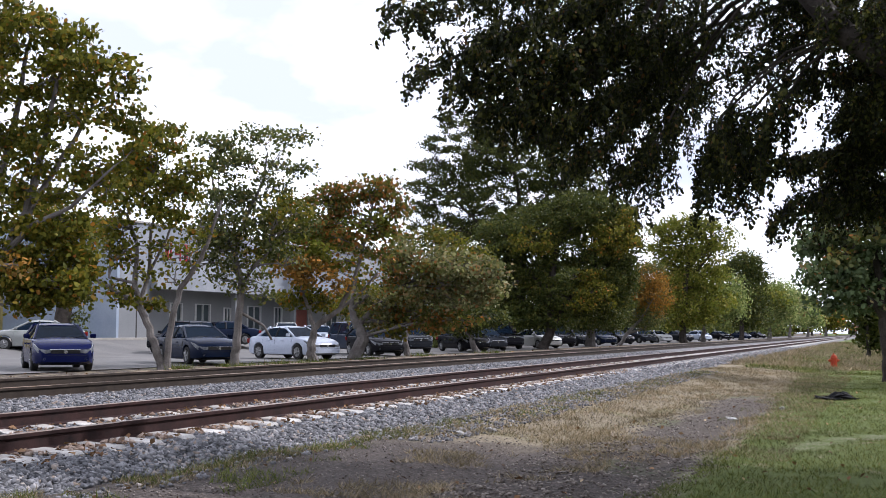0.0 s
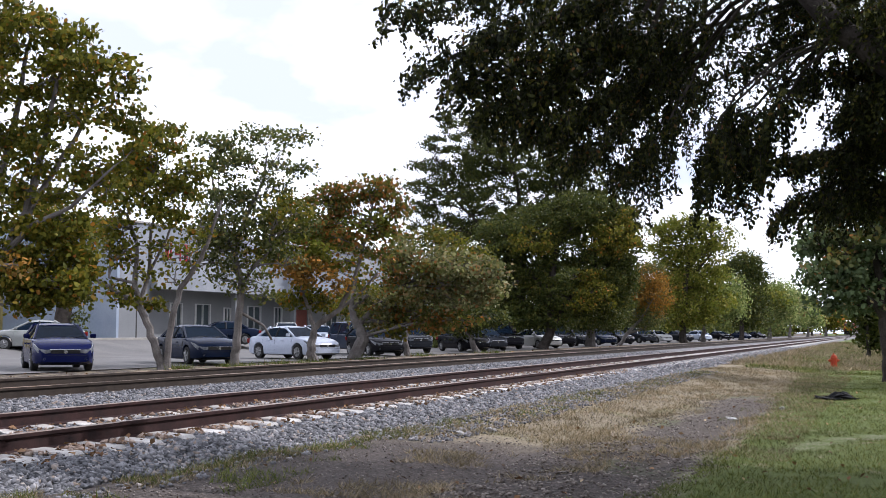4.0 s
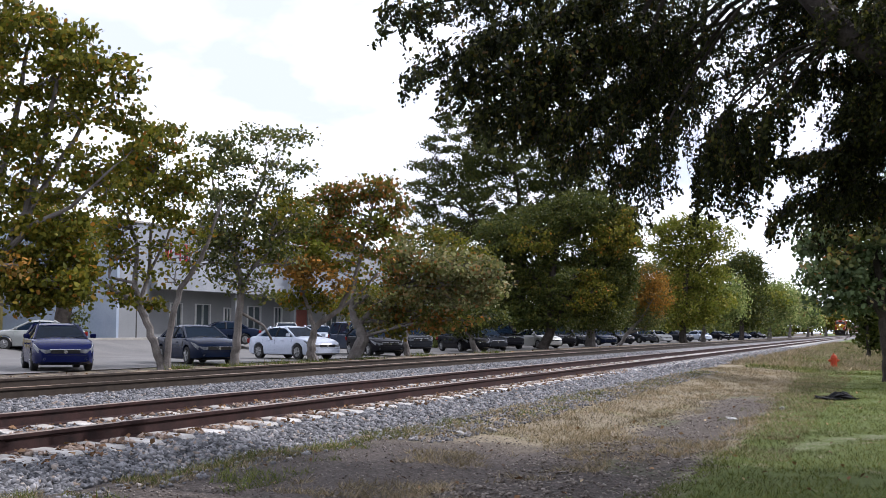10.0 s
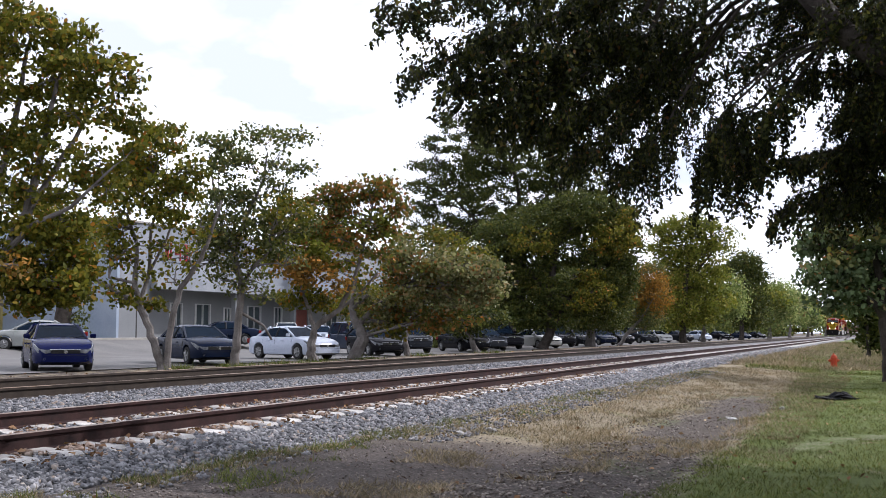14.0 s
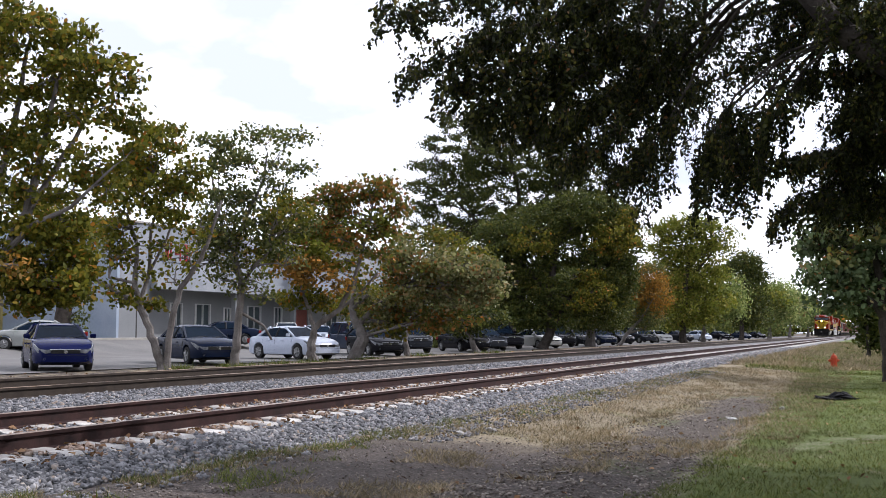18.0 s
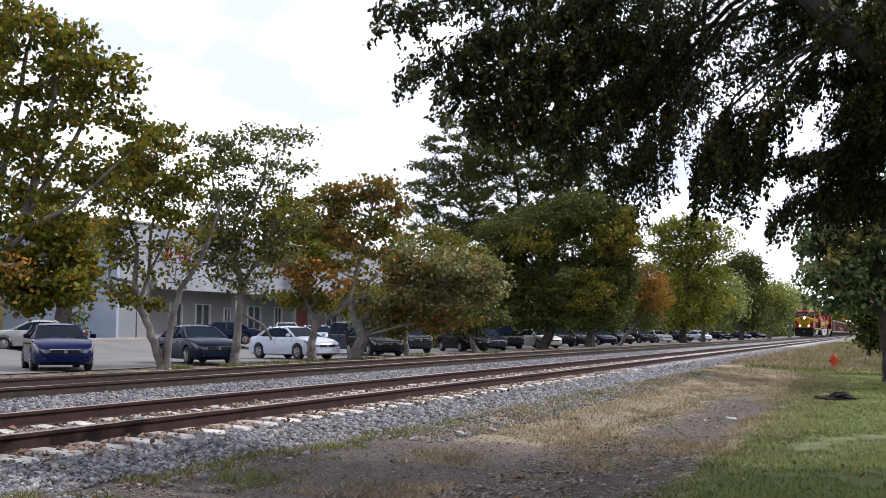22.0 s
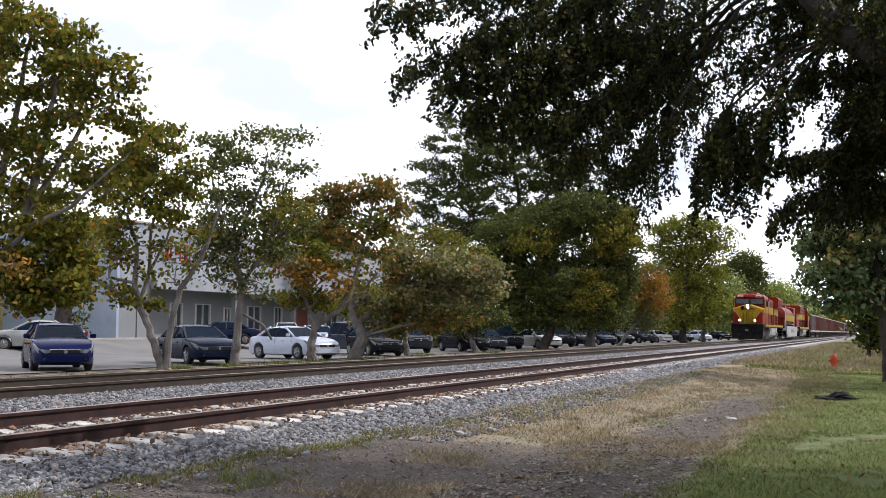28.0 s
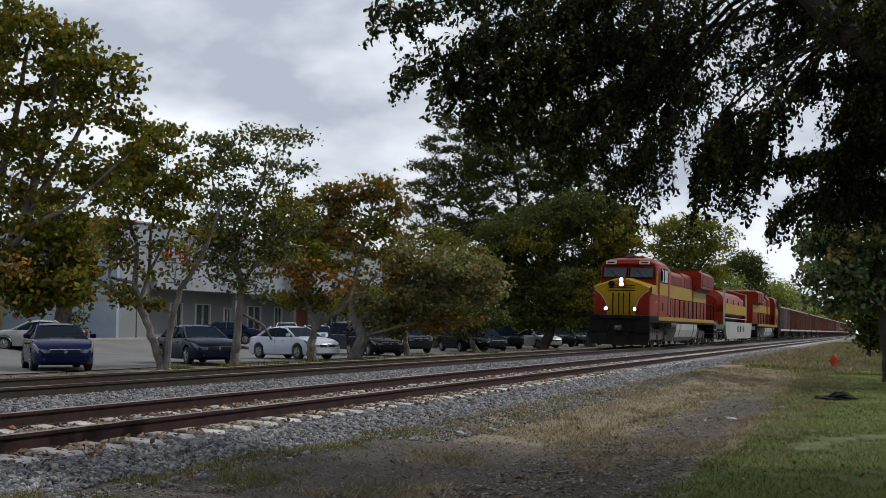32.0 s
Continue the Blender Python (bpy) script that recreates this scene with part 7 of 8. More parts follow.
tree('leafy tree in the wood behind the parking lot', -36.00, 92.00,
     [[(0, 0, 0.0, 0.17), (-0.28, 0, 1.68, 0.14), (-0.01, 0, 3.92, 0.07)]],
     [(-2.28, 0.08, 4.32, 1.86, 0.82, 1.0), (-0.74, -1.97, 2.6, 1.94, 0.82, 1.0), (1.22, 2.14, 4.64, 2.19, 0.96, 1.0), (-1.03, 1.68, 1.78, 2.23, 0.8, 1.0), (-0.86, 3.21, 2.53, 2.46, 0.95, 1.0), (0.17, -2.45, 1.91, 2.22, 0.79, 1.0), (-1.02, 0.67, 1.45, 1.91, 0.68, 1.0), (-2.25, 1.99, 5.03, 1.96, 0.72, 1.0), (-0.6, 0.87, 2.06, 2.13, 0.95, 1.0)],
     'leaf_dark', 0.230, 61, density=7.66, clump=0.44, bark='bark_dark', group='trees behind the parking lot')
tree('leafy tree in the wood behind the parking lot', -35.00, 104.00,
     [[(0, 0, 0.0, 0.18), (-0.08, 0, 1.8, 0.15), (0.08, 0, 4.2, 0.07)]],
     [(1.19, -0.58, 5.28, 1.79, 0.94, 1.0), (1.42, -1.07, 3.39, 1.72, 1.18, 1.0), (1.32, -0.13, 1.82, 2.0, 0.97, 1.0), (0.27, -1.73, 3.73, 1.72, 0.82, 1.0), (1.98, 1.07, 3.62, 2.13, 1.17, 1.0), (-0.61, 1.64, 3.21, 2.43, 0.87, 1.0), (-0.49, 1.89, 4.13, 1.83, 0.8, 1.0), (-0.27, -2.31, 3.68, 1.59, 0.84, 1.0), (1.45, 1.08, 5.01, 2.47, 1.13, 1.0)],
     'leaf_dark', 0.260, 62, density=5.99, clump=0.47, bark='bark_dark', group='trees behind the parking lot')
tree('leafy tree in the wood behind the parking lot', -36.00, 117.00,
     [[(0, 0, 0.0, 0.21), (0.14, 0, 2.1, 0.18), (0.21, 0, 4.9, 0.08)]],
     [(-1.7, 0.61, 5.87, 2.23, 0.89, 1.0), (-0.0, -1.21, 2.5, 1.82, 1.19, 1.0), (1.47, -2.24, 2.6, 2.6, 1.33, 1.0), (-0.82, 1.55, 4.75, 2.72, 1.35, 1.0), (2.12, -2.08, 2.62, 2.36, 1.08, 1.0), (-1.51, -1.79, 2.52, 2.65, 0.86, 1.0), (-1.03, 1.6, 6.14, 1.87, 1.16, 1.0), (2.51, -0.95, 5.96, 2.14, 1.09, 1.0), (-1.38, 1.47, 3.2, 1.82, 1.39, 1.0)],
     'leaf_olive', 0.290, 63, density=4.73, clump=0.49, bark='bark_dark', group='trees behind the parking lot')
tree('leafy tree in the wood behind the parking lot', -47.00, 128.00,
     [[(0, 0, 0.0, 0.33), (-0.12, 0, 3.3, 0.28), (0.43, 0, 7.7, 0.13)]],
     [(-3.24, 0.49, 5.44, 3.2, 1.33, 1.0), (3.51, -0.29, 8.43, 3.06, 1.5, 1.0), (1.41, -3.04, 3.52, 3.13, 1.71, 1.0), (-0.27, -1.45, 7.5, 2.11, 1.38, 1.0), (1.07, 0.83, 6.82, 2.36, 1.49, 1.0), (1.48, -3.44, 5.39, 2.36, 1.97, 1.0), (-2.27, -0.73, 4.72, 2.54, 1.75, 1.0), (0.52, 1.09, 5.9, 2.36, 1.37, 1.0), (-0.65, 3.36, 8.62, 2.14, 2.03, 1.0)],
     'leaf_dark', 0.320, 64, density=3.96, clump=0.52, bark='bark_dark', group='trees behind the parking lot')
tree('leafy tree in the wood behind the parking lot', -35.00, 133.00,
     [[(0, 0, 0.0, 0.3), (-0.22, 0, 3.0, 0.25), (0.58, 0, 7.0, 0.12)]],
     [(-1.85, 1.1, 7.94, 2.63, 1.62, 1.0), (-2.2, -0.73, 6.55, 3.18, 1.26, 1.0), (-1.92, -0.77, 6.66, 2.85, 1.24, 1.0), (2.23, 1.92, 8.04, 3.06, 1.86, 1.0), (1.54, 1.79, 6.12, 2.54, 1.38, 1.0), (2.9, -1.56, 4.91, 2.67, 1.76, 1.0), (0.21, -3.77, 4.47, 3.26, 1.81, 1.0), (-0.23, 1.75, 5.12, 2.41, 1.9, 1.0), (3.89, 0.23, 3.3, 3.07, 1.55, 1.0)],
     'leaf_dark', 0.330, 65, density=3.66, clump=0.53, bark='bark_dark', group='trees behind the parking lot')
tree('leafy tree in the wood behind the parking lot', -36.00, 152.00,
     [[(0, 0, 0.0, 0.3), (0.04, 0, 3.0, 0.25), (-0.48, 0, 7.0, 0.12)]],
     [(2.38, 1.13, 3.87, 2.63, 1.4, 1.0), (1.96, -2.34, 7.26, 3.21, 1.6, 1.0), (-1.59, 0.32, 7.53, 2.18, 1.49, 1.0), (1.79, 3.13, 5.31, 2.71, 1.62, 1.0), (2.43, -3.71, 4.72, 3.16, 1.77, 1.0), (-1.45, -4.18, 3.6, 2.48, 1.59, 1.0), (-0.75, 2.03, 3.56, 3.21, 1.98, 1.0), (2.72, -2.68, 4.96, 2.47, 1.52, 1.0), (1.58, 0.17, 5.42, 2.6, 1.72, 1.0)],
     'leaf_olive', 0.380, 66, density=2.8, clump=0.56, bark='bark_dark', group='trees behind the parking lot')
tree('leafy tree in the wood behind the parking lot', -42.00, 175.00,
     [[(0, 0, 0.0, 0.36), (-0.06, 0, 3.6, 0.3), (-0.57, 0, 8.4, 0.14)]],
     [(3.88, 1.97, 10.57, 3.03, 2.35, 1.0), (-3.42, 1.63, 10.14, 2.74, 1.48, 1.0), (0.68, 1.37, 6.23, 2.62, 1.53, 1.0), (-1.05, 2.75, 9.83, 2.47, 2.06, 1.0), (3.52, -2.33, 3.95, 2.66, 1.8, 1.0), (5.13, 0.21, 8.88, 3.58, 2.06, 1.0), (2.89, -0.25, 2.97, 2.95, 1.86, 1.0), (0.5, -1.32, 9.62, 2.94, 1.46, 1.0), (-3.76, -2.91, 7.6, 3.48, 1.86, 1.0)],
     'leaf_dark', 0.440, 67, density=2.12, clump=0.6, bark='bark_dark', group='trees behind the parking lot')
tree('leafy tree in the wood behind the parking lot', -46.00, 198.00,
     [[(0, 0, 0.0, 0.39), (-0.05, 0, 3.9, 0.33), (0.19, 0, 9.1, 0.16)]],
     [(-0.27, -5.01, 9.47, 3.72, 1.68, 1.0), (-2.69, -1.47, 5.21, 3.65, 1.9, 1.0), (2.75, -0.47, 7.75, 3.53, 2.37, 1.0), (4.08, 1.1, 3.8, 2.93, 1.66, 1.0), (-1.7, -1.32, 4.56, 3.19, 2.0, 1.0), (-3.33, -0.76, 9.06, 3.71, 2.57, 1.0), (-3.23, -2.02, 8.09, 2.93, 2.37, 1.0), (3.58, 3.52, 7.08, 3.5, 2.28, 1.0), (2.65, 1.46, 6.25, 2.62, 2.33, 1.0)],
     'leaf_dark', 0.490, 68, density=1.65, clump=0.64, bark='bark_dark', group='trees behind the parking lot')
tree('leafy tree in the wood behind the parking lot', -42.00, 225.00,
     [[(0, 0, 0.0, 0.39), (-0.28, 0, 3.9, 0.33), (-0.5, 0, 9.1, 0.16)]],
     [(-0.82, -1.85, 4.34, 3.77, 1.9, 1.0), (4.35, -2.6, 10.5, 3.46, 2.42, 1.0), (-4.8, -2.14, 5.7, 3.68, 2.02, 1.0), (-2.83, 1.75, 6.52, 3.04, 1.71, 1.0), (-1.71, 4.33, 8.7, 4.01, 2.31, 1.0), (0.83, -1.88, 6.28, 3.79, 1.63, 1.0), (3.33, -3.43, 6.15, 2.87, 1.66, 1.0), (2.65, 0.51, 5.02, 3.04, 2.06, 1.0), (1.52, -4.43, 8.46, 4.29, 2.1, 1.0)],
     'leaf_olive', 0.560, 69, density=1.28, clump=0.68, bark='bark_dark', group='trees behind the parking lot')
tree('leafy tree in the wood behind the parking lot', -46.00, 258.00,
     [[(0, 0, 0.0, 0.42), (0.1, 0, 4.2, 0.35), (0.27, 0, 9.8, 0.17)]],
     [(2.44, -1.56, 7.45, 3.02, 2.79, 1.0), (2.58, 3.77, 8.77, 3.94, 2.14, 1.0), (-2.45, 2.3, 3.77, 3.31, 1.99, 1.0), (0.68, -3.5, 4.0, 2.85, 2.07, 1.0), (1.7, -0.17, 7.37, 4.03, 1.82, 1.0), (1.8, -5.19, 10.95, 3.01, 2.72, 1.0), (0.68, 5.07, 10.67, 3.64, 2.52, 1.0), (0.71, -5.08, 6.03, 4.34, 2.38, 1.0), (-1.32, 1.68, 11.07, 4.38, 2.66, 1.0)],
     'leaf_dark', 0.640, 70, density=0.97, clump=0.73, bark='bark_dark', group='trees behind the parking lot')
tree('leafy tree in the wood behind the parking lot', -44.00, 300.00,
     [[(0, 0, 0.0, 0.42), (-0.12, 0, 4.2, 0.35), (-0.34, 0, 9.8, 0.17)]],
     [(-2.17, 4.36, 3.16, 4.92, 2.6, 1.0), (3.1, -0.03, 4.98, 3.25, 1.9, 1.0), (5.16, 0.79, 6.56, 4.62, 2.53, 1.0), (-1.53, 2.13, 6.39, 3.2, 2.41, 1.0), (0.94, 2.36, 11.54, 3.94, 2.74, 1.0), (5.05, -0.64, 5.46, 3.42, 1.96, 1.0), (-0.37, -4.32, 5.92, 3.18, 2.07, 1.0), (-1.67, 1.34, 5.46, 3.68, 2.15, 1.0), (-4.6, 0.18, 11.17, 3.68, 1.79, 1.0)],
     'leaf_dark', 0.750, 71, density=0.72, clump=0.79, bark='bark_dark', group='trees behind the parking lot')
tree('leafy tree in the wood behind the parking lot', -46.00, 350.00,
     [[(0, 0, 0.0, 0.45), (0.1, 0, 4.5, 0.38), (-0.01, 0, 10.5, 0.18)]],
     [(4.72, 2.34, 13.39, 4.19, 2.45, 1.0), (-4.27, 4.31, 10.29, 4.7, 2.97, 1.0), (-1.14, -3.71, 7.18, 4.77, 2.63, 1.0), (1.13, 6.35, 7.86, 5.04, 1.91, 1.0), (-0.86, 1.91, 7.55, 4.01, 2.22, 1.0), (1.23, 6.57, 9.78, 4.2, 2.4, 1.0), (2.87, 6.59, 12.54, 4.64, 1.98, 1.0), (3.05, -0.94, 3.86, 4.34, 2.25, 1.0), (1.65, -2.27, 3.92, 4.38, 1.85, 1.0)],
     'leaf_olive', 0.880, 72, density=0.53, clump=0.85, bark='bark_dark', group='trees behind the parking lot')
tree('leafy tree in the wood behind the parking lot', -42.00, 410.00,
     [[(0, 0, 0.0, 0.45), (0.13, 0, 4.5, 0.38), (-0.31, 0, 10.5, 0.18)]],
     [(-0.97, 5.15, 9.05, 4.86, 2.5, 1.0), (-5.32, 0.44, 5.36, 4.09, 2.11, 1.0), (0.43, -2.31, 6.89, 4.78, 2.46, 1.0), (-6.74, 3.0, 12.86, 5.1, 2.04, 1.0), (5.2, -5.23, 8.04, 5.61, 2.86, 1.0), (3.41, -1.1, 5.52, 5.62, 2.13, 1.0), (-0.38, 2.47, 11.07, 4.37, 2.0, 1.0), (-2.05, -1.77, 11.3, 4.03, 2.97, 1.0), (2.07, 2.26, 8.02, 5.53, 2.38, 1.0)],
     'leaf_dark', 1.020, 73, density=0.39, clump=0.92, bark='bark_dark', group='trees behind the parking lot')
tree('leafy tree in the wood behind the parking lot', -46.00, 480.00,
     [[(0, 0, 0.0, 0.48), (-0.16, 0, 4.8, 0.4), (0.5, 0, 11.2, 0.19)]],
     [(3.68, -4.49, 4.76, 4.49, 2.32, 1.0), (6.05, -6.06, 7.34, 5.26, 2.5, 1.0), (4.74, -2.47, 6.93, 5.41, 1.92, 1.0), (-3.23, -0.28, 12.47, 5.25, 3.14, 1.0), (-3.66, 2.02, 14.35, 6.3, 1.92, 1.0), (8.02, -0.91, 13.59, 5.56, 2.86, 1.0), (-0.99, -4.49, 3.74, 5.86, 3.14, 1.0), (5.5, 4.29, 8.9, 5.15, 2.81, 1.0), (-6.15, -4.37, 8.2, 5.31, 2.72, 1.0)],
     'leaf_dark', 1.200, 74, density=0.28, clump=1.0, bark='bark_dark', group='trees behind the parking lot')
tree('leafy tree in the wood behind the parking lot', -30.00, 560.00,
     [[(0, 0, 0.0, 0.48), (-0.17, 0, 4.8, 0.4), (-0.31, 0, 11.2, 0.19)]],
     [(-5.87, 1.88, 3.97, 7.05, 2.78, 1.0), (-3.08, -5.65, 10.84, 7.37, 2.81, 1.0), (-5.48, 8.01, 6.97, 5.13, 2.24, 1.0), (-9.43, 0.22, 7.3, 6.75, 2.26, 1.0), (10.16, 1.77, 9.75, 6.2, 2.79, 1.0), (6.47, 7.03, 6.81, 7.59, 2.14, 1.0), (-5.03, 1.19, 10.22, 5.07, 1.99, 1.0), (-1.45, 2.9, 12.37, 5.23, 2.31, 1.0), (-3.65, -0.51, 13.88, 5.72, 2.64, 1.0)],
     'leaf_olive', 1.400, 75, density=0.21, clump=1.08, bark='bark_dark', group='trees behind the parking lot')
tree('leafy tree in the wood behind the parking lot', -14.00, 660.00,
     [[(0, 0, 0.0, 0.51), (0.23, 0, 5.1, 0.43), (0.3, 0, 11.9, 0.2)]],
     [(-7.93, 8.41, 6.05, 6.55, 2.61, 1.0), (0.47, 5.83, 13.46, 7.17, 2.15, 1.0), (2.97, -4.27, 12.86, 5.79, 2.94, 1.0), (-7.22, -4.57, 15.08, 7.98, 2.49, 1.0), (-3.62, 1.02, 11.01, 6.89, 2.18, 1.0), (-6.59, -7.42, 4.75, 7.88, 2.96, 1.0), (7.6, 5.91, 4.95, 5.66, 3.13, 1.0), (6.16, -4.45, 14.93, 7.52, 3.24, 1.0), (-6.63, 2.39, 14.46, 7.42, 2.69, 1.0)],
     'leaf_dark', 1.650, 76, density=0.15, clump=1.17, bark='bark_dark', group='trees behind the parking lot')
tree('leafy tree in the wood behind the parking lot', 10.00, 640.00,
     [[(0, 0, 0.0, 0.54), (-0.23, 0, 5.4, 0.45), (0.52, 0, 12.6, 0.22)]],
     [(1.83, -5.79, 6.9, 8.23, 2.33, 1.0), (-8.02, 1.22, 11.44, 6.07, 3.07, 1.0), (-10.69, -0.02, 4.31, 8.66, 2.41, 1.0), (2.95, -7.07, 14.19, 6.19, 2.62, 1.0), (8.58, 5.23, 10.5, 6.26, 2.44, 1.0), (4.33, 2.41, 10.82, 7.0, 3.17, 1.0), (9.4, 4.88, 15.98, 7.97, 3.23, 1.0), (2.36, -3.27, 9.61, 5.85, 3.29, 1.0), (-4.02, -0.97, 9.4, 8.09, 2.95, 1.0)],
     'leaf_dark', 1.600, 77, density=0.16, clump=1.15, bark='bark_dark', group='trees behind the parking lot')
tree('leafy tree in the wood behind the parking lot', -60.00, 120.00,
     [[(0, 0, 0.0, 0.39), (-0.25, 0, 3.9, 0.33), (-0.11, 0, 9.1, 0.16)]],
     [(0.59, -1.4, 11.03, 2.98, 1.83, 1.0), (-1.18, 0.58, 4.16, 2.88, 2.36, 1.0), (1.32, 3.24, 6.21, 2.76, 2.43, 1.0), (0.16, 1.77, 6.61, 3.27, 1.98, 1.0), (0.96, -1.49, 9.53, 3.13, 1.94, 1.0), (0.42, 1.48, 4.13, 2.45, 2.18, 1.0), (1.44, -1.46, 11.09, 2.3, 2.08, 1.0), (-0.14, -4.17, 10.92, 3.24, 1.65, 1.0), (0.8, -0.9, 6.91, 2.54, 2.01, 1.0)],
     'leaf_olive', 0.300, 78, density=4.5, clump=0.5, bark='bark_dark', group='trees behind the parking lot')
tree('leafy tree in the wood behind the parking lot', -70.00, 150.00,
     [[(0, 0, 0.0, 0.42), (-0.21, 0, 4.2, 0.35), (0.4, 0, 9.8, 0.17)]],
     [(1.92, 2.48, 4.63, 3.19, 2.46, 1.0), (1.77, 2.6, 4.99, 4.36, 2.23, 1.0), (-1.23, 3.17, 10.96, 3.39, 2.6, 1.0), (-2.02, 1.85, 11.68, 2.87, 2.7, 1.0), (-2.38, 4.23, 7.42, 2.93, 1.75, 1.0), (1.72, 1.21, 4.85, 3.23, 1.93, 1.0), (-1.17, -3.46, 4.75, 2.85, 2.42, 1.0), (-5.39, -1.79, 4.48, 3.13, 2.73, 1.0), (-0.8, 5.62, 12.59, 3.65, 2.49, 1.0)],
     'leaf_dark', 0.380, 79, density=2.88, clump=0.56, bark='bark_dark', group='trees behind the parking lot')
tree('small tree closing the lawn side of the line', 2.50, 190.00,
     [[(0, 0, 0.0, 0.24), (0.08, 0, 2.4, 0.2), (0.4, 0, 5.6, 0.1)]],
     [(1.15, 0.66, 5.3, 1.72, 1.57, 1.0), (1.52, -2.27, 3.99, 2.32, 1.12, 1.0), (-1.45, -1.1, 4.14, 2.44, 1.1, 1.0), (0.08, -2.8, 1.72, 2.47, 1.25, 1.0), (-1.59, -0.44, 4.54, 2.44, 1.18, 1.0), (-0.31, -2.82, 6.41, 2.2, 1.24, 1.0), (-0.98, 1.57, 3.44, 2.37, 1.49, 1.0), (0.35, 1.52, 1.47, 2.41, 1.0, 1.0), (-1.05, 0.86, 2.38, 2.42, 1.24, 1.0)],
     'leaf_dark', 0.500, 91, density=1.6, clump=0.6, bark='bark_dark', group='trees on the lawn side')
tree('low dark tree far along the lawn side', 3.50, 300.00,
     [[(0, 0, 0.0, 0.3), (0.23, 0, 3.0, 0.25), (0.47, 0, 7.0, 0.12)]],
     [(-3.14, 1.71, 5.69, 3.27, 1.84, 1.0), (3.9, -0.84, 7.57, 3.25, 1.58, 1.0), (2.75, -4.46, 5.79, 3.33, 1.25, 1.0), (2.5, -2.96, 6.25, 2.68, 1.67, 1.0), (-1.58, -1.23, 4.59, 3.49, 1.82, 1.0), (-0.93, -3.88, 8.63, 3.56, 1.25, 1.0), (-0.99, 1.17, 8.31, 3.41, 1.38, 1.0), (0.98, 2.06, 6.06, 3.12, 1.21, 1.0), (-1.43, -2.05, 3.65, 3.85, 1.92, 1.0)],
     'leaf_dark', 0.800, 92, density=0.8, clump=0.9, bark='bark_dark', group='trees on the lawn side')
tree('small shade tree beyond the hydrant', 4.00, 62.00,
     [[(0, 0, 0.0, 0.21), (0.03, 0, 2.1, 0.18), (0.18, 0, 4.9, 0.08)]],
     [(1.45, -0.89, 4.78, 1.51, 0.9, 1.0), (-0.65, 0.84, 3.23, 1.38, 0.86, 1.0), (-0.9, -0.31, 4.98, 1.52, 1.35, 1.0), (-1.26, -1.86, 5.07, 1.8, 1.37, 1.0), (1.04, -0.02, 3.84, 1.47, 0.96, 1.0), (0.28, -2.53, 3.02, 1.38, 1.35, 1.0), (0.7, 0.54, 5.93, 1.46, 0.85, 1.0), (-0.99, -0.46, 4.15, 1.5, 1.3, 1.0), (2.46, -0.91, 4.54, 1.93, 1.23, 1.0)],
     'leaf_dark', 0.260, 93, density=4.0, clump=0.4, bark='bark_dark', group='trees on the lawn side')
tree('thick ivy-grown trunk by the end of the building', -44.00, 55.50,
     [[(0, 0, 0.0, 0.5), (-0.04, 0, 2.7, 0.44), (-0.22, 0, 5.2, 0.36), (-0.3, 0, 7.4, 0.2)]],
     [(0.22, 0.72, 7.18, 1.4, 1.54, 1.0), (-0.82, 1.06, 7.8, 1.54, 1.27, 1.0), (1.91, -0.6, 6.41, 1.54, 1.17, 1.0), (0.85, -0.42, 5.68, 1.3, 1.09, 1.0), (-1.74, 0.75, 7.39, 1.51, 1.42, 1.0), (-0.01, -1.16, 6.14, 1.16, 1.35, 1.0)],
     'leaf_olive', 0.200, 90, density=3.5, clump=0.35, bark='bark_dark', group='trees behind the parking lot',
     extra=[('leaf_dark', [(0.75, -0.2, 1.6, 0.4, 1.3, 0.9), (0.5, -0.3, 3.4, 0.5, 0.9, 0.8), (0.95, -0.2, 0.6, 0.5, 0.5, 1.0)])])


# ---- small things by the track ----
M["hydrant"] = surface("orange_red_hydrant_paint", (0.36, 0.045, 0.016), (0.46, 0.07, 0.02), 5, 0.55, fine=40, dirt=(0.4, 0.1, 0.04))
M["bag"] = surface("black_plastic_sheet", (0.006, 0.006, 0.007), (0.014, 0.014, 0.015), 5, 0.6, spec=0.06, fine=12, bump=0.6, dist=0.03)
M["paper"] = surface("dirty_white_litter", (0.32, 0.32, 0.3), (0.48, 0.48, 0.46), 9, 0.8)

hyd = empty("fire_hydrant", pose(-1.99, 53.4, ground_z(-1.99, 53.4)), label="weathered orange-red fire hydrant standing in the grass", category="fire hydrant")
bm = bmesh.new()
tube(bm, [(0, 0, -0.05), (0, 0, 0.04), (0, 0, 0.05), (0, 0, 0.42)], [0.19, 0.19, 0.145, 0.12], 16)
part("barrel", bm, M["hydrant"], hyd, smooth=False)
bm = bmesh.new()
tube(bm, [(0, 0, 0.42), (0, 0, 0.46), (0, 0, 0.47), (0, 0, 0.54), (0, 0, 0.585)], [0.16, 0.16, 0.125, 0.10, 0.04], 16)
tube(bm, [(0, 0, 0.58), (0, 0, 0.64)], 0.03, 5)
part("bonnet", bm, M["hydrant"], hyd)
for a in (15, 105, 195):
    d = Vector((math.cos(radians(a)), math.sin(radians(a)), 0))
    part("nozzle_cap", tube(bmesh.new(), [d * 0.10 + Vector((0, 0, 0.33)), d * 0.2 + Vector((0, 0, 0.33)), d * 0.21 + Vector((0, 0, 0.33)), d * 0.24 + Vector((0, 0, 0.33))], [0.06, 0.06, 0.03, 0.03], 10), M["hydrant"], hyd)

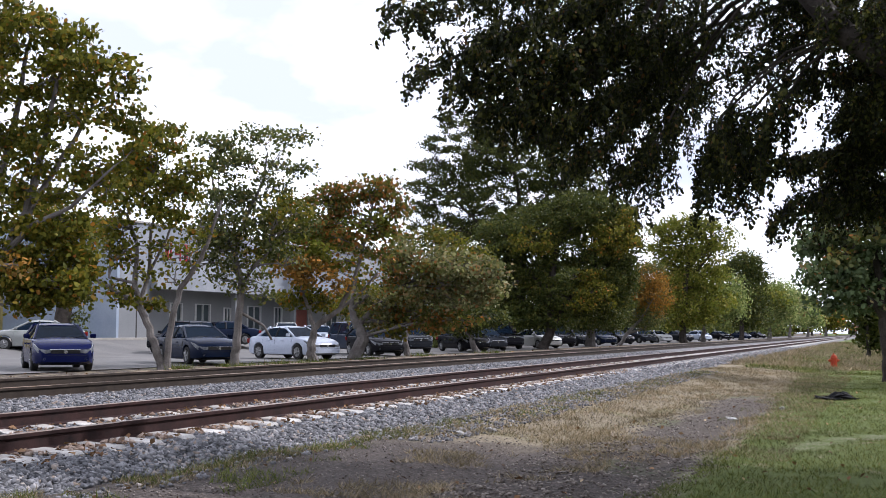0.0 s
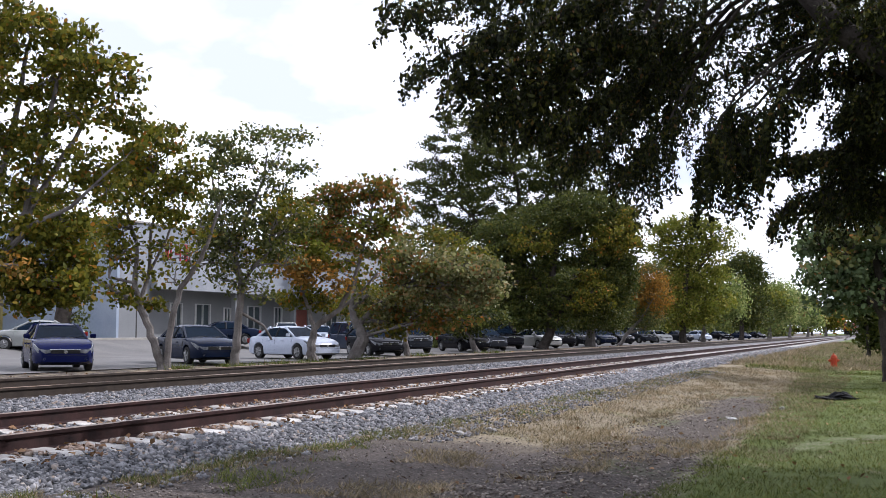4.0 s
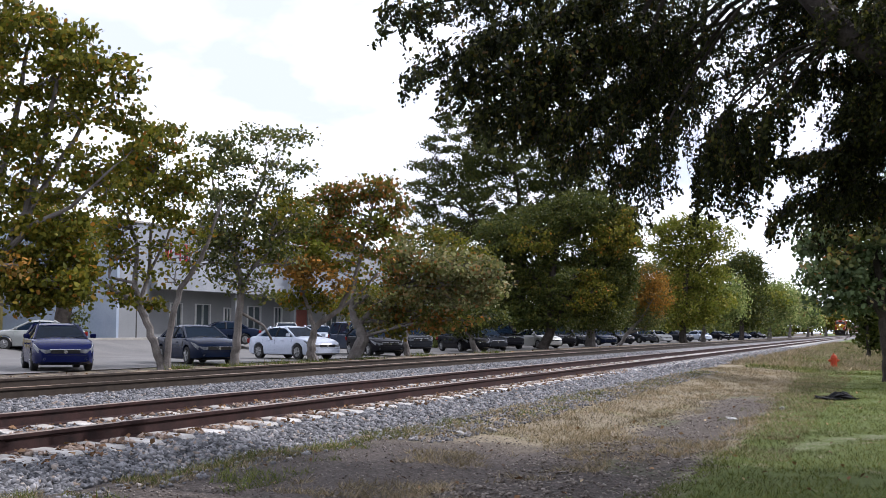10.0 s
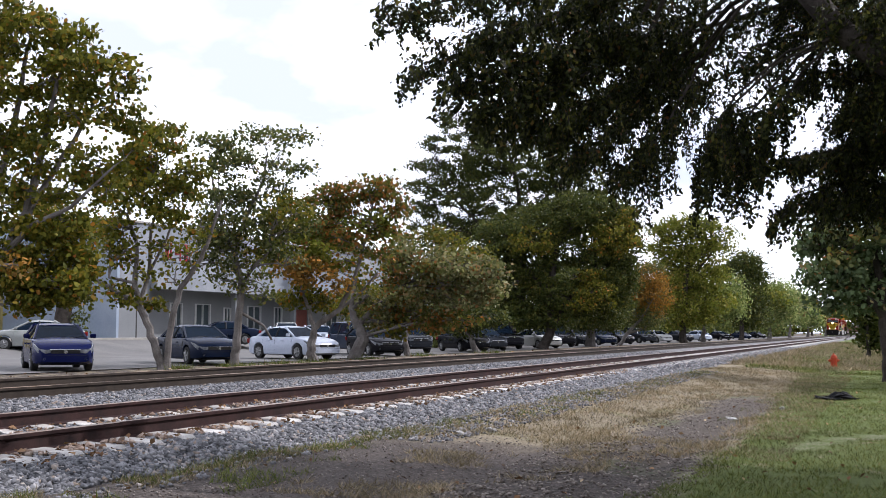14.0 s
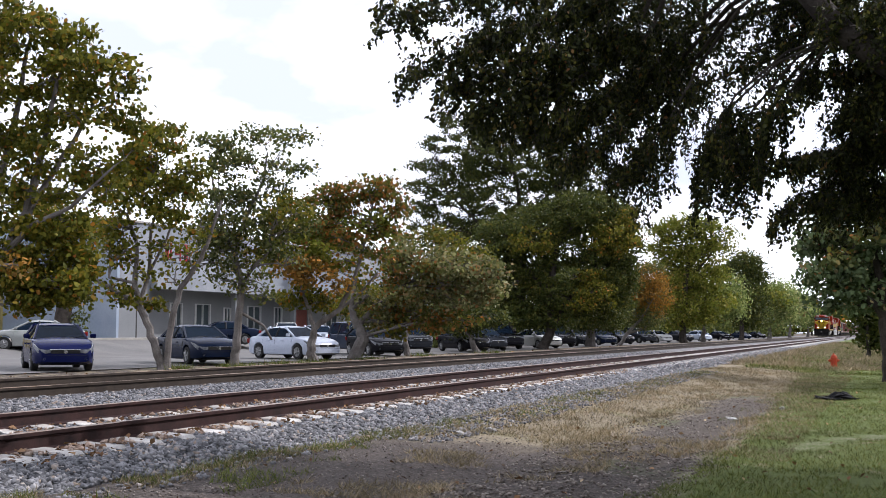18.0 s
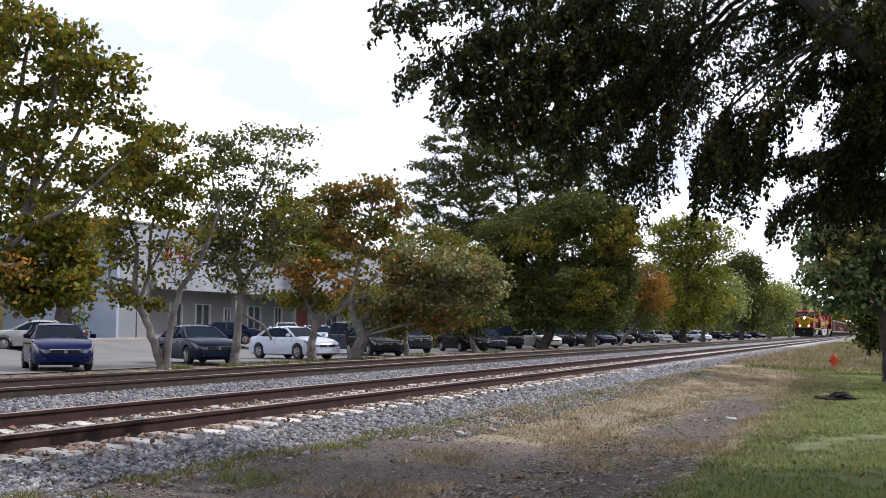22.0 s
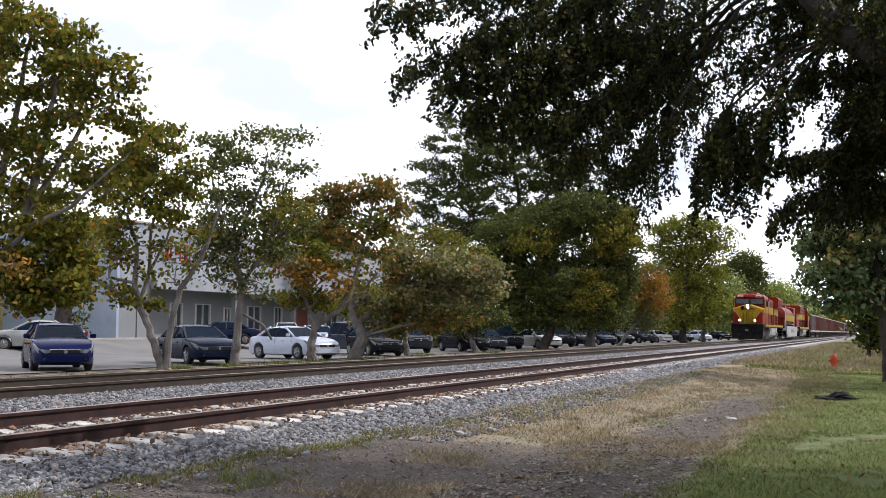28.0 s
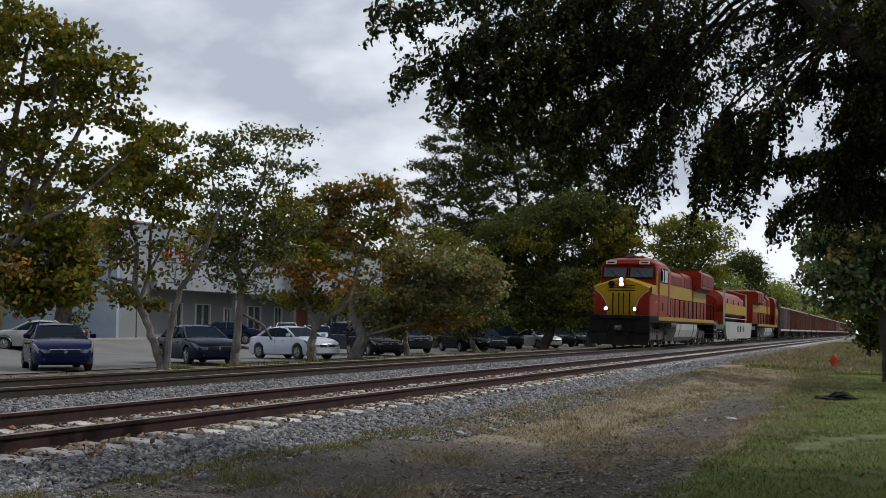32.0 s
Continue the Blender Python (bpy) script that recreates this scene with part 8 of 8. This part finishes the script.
# crumpled black sheet
rng = np.random.default_rng(5)
bm = bmesh.new()
bmesh.ops.create_icosphere(bm, subdivisions=4, radius=1.0)
for v in bm.verts:
    n = noise.noise(v.co * 2.3) * 0.35 + noise.noise(v.co * 6) * 0.2
    c = v.co * (1 + n)
    lump = 0.11 + 0.06 * math.sin(c.x * 4.0 + 0.5) + 0.05 * noise.noise((c.x * 3, 0, 2))
    v.co = Vector((c.x * 0.45, c.y * 0.22, max(0.0, c.z) * lump + (0.03 if c.z > 0 else -0.02)))
o = tagged(part("plastic_bag", bm, M["bag"]), "crumpled black plastic sheet lying on the grass", "rubbish bag")
o.matrix_basis = pose(-0.97, 27.0, ground_z(-0.97, 27.0), 0, 0, 18)


def litter(x, y, z, r, label, seed):
    b_ = bmesh.new()
    bmesh.ops.create_icosphere(b_, subdivisions=2, radius=r)
    for v in b_.verts:
        k = 1 + 0.6 * noise.noise(v.co * (3 / r) + Vector((seed, 0, 0)))
        v.co = Vector((v.co.x * k * 1.4, v.co.y * k, v.co.z * k * 0.4))
    ob = tagged(part("litter", b_, M["paper"]), label, "litter", group="litter")
    ob.matrix_basis = pose(x, y, z, 10 * seed, 7 * seed, 40 * seed)


for k, (x, y) in enumerate(((-2.35, 19.9), (-5.05, 14.2), (-4.95, 15.1), (-1.75, 22.3))):
    litter(x, y, ground_z(x, y) + 0.02, (0.07, 0.06, 0.06, 0.05)[k], "crumpled pale scrap of litter on the ground", k + 1)

# ---- grass, stones and fallen leaves ----
M["blade_dry"] = leaf_mat("dry_straw_blades", [(0.0, (0.104, 0.084, 0.0448)), (0.35, (0.206, 0.168, 0.104)), (0.7, (0.314, 0.256, 0.178)), (1.0, (0.437, 0.362, 0.288))], 0.2, 0.8)
M["blade_green"] = leaf_mat("green_grass_blades", [(0.0, (0.0543, 0.0765, 0.0167)), (0.5, (0.109, 0.14, 0.0332)), (0.85, (0.173, 0.19, 0.054)), (1.0, (0.281, 0.239, 0.116))], 0.25, 0.7)
M["fallen"] = leaf_mat("brown_fallen_leaves", [(0.0, (0.11, 0.06, 0.035)), (0.5, (0.22, 0.125, 0.07)), (0.8, (0.34, 0.22, 0.13)), (1.0, (0.5, 0.42, 0.3))], 0.1, 0.8)


def stone_mat(name, stops):
    m, nt, b = nodes_of(name)
    geo = nt.nodes.new("ShaderNodeNewGeometry")
    r = ramp_node(nt, stops)
    nt.links.new(geo.outputs["Random Per Island"], r.inputs[0])
    co = nt.nodes.new("ShaderNodeTexCoord").outputs["Object"]
    n = noise_node(nt, co, 60.0, 3)
    g = ramp_node(nt, [(0.3, (0.75, 0.75, 0.75)), (0.7, (1.15, 1.15, 1.15))])
    nt.links.new(n.outputs["Fac"], g.inputs[0])
    nt.links.new(mixc(nt, 1.0, r.outputs[0], g.outputs[0], "MULTIPLY"), b.inputs["Base Color"])
    b.inputs["Roughness"].default_value = 0.9
    return m


M["stones"] = stone_mat("crushed_grey_stone", [(0.0, (0.05, 0.051, 0.055)), (0.5, (0.13, 0.13, 0.137)), (0.9, (0.26, 0.26, 0.268)), (0.97, (0.26, 0.2, 0.15)), (1.0, (0.38, 0.37, 0.36))])
M["rust_stones"] = stone_mat("rust_stained_stone", [(0.0, (0.13, 0.085, 0.06)), (0.5, (0.24, 0.165, 0.12)), (1.0, (0.38, 0.31, 0.25))])
M["clods"] = stone_mat("earth_clods", [(0.0, (0.07, 0.055, 0.045)), (0.5, (0.14, 0.115, 0.095)), (1.0, (0.26, 0.23, 0.2))])
TIE0, TIE_STEP = 8.14, 0.606


def stones(name, label, centres, size, mat, seed, flat=0.75):
    """Irregular eight-faced stones."""
    r = np.random.default_rng(seed)
    n = len(centres)
    axes = np.array([[1, 0, 0], [-1, 0, 0], [0, 1, 0], [0, -1, 0], [0, 0, 1], [0, 0, -1]], float)
    a = r.normal(size=(n, 3, 3))
    q = np.linalg.qr(a)[0]
    s = size * r.uniform(0.55, 1.35, (n, 1, 1)) * r.uniform(0.6, 1.25, (n, 6, 1))
    v = np.einsum("kj,nji->nki", axes, q) * s + r.normal(size=(n, 6, 3)) * size * 0.18
    v[:, :, 2] *= flat
    v += centres[:, None, :]
    ob = soup(name, v, [(0, 2, 4), (2, 1, 4), (1, 3, 4), (3, 0, 4), (2, 0, 5), (1, 2, 5), (3, 1, 5), (0, 3, 5)], mat)
    return tagged(ob, label, "stones", kind="stuff")


def scatter(n, x0, x1, y0, y1, seed, power=1.0):
    """Random places, thinning out with distance."""
    r = np.random.default_rng(seed)
    y = y0 + (y1 - y0) * r.uniform(0, 1, n) ** power
    return np.stack([r.uniform(x0, x1, n), y], axis=1)


def on_ballast(xy, lift, keep_ties=True):
    z = np.array([ballast_z(-x) for x in xy[:, 0]]) + lift
    if keep_ties:
        ph = np.abs(((xy[:, 1] - TIE0 + TIE_STEP / 2) % TIE_STEP) - TIE_STEP / 2)
        over = (ph < 0.15) & (xy[:, 0] < -6.66) & (xy[:, 0] > -9.3)
        r = np.random.default_rng(3).uniform(size=len(xy))
        keep = ~over | (r < 0.06)
        # nothing on the rail heads
        for rx, _z in RAILS:
            keep &= np.abs(xy[:, 0] - rx) > 0.085
        xy, z = xy[keep], z[keep]
    return np.column_stack([xy, z])


def trim(xy):
    """Keeps the foot of the ballast, which narrows towards the near end."""
    return np.array([(x, y) for x, y in xy if x < -6.05 + 0.55 * smooth(10.5, 16, y) + 0.25 * noise.noise((x * 2, y * 0.9, 6))])


stones("ballast_stones", "loose grey crushed stone on the ballast shoulder", on_ballast(trim(scatter(30000, -6.85, -5.5, 5.5, 34, 1, 1.7)), 0.012), 0.036, M["stones"], 1)
stones("ballast_stones", "grey crushed stone between the rails", on_ballast(scatter(15000, -9.2, -6.85, 6.5, 40, 2, 1.7), 0.0), 0.036, M["stones"], 2)
stones("ballast_stones", "grey crushed stone between the two tracks", on_ballast(scatter(23000, -11.3, -8.9, 9, 60, 3, 1.5), 0.006), 0.034, M["stones"], 3)
stones("ballast_stones", "coarse far crushed stone along the tracks", on_ballast(scatter(14000, -7.2, -5.6, 30, 95, 4, 1.4), 0.01), 0.055, M["stones"], 4)
stones("ballast_stones", "crushed stone spilled into the grass edge", np.column_stack([(s := np.array([(x, y) for x, y in scatter(5000, -5.9, -4.9, 6, 40, 6, 1.6) if y > 13 or (x < -5.6 and (int(x * 1e4) % 3 == 0))])), np.array([ground_z(x, y) for x, y in s]) + 0.01]), 0.03, M["stones"], 6)
rs = scatter(1100, -7.12, -6.8, 6.5, 34, 7, 1.4)
stones("rust_stones", "rust-stained stones heaped against the rail", on_ballast(rs, 0.03, True), 0.044, M["rust_stones"], 7)
rs = scatter(1300, -8.6, -7.32, 7, 44, 8, 1.4)
stones("rust_stones", "rust-stained stones between the rails", on_ballast(rs, 0.03, False), 0.035, M["rust_stones"], 8)
cl = scatter(7000, -6.0, -1.6, 7, 30, 9, 1.8)
stones("clods", "small clods and gravel on the bare earth", np.column_stack([cl, np.array([ground_z(x, y) for x, y in cl]) + 0.004]), 0.014, M["clods"], 9)

cl = np.concatenate([scatter(1500, -3.5, -1.9, 8.5, 25, 10, 1.3), scatter(1300, -3.6, -1.75, 8.2, 14.4, 12, 1.2)])
stones("clods", "rough clods of dark soil along the lane's edge", np.column_stack([cl, np.array([ground_z(x, y) for x, y in cl]) + 0.004]), 0.022, M["clods"], 11, 0.6)


def blades(name, label, xy, length, width, mat, seed, lean=0.45):
    r = np.random.default_rng(seed)
    n = len(xy)
    z = np.array([ground_z(x, y) for x, y in xy])
    base = np.column_stack([xy, z - 0.01])
    a = r.uniform(0, 2 * math.pi, n)
    side = np.stack([np.cos(a), np.sin(a), np.zeros(n)], axis=1) * (width * r.uniform(0.6, 1.4, n))[:, None]
    ln = length * r.uniform(0.4, 1.35, n)
    tip = base + np.column_stack([r.normal(size=n) * lean * ln, r.normal(size=n) * lean * ln, ln * r.uniform(0.45, 1.0, n)])
    return tagged(soup(name, np.stack([base - side, base + side, tip], axis=1), [(0, 1, 2)], mat), label, "grass", kind="stuff")


def patchy(xy, scale, lo, seed, lane=True):
    """Keeps places where a noise field is high enough, and off the bare lane."""
    keep = []
    for x, y in xy:
        v = noise.noise((x * scale, y * scale * 0.7, seed)) + 0.5 * noise.noise((x * scale * 3, y * scale * 3, seed))
        b = 0.0
        if lane:
            d = -x
            b = 1.0 * math.exp(-((d - 2.65) / 0.5) ** 2) * (1 - smooth(22, 30, y)) * smooth(14.5, 16, y) + 1.0 * (1 - smooth(12.0, 14.2, y + 1.5 * noise.noise((x, y * 0.4, 2))))
        keep.append(v - b > lo)
    return xy[np.array(keep)]


dry = patchy(scatter(150000, -6.0, -1.0, 7, 60, 20, 1.5), 0.8, -0.35, 1.0)
blades("dry_grass", "dry straw-coloured grass between track and lawn", dry, 0.065, 0.0055, M["blade_dry"], 21, 0.8)
tufts = patchy(scatter(60000, -5.8, -1.8, 9, 45, 28, 1.4), 1.6, 0.10, 12.0)
blades("dry_tufts", "taller straw tufts in the dry grass", tufts, 0.12, 0.006, M["blade_dry"], 29, 0.55)
weeds = patchy(scatter(22000, -6.0, -5.0, 6.5, 40, 22, 1.4), 1.3, 0.16, 4.0, False)
blades("weeds", "green weeds at the ballast edge", weeds, 0.11, 0.005, M["blade_green"], 23, 0.6)
lawn = patchy(scatter(120000, -2.6, 0.9, 8.5, 70, 24, 1.6), 0.9, -0.5, 7.0, False)
lawn = np.array([(x, y) for x, y in lawn if x > -1.8 - 0.045 * max(0, y - 19) + 0.35 * noise.noise((x, y * 0.8, 4)) and not (abs(1.9 * x - y + 16.95 + noise.noise((x * 2, y * 2, 1))) < 0.55 and x > -1.1)])
blades("lawn_grass", "short green lawn with worn spots", lawn, 0.06, 0.005, M["blade_green"], 25, 0.7)
lawn = patchy(scatter(14000, -2.5, -1.5, 9.0, 40, 26, 1.5), 1.1, 0.15, 9.0, False)
blades("lawn_grass", "green tufts fringing the bare lane", lawn, 0.06, 0.004, M["blade_green"], 27, 0.7)


edge_grass = patchy(scatter(14000, -6.4, -5.65, 7.0, 12.5, 50, 1.2), 1.2, -0.15, 14.0, False)
blades("weeds", "dry and green grass along the foot of the ballast", edge_grass[::2], 0.07, 0.005, M["blade_dry"], 51, 0.6)
edge_grass = patchy(scatter(8000, -6.3, -5.7, 7.0, 15.5, 52, 1.2), 1.2, 0.05, 14.0, False)
blades("weeds", "green weeds along the foot of the ballast", edge_grass, 0.08, 0.005, M["blade_green"], 53, 0.6)
edge_grass = patchy(scatter(16000, -4.9, -2.6, 8.8, 13.6, 54, 1.1), 0.9, 0.16, 16.0, False)
blades("dry_tufts", "withered tufts standing in the bare earth", edge_grass, 0.09, 0.005, M["blade_dry"], 55, 0.8)
far_lawn = patchy(scatter(42000, -6.2, 1.5, 50, 170, 44, 1.3), 0.5, -0.35, 5.0, False)
blades("dry_grass", "uneven dry grass far along the track", far_lawn, 0.22, 0.018, M["blade_dry"], 45, 0.8)
far_lawn = patchy(scatter(30000, -5.0, 1.5, 45, 170, 46, 1.3), 0.4, 0.05, 8.0, False)
blades("lawn_grass", "green grass far along the lawn", far_lawn, 0.2, 0.018, M["blade_green"], 47, 0.8)
spots = np.random.default_rng(41)
pts = []
for bx_, by_, sp in ((-21.4, 36.6, 0.5), (-21.2, 42.4, 0.45), (-21.5, 40.0, 0.5), (-21.4, 33.0, 0.3), (-21.8, 48.5, 0.5), (-22.4, 56.9, 0.5), (-21.9, 67.0, 0.8)):
    pts.append(spots.normal(size=(170, 2)) * sp * np.array([0.7, 1.0]) + np.array([bx_, by_]))
blades("weeds", "green weeds round the tree trunks", np.concatenate(pts), 0.26, 0.014, M["blade_green"], 42, 0.5)


def fallen(name, label, pts, size, seed):
    r = np.random.default_rng(seed)
    n = len(pts)
    nrm = r.normal(size=(n, 3)) * 0.45 + np.array([0, 0, 1.0])
    nrm /= np.linalg.norm(nrm, axis=1)[:, None]
    t = np.cross(nrm, r.normal(size=(n, 3)))
    t /= np.linalg.norm(t, axis=1)[:, None]
    b = np.cross(nrm, t)
    s = size * r.uniform(0.5, 1.4, (n, 1))
    q = np.stack([pts - t * s * 0.5, pts + b * s * 0.33 + nrm * s * 0.2, pts + t * s * 0.5 + nrm * s * 0.1, pts - b * s * 0.33 + nrm * s * 0.2], axis=1)
    return tagged(soup(name, q, [(0, 1, 2, 3)], M["fallen"]), label, "fallen leaves", kind="stuff")


p1 = scatter(420, -7.15, -6.5, 6.5, 32, 30, 1.3)
fallen("fallen_leaves", "brown dry leaves caught along the rail", on_ballast(p1, 0.05, False), 0.07, 31)
p2 = scatter(620, -8.7, -7.3, 7, 34, 32, 1.3)
fallen("fallen_leaves", "brown dry leaves lying between the rails", on_ballast(p2, 0.04, False), 0.07, 33)
p3 = scatter(500, -6.2, 0.6, 7.5, 45, 34, 1.4)
fallen("fallen_leaves", "brown leaves scattered over grass and earth", np.column_stack([p3, np.array([ground_z(x, y) for x, y in p3]) + 0.02]), 0.06, 35)
p4 = scatter(700, -22.8, -15.0, 25, 110, 36, 1.2)
fallen("fallen_leaves", "leaves drifted under the tree row", np.column_stack([p4, np.array([ground_z(x, y) for x, y in p4]) + 0.02]), 0.12, 37)

# ---- hedge along the far edge of the parking lot ----
rng = np.random.default_rng(77)
n = 26000
hy = 118 + 500 * rng.uniform(0, 1, n) ** 1.6
hc = np.column_stack([-47.5 + rng.normal(size=n) * 1.0, hy, 0.1 + rng.beta(1.2, 1.6, n) * (3.6 + 0.004 * hy) + 0.5 * np.sin(hy * 0.31)])
nn = rng.normal(size=(n, 3))
nn /= np.linalg.norm(nn, axis=1)[:, None]
tt = np.cross(nn, rng.normal(size=(n, 3)))
tt /= np.linalg.norm(tt, axis=1)[:, None]
bb = np.cross(nn, tt)
ss = (0.16 + 0.0016 * hy)[:, None] * rng.uniform(0.7, 1.4, (n, 1))
tagged(soup("hedge", np.stack([hc - tt * ss, hc + bb * ss * 0.6, hc + tt * ss, hc - bb * ss * 0.6], axis=1), [(0, 1, 2, 3)], M["leaf_dark"]), "dark overgrown hedge beyond the parking lot", "hedge", kind="stuff")

# ---- undergrowth behind the long row of parked cars ----
n = 22000
uy = 76 + 380 * rng.uniform(0, 1, n) ** 1.5
uc = np.column_stack([-32.8 + rng.normal(size=n) * 0.7, uy, -0.3 + rng.beta(1.1, 1.5, n) * (2.9 + 0.5 * np.sin(uy * 0.37) + 0.35 * np.sin(uy * 1.1))])
nn = rng.normal(size=(n, 3))
nn /= np.linalg.norm(nn, axis=1)[:, None]
tt = np.cross(nn, rng.normal(size=(n, 3)))
tt /= np.linalg.norm(tt, axis=1)[:, None]
bb = np.cross(nn, tt)
ss = (0.11 + 0.0014 * uy)[:, None] * rng.uniform(0.7, 1.4, (n, 1))
tagged(soup("undergrowth", np.stack([uc - tt * ss, uc + bb * ss * 0.6, uc + tt * ss, uc - bb * ss * 0.6], axis=1), [(0, 1, 2, 3)], M["leaf_dark"]), "dark undergrowth behind the row of parked cars", "bushes", kind="stuff")

# ---- unseen wood past the lawn's far side, added to darken the cars' reflections ----
n = 24000
wy = rng.uniform(-70, 130, n)
wc = np.column_stack([25 + rng.normal(size=n) * 2.2, wy, -0.5 + rng.beta(1.1, 1.3, n) * (10.5 + 1.5 * np.sin(wy * 0.23) + 1.0 * np.sin(wy * 0.61))])
nn = rng.normal(size=(n, 3))
nn /= np.linalg.norm(nn, axis=1)[:, None]
tt = np.cross(nn, rng.normal(size=(n, 3)))
tt /= np.linalg.norm(tt, axis=1)[:, None]
bb = np.cross(nn, tt)
ss = 0.42 * rng.uniform(0.7, 1.4, (n, 1))
tagged(soup("unseen_wood", np.stack([wc - tt * ss, wc + bb * ss * 0.6, wc + tt * ss, wc - bb * ss * 0.6], axis=1), [(0, 1, 2, 3)], M["leaf_dark"]), "unseen wood added beyond the lawn to block sky light", "wood", kind="stuff")

# ---- sleepers and rail clips ----
def tie_mesh():
    b_ = bmesh.new()
    rings = []
    for x, w, h in ((-1.25, 0.13, -0.035), (-1.21, 0.135, -0.008), (-0.78, 0.135, 0.0), (-0.45, 0.12, -0.03), (0.45, 0.12, -0.03), (0.78, 0.135, 0.0), (1.21, 0.135, -0.008), (1.25, 0.13, -0.035)):
        rings.append([(x, -w - 0.015, -0.2), (x, -w, h - 0.012), (x, -w + 0.015, h), (x, w - 0.015, h), (x, w, h - 0.012), (x, w + 0.015, -0.2)])
    loft(b_, rings)
    me = bpy.data.meshes.new("sleeper")
    b_.to_mesh(me)
    b_.free()
    me.materials.append(M["tie"])
    return me


TIE = tie_mesh()
b_ = bmesh.new()
tube(b_, [(-0.02, -0.05, 0.0), (0.05, -0.05, 0.03), (0.05, 0.05, 0.03), (-0.02, 0.05, 0.0)], 0.011, 5)
CLIP = bpy.data.meshes.new("rail_clip")
b_.to_mesh(CLIP)
b_.free()
CLIP.materials.append(M["clip"])


def lay(track, dz_local, tilt, first, count, clips):
    """Sleepers as parts of a track, each a little out of true."""
    r = random.Random(int(first * 100))
    for i in range(count):
        y = first + TIE_STEP * i
        ob = new("sleeper", TIE)
        ob.parent = track
        ob.matrix_basis = pose(r.uniform(-0.03, 0.03), y + r.uniform(-0.012, 0.012), dz_local + r.uniform(-0.008, 0.006), 0, tilt, r.uniform(-0.6, 0.6))
        if i < clips:
            for sd in (-1, 1):
                for e in (-1, 1):
                    c = new("rail_clip", CLIP)
                    c.parent = track
                    c.matrix_basis = pose(sd * GAUGE / 2 + e * 0.075, y, dz_local + 0.02 - sd * 0.018, 0, 0, 0 if e > 0 else 180)


TILT = math.degrees(CANT / GAUGE)
lay(near_track, 0.2 - 0.150 + CANT / 2, TILT, TIE0 - TIE_STEP * 6, 290, 0)
lay(far_track, 0.06 + FAR_LIFT + CANT / 2 - 0.195, TILT, 9.0, 260, 0)
# the sleepers far down the line, joined
vs, fs = [], []
for k in range(700):
    y = TIE0 + TIE_STEP * (285 + k)
    for (x, z) in ((-NEAR_RAIL - GAUGE / 2, -0.15 + CANT / 2),):
        o_ = len(vs)
        vs += [(x + a, y + b, z + c) for a in (-1.25, 1.25) for b in (-0.13, 0.13) for c in (-0.2, 0.0)]
        fs += [tuple(o_ + i for i in q) for q in ((0, 1, 3, 2), (4, 6, 7, 5), (0, 4, 5, 1), (2, 3, 7, 6), (1, 5, 7, 3))]
tagged(raw("far_sleepers", vs, fs, M["tie"]), "concrete sleepers far down the line", "sleepers", kind="stuff")


# ---- what moves ----
SPEED, NOSE_END = 14.43, 56.65      # metres a second towards the camera; the leading coupler's place at the end


def nose_y(t):
    return NOSE_END - 0.45 + SPEED * (32.0 - t)


def motions():
    for thing, back, turn in TRAIN:
        walk(thing, [(t, pose(TRAIN_X, nose_y(t) + back, TRAIN_Z, 0, math.degrees(CANT / GAUGE) * (1 if turn == 0 else -1), turn)) for t in (0, 4, 8, 12, 16, 20, 24, 28, 32)])
    # turning wheels of the leading engine: backwards roll as it comes towards -Y
    for ws in lead_wheels:
        y0 = ws.matrix_basis.translation.y
        walk(ws, [(k / FPS, pose(0, y0, 0.53, math.degrees(SPEED * k / FPS / 0.53), 0, 0)) for k in range(0, 961)])
    # the wind slowly shifts the overhanging leaves
    for k, (c, reach) in enumerate(swaying):
        ph = k // 2
        walk(c, [(t, pose(-0.0035 * t * reach + 0.012 * math.sin(1.3 * t + ph), 0.01 * math.sin(0.9 * t), 0.008 * math.sin(1.7 * t + 2 * ph))) for t in range(0, 33)])
    # a car drives past behind the parked ones in the first second, and on along the street
    path = [(0.0, 54.5), (0.5, 43.9), (1.0, 33.3), (1.5, 22.7), (2.0, 12.1), (4.0, -28.0), (8.0, -95.0), (14.0, -140.0), (20.0, -150.0), (32.0, -150.0)]
    walk(suv_moving, [(t, pose(-35.3, y, -0.31, 0, 0, -90)) for t, y in path])
    for w in suv_wheels:
        c = w.matrix_basis.translation.copy()
        r = 0.37
        walk(w, [(k / FPS, pose(c.x, c.y, c.z, 0, math.degrees(15.0 * min(k / FPS, 3.0) / r), 0)) for k in range(0, 92)] + [(32.0, pose(c.x, c.y, c.z, 0, math.degrees(15.0 * 3.0 / r), 0))])


motions()
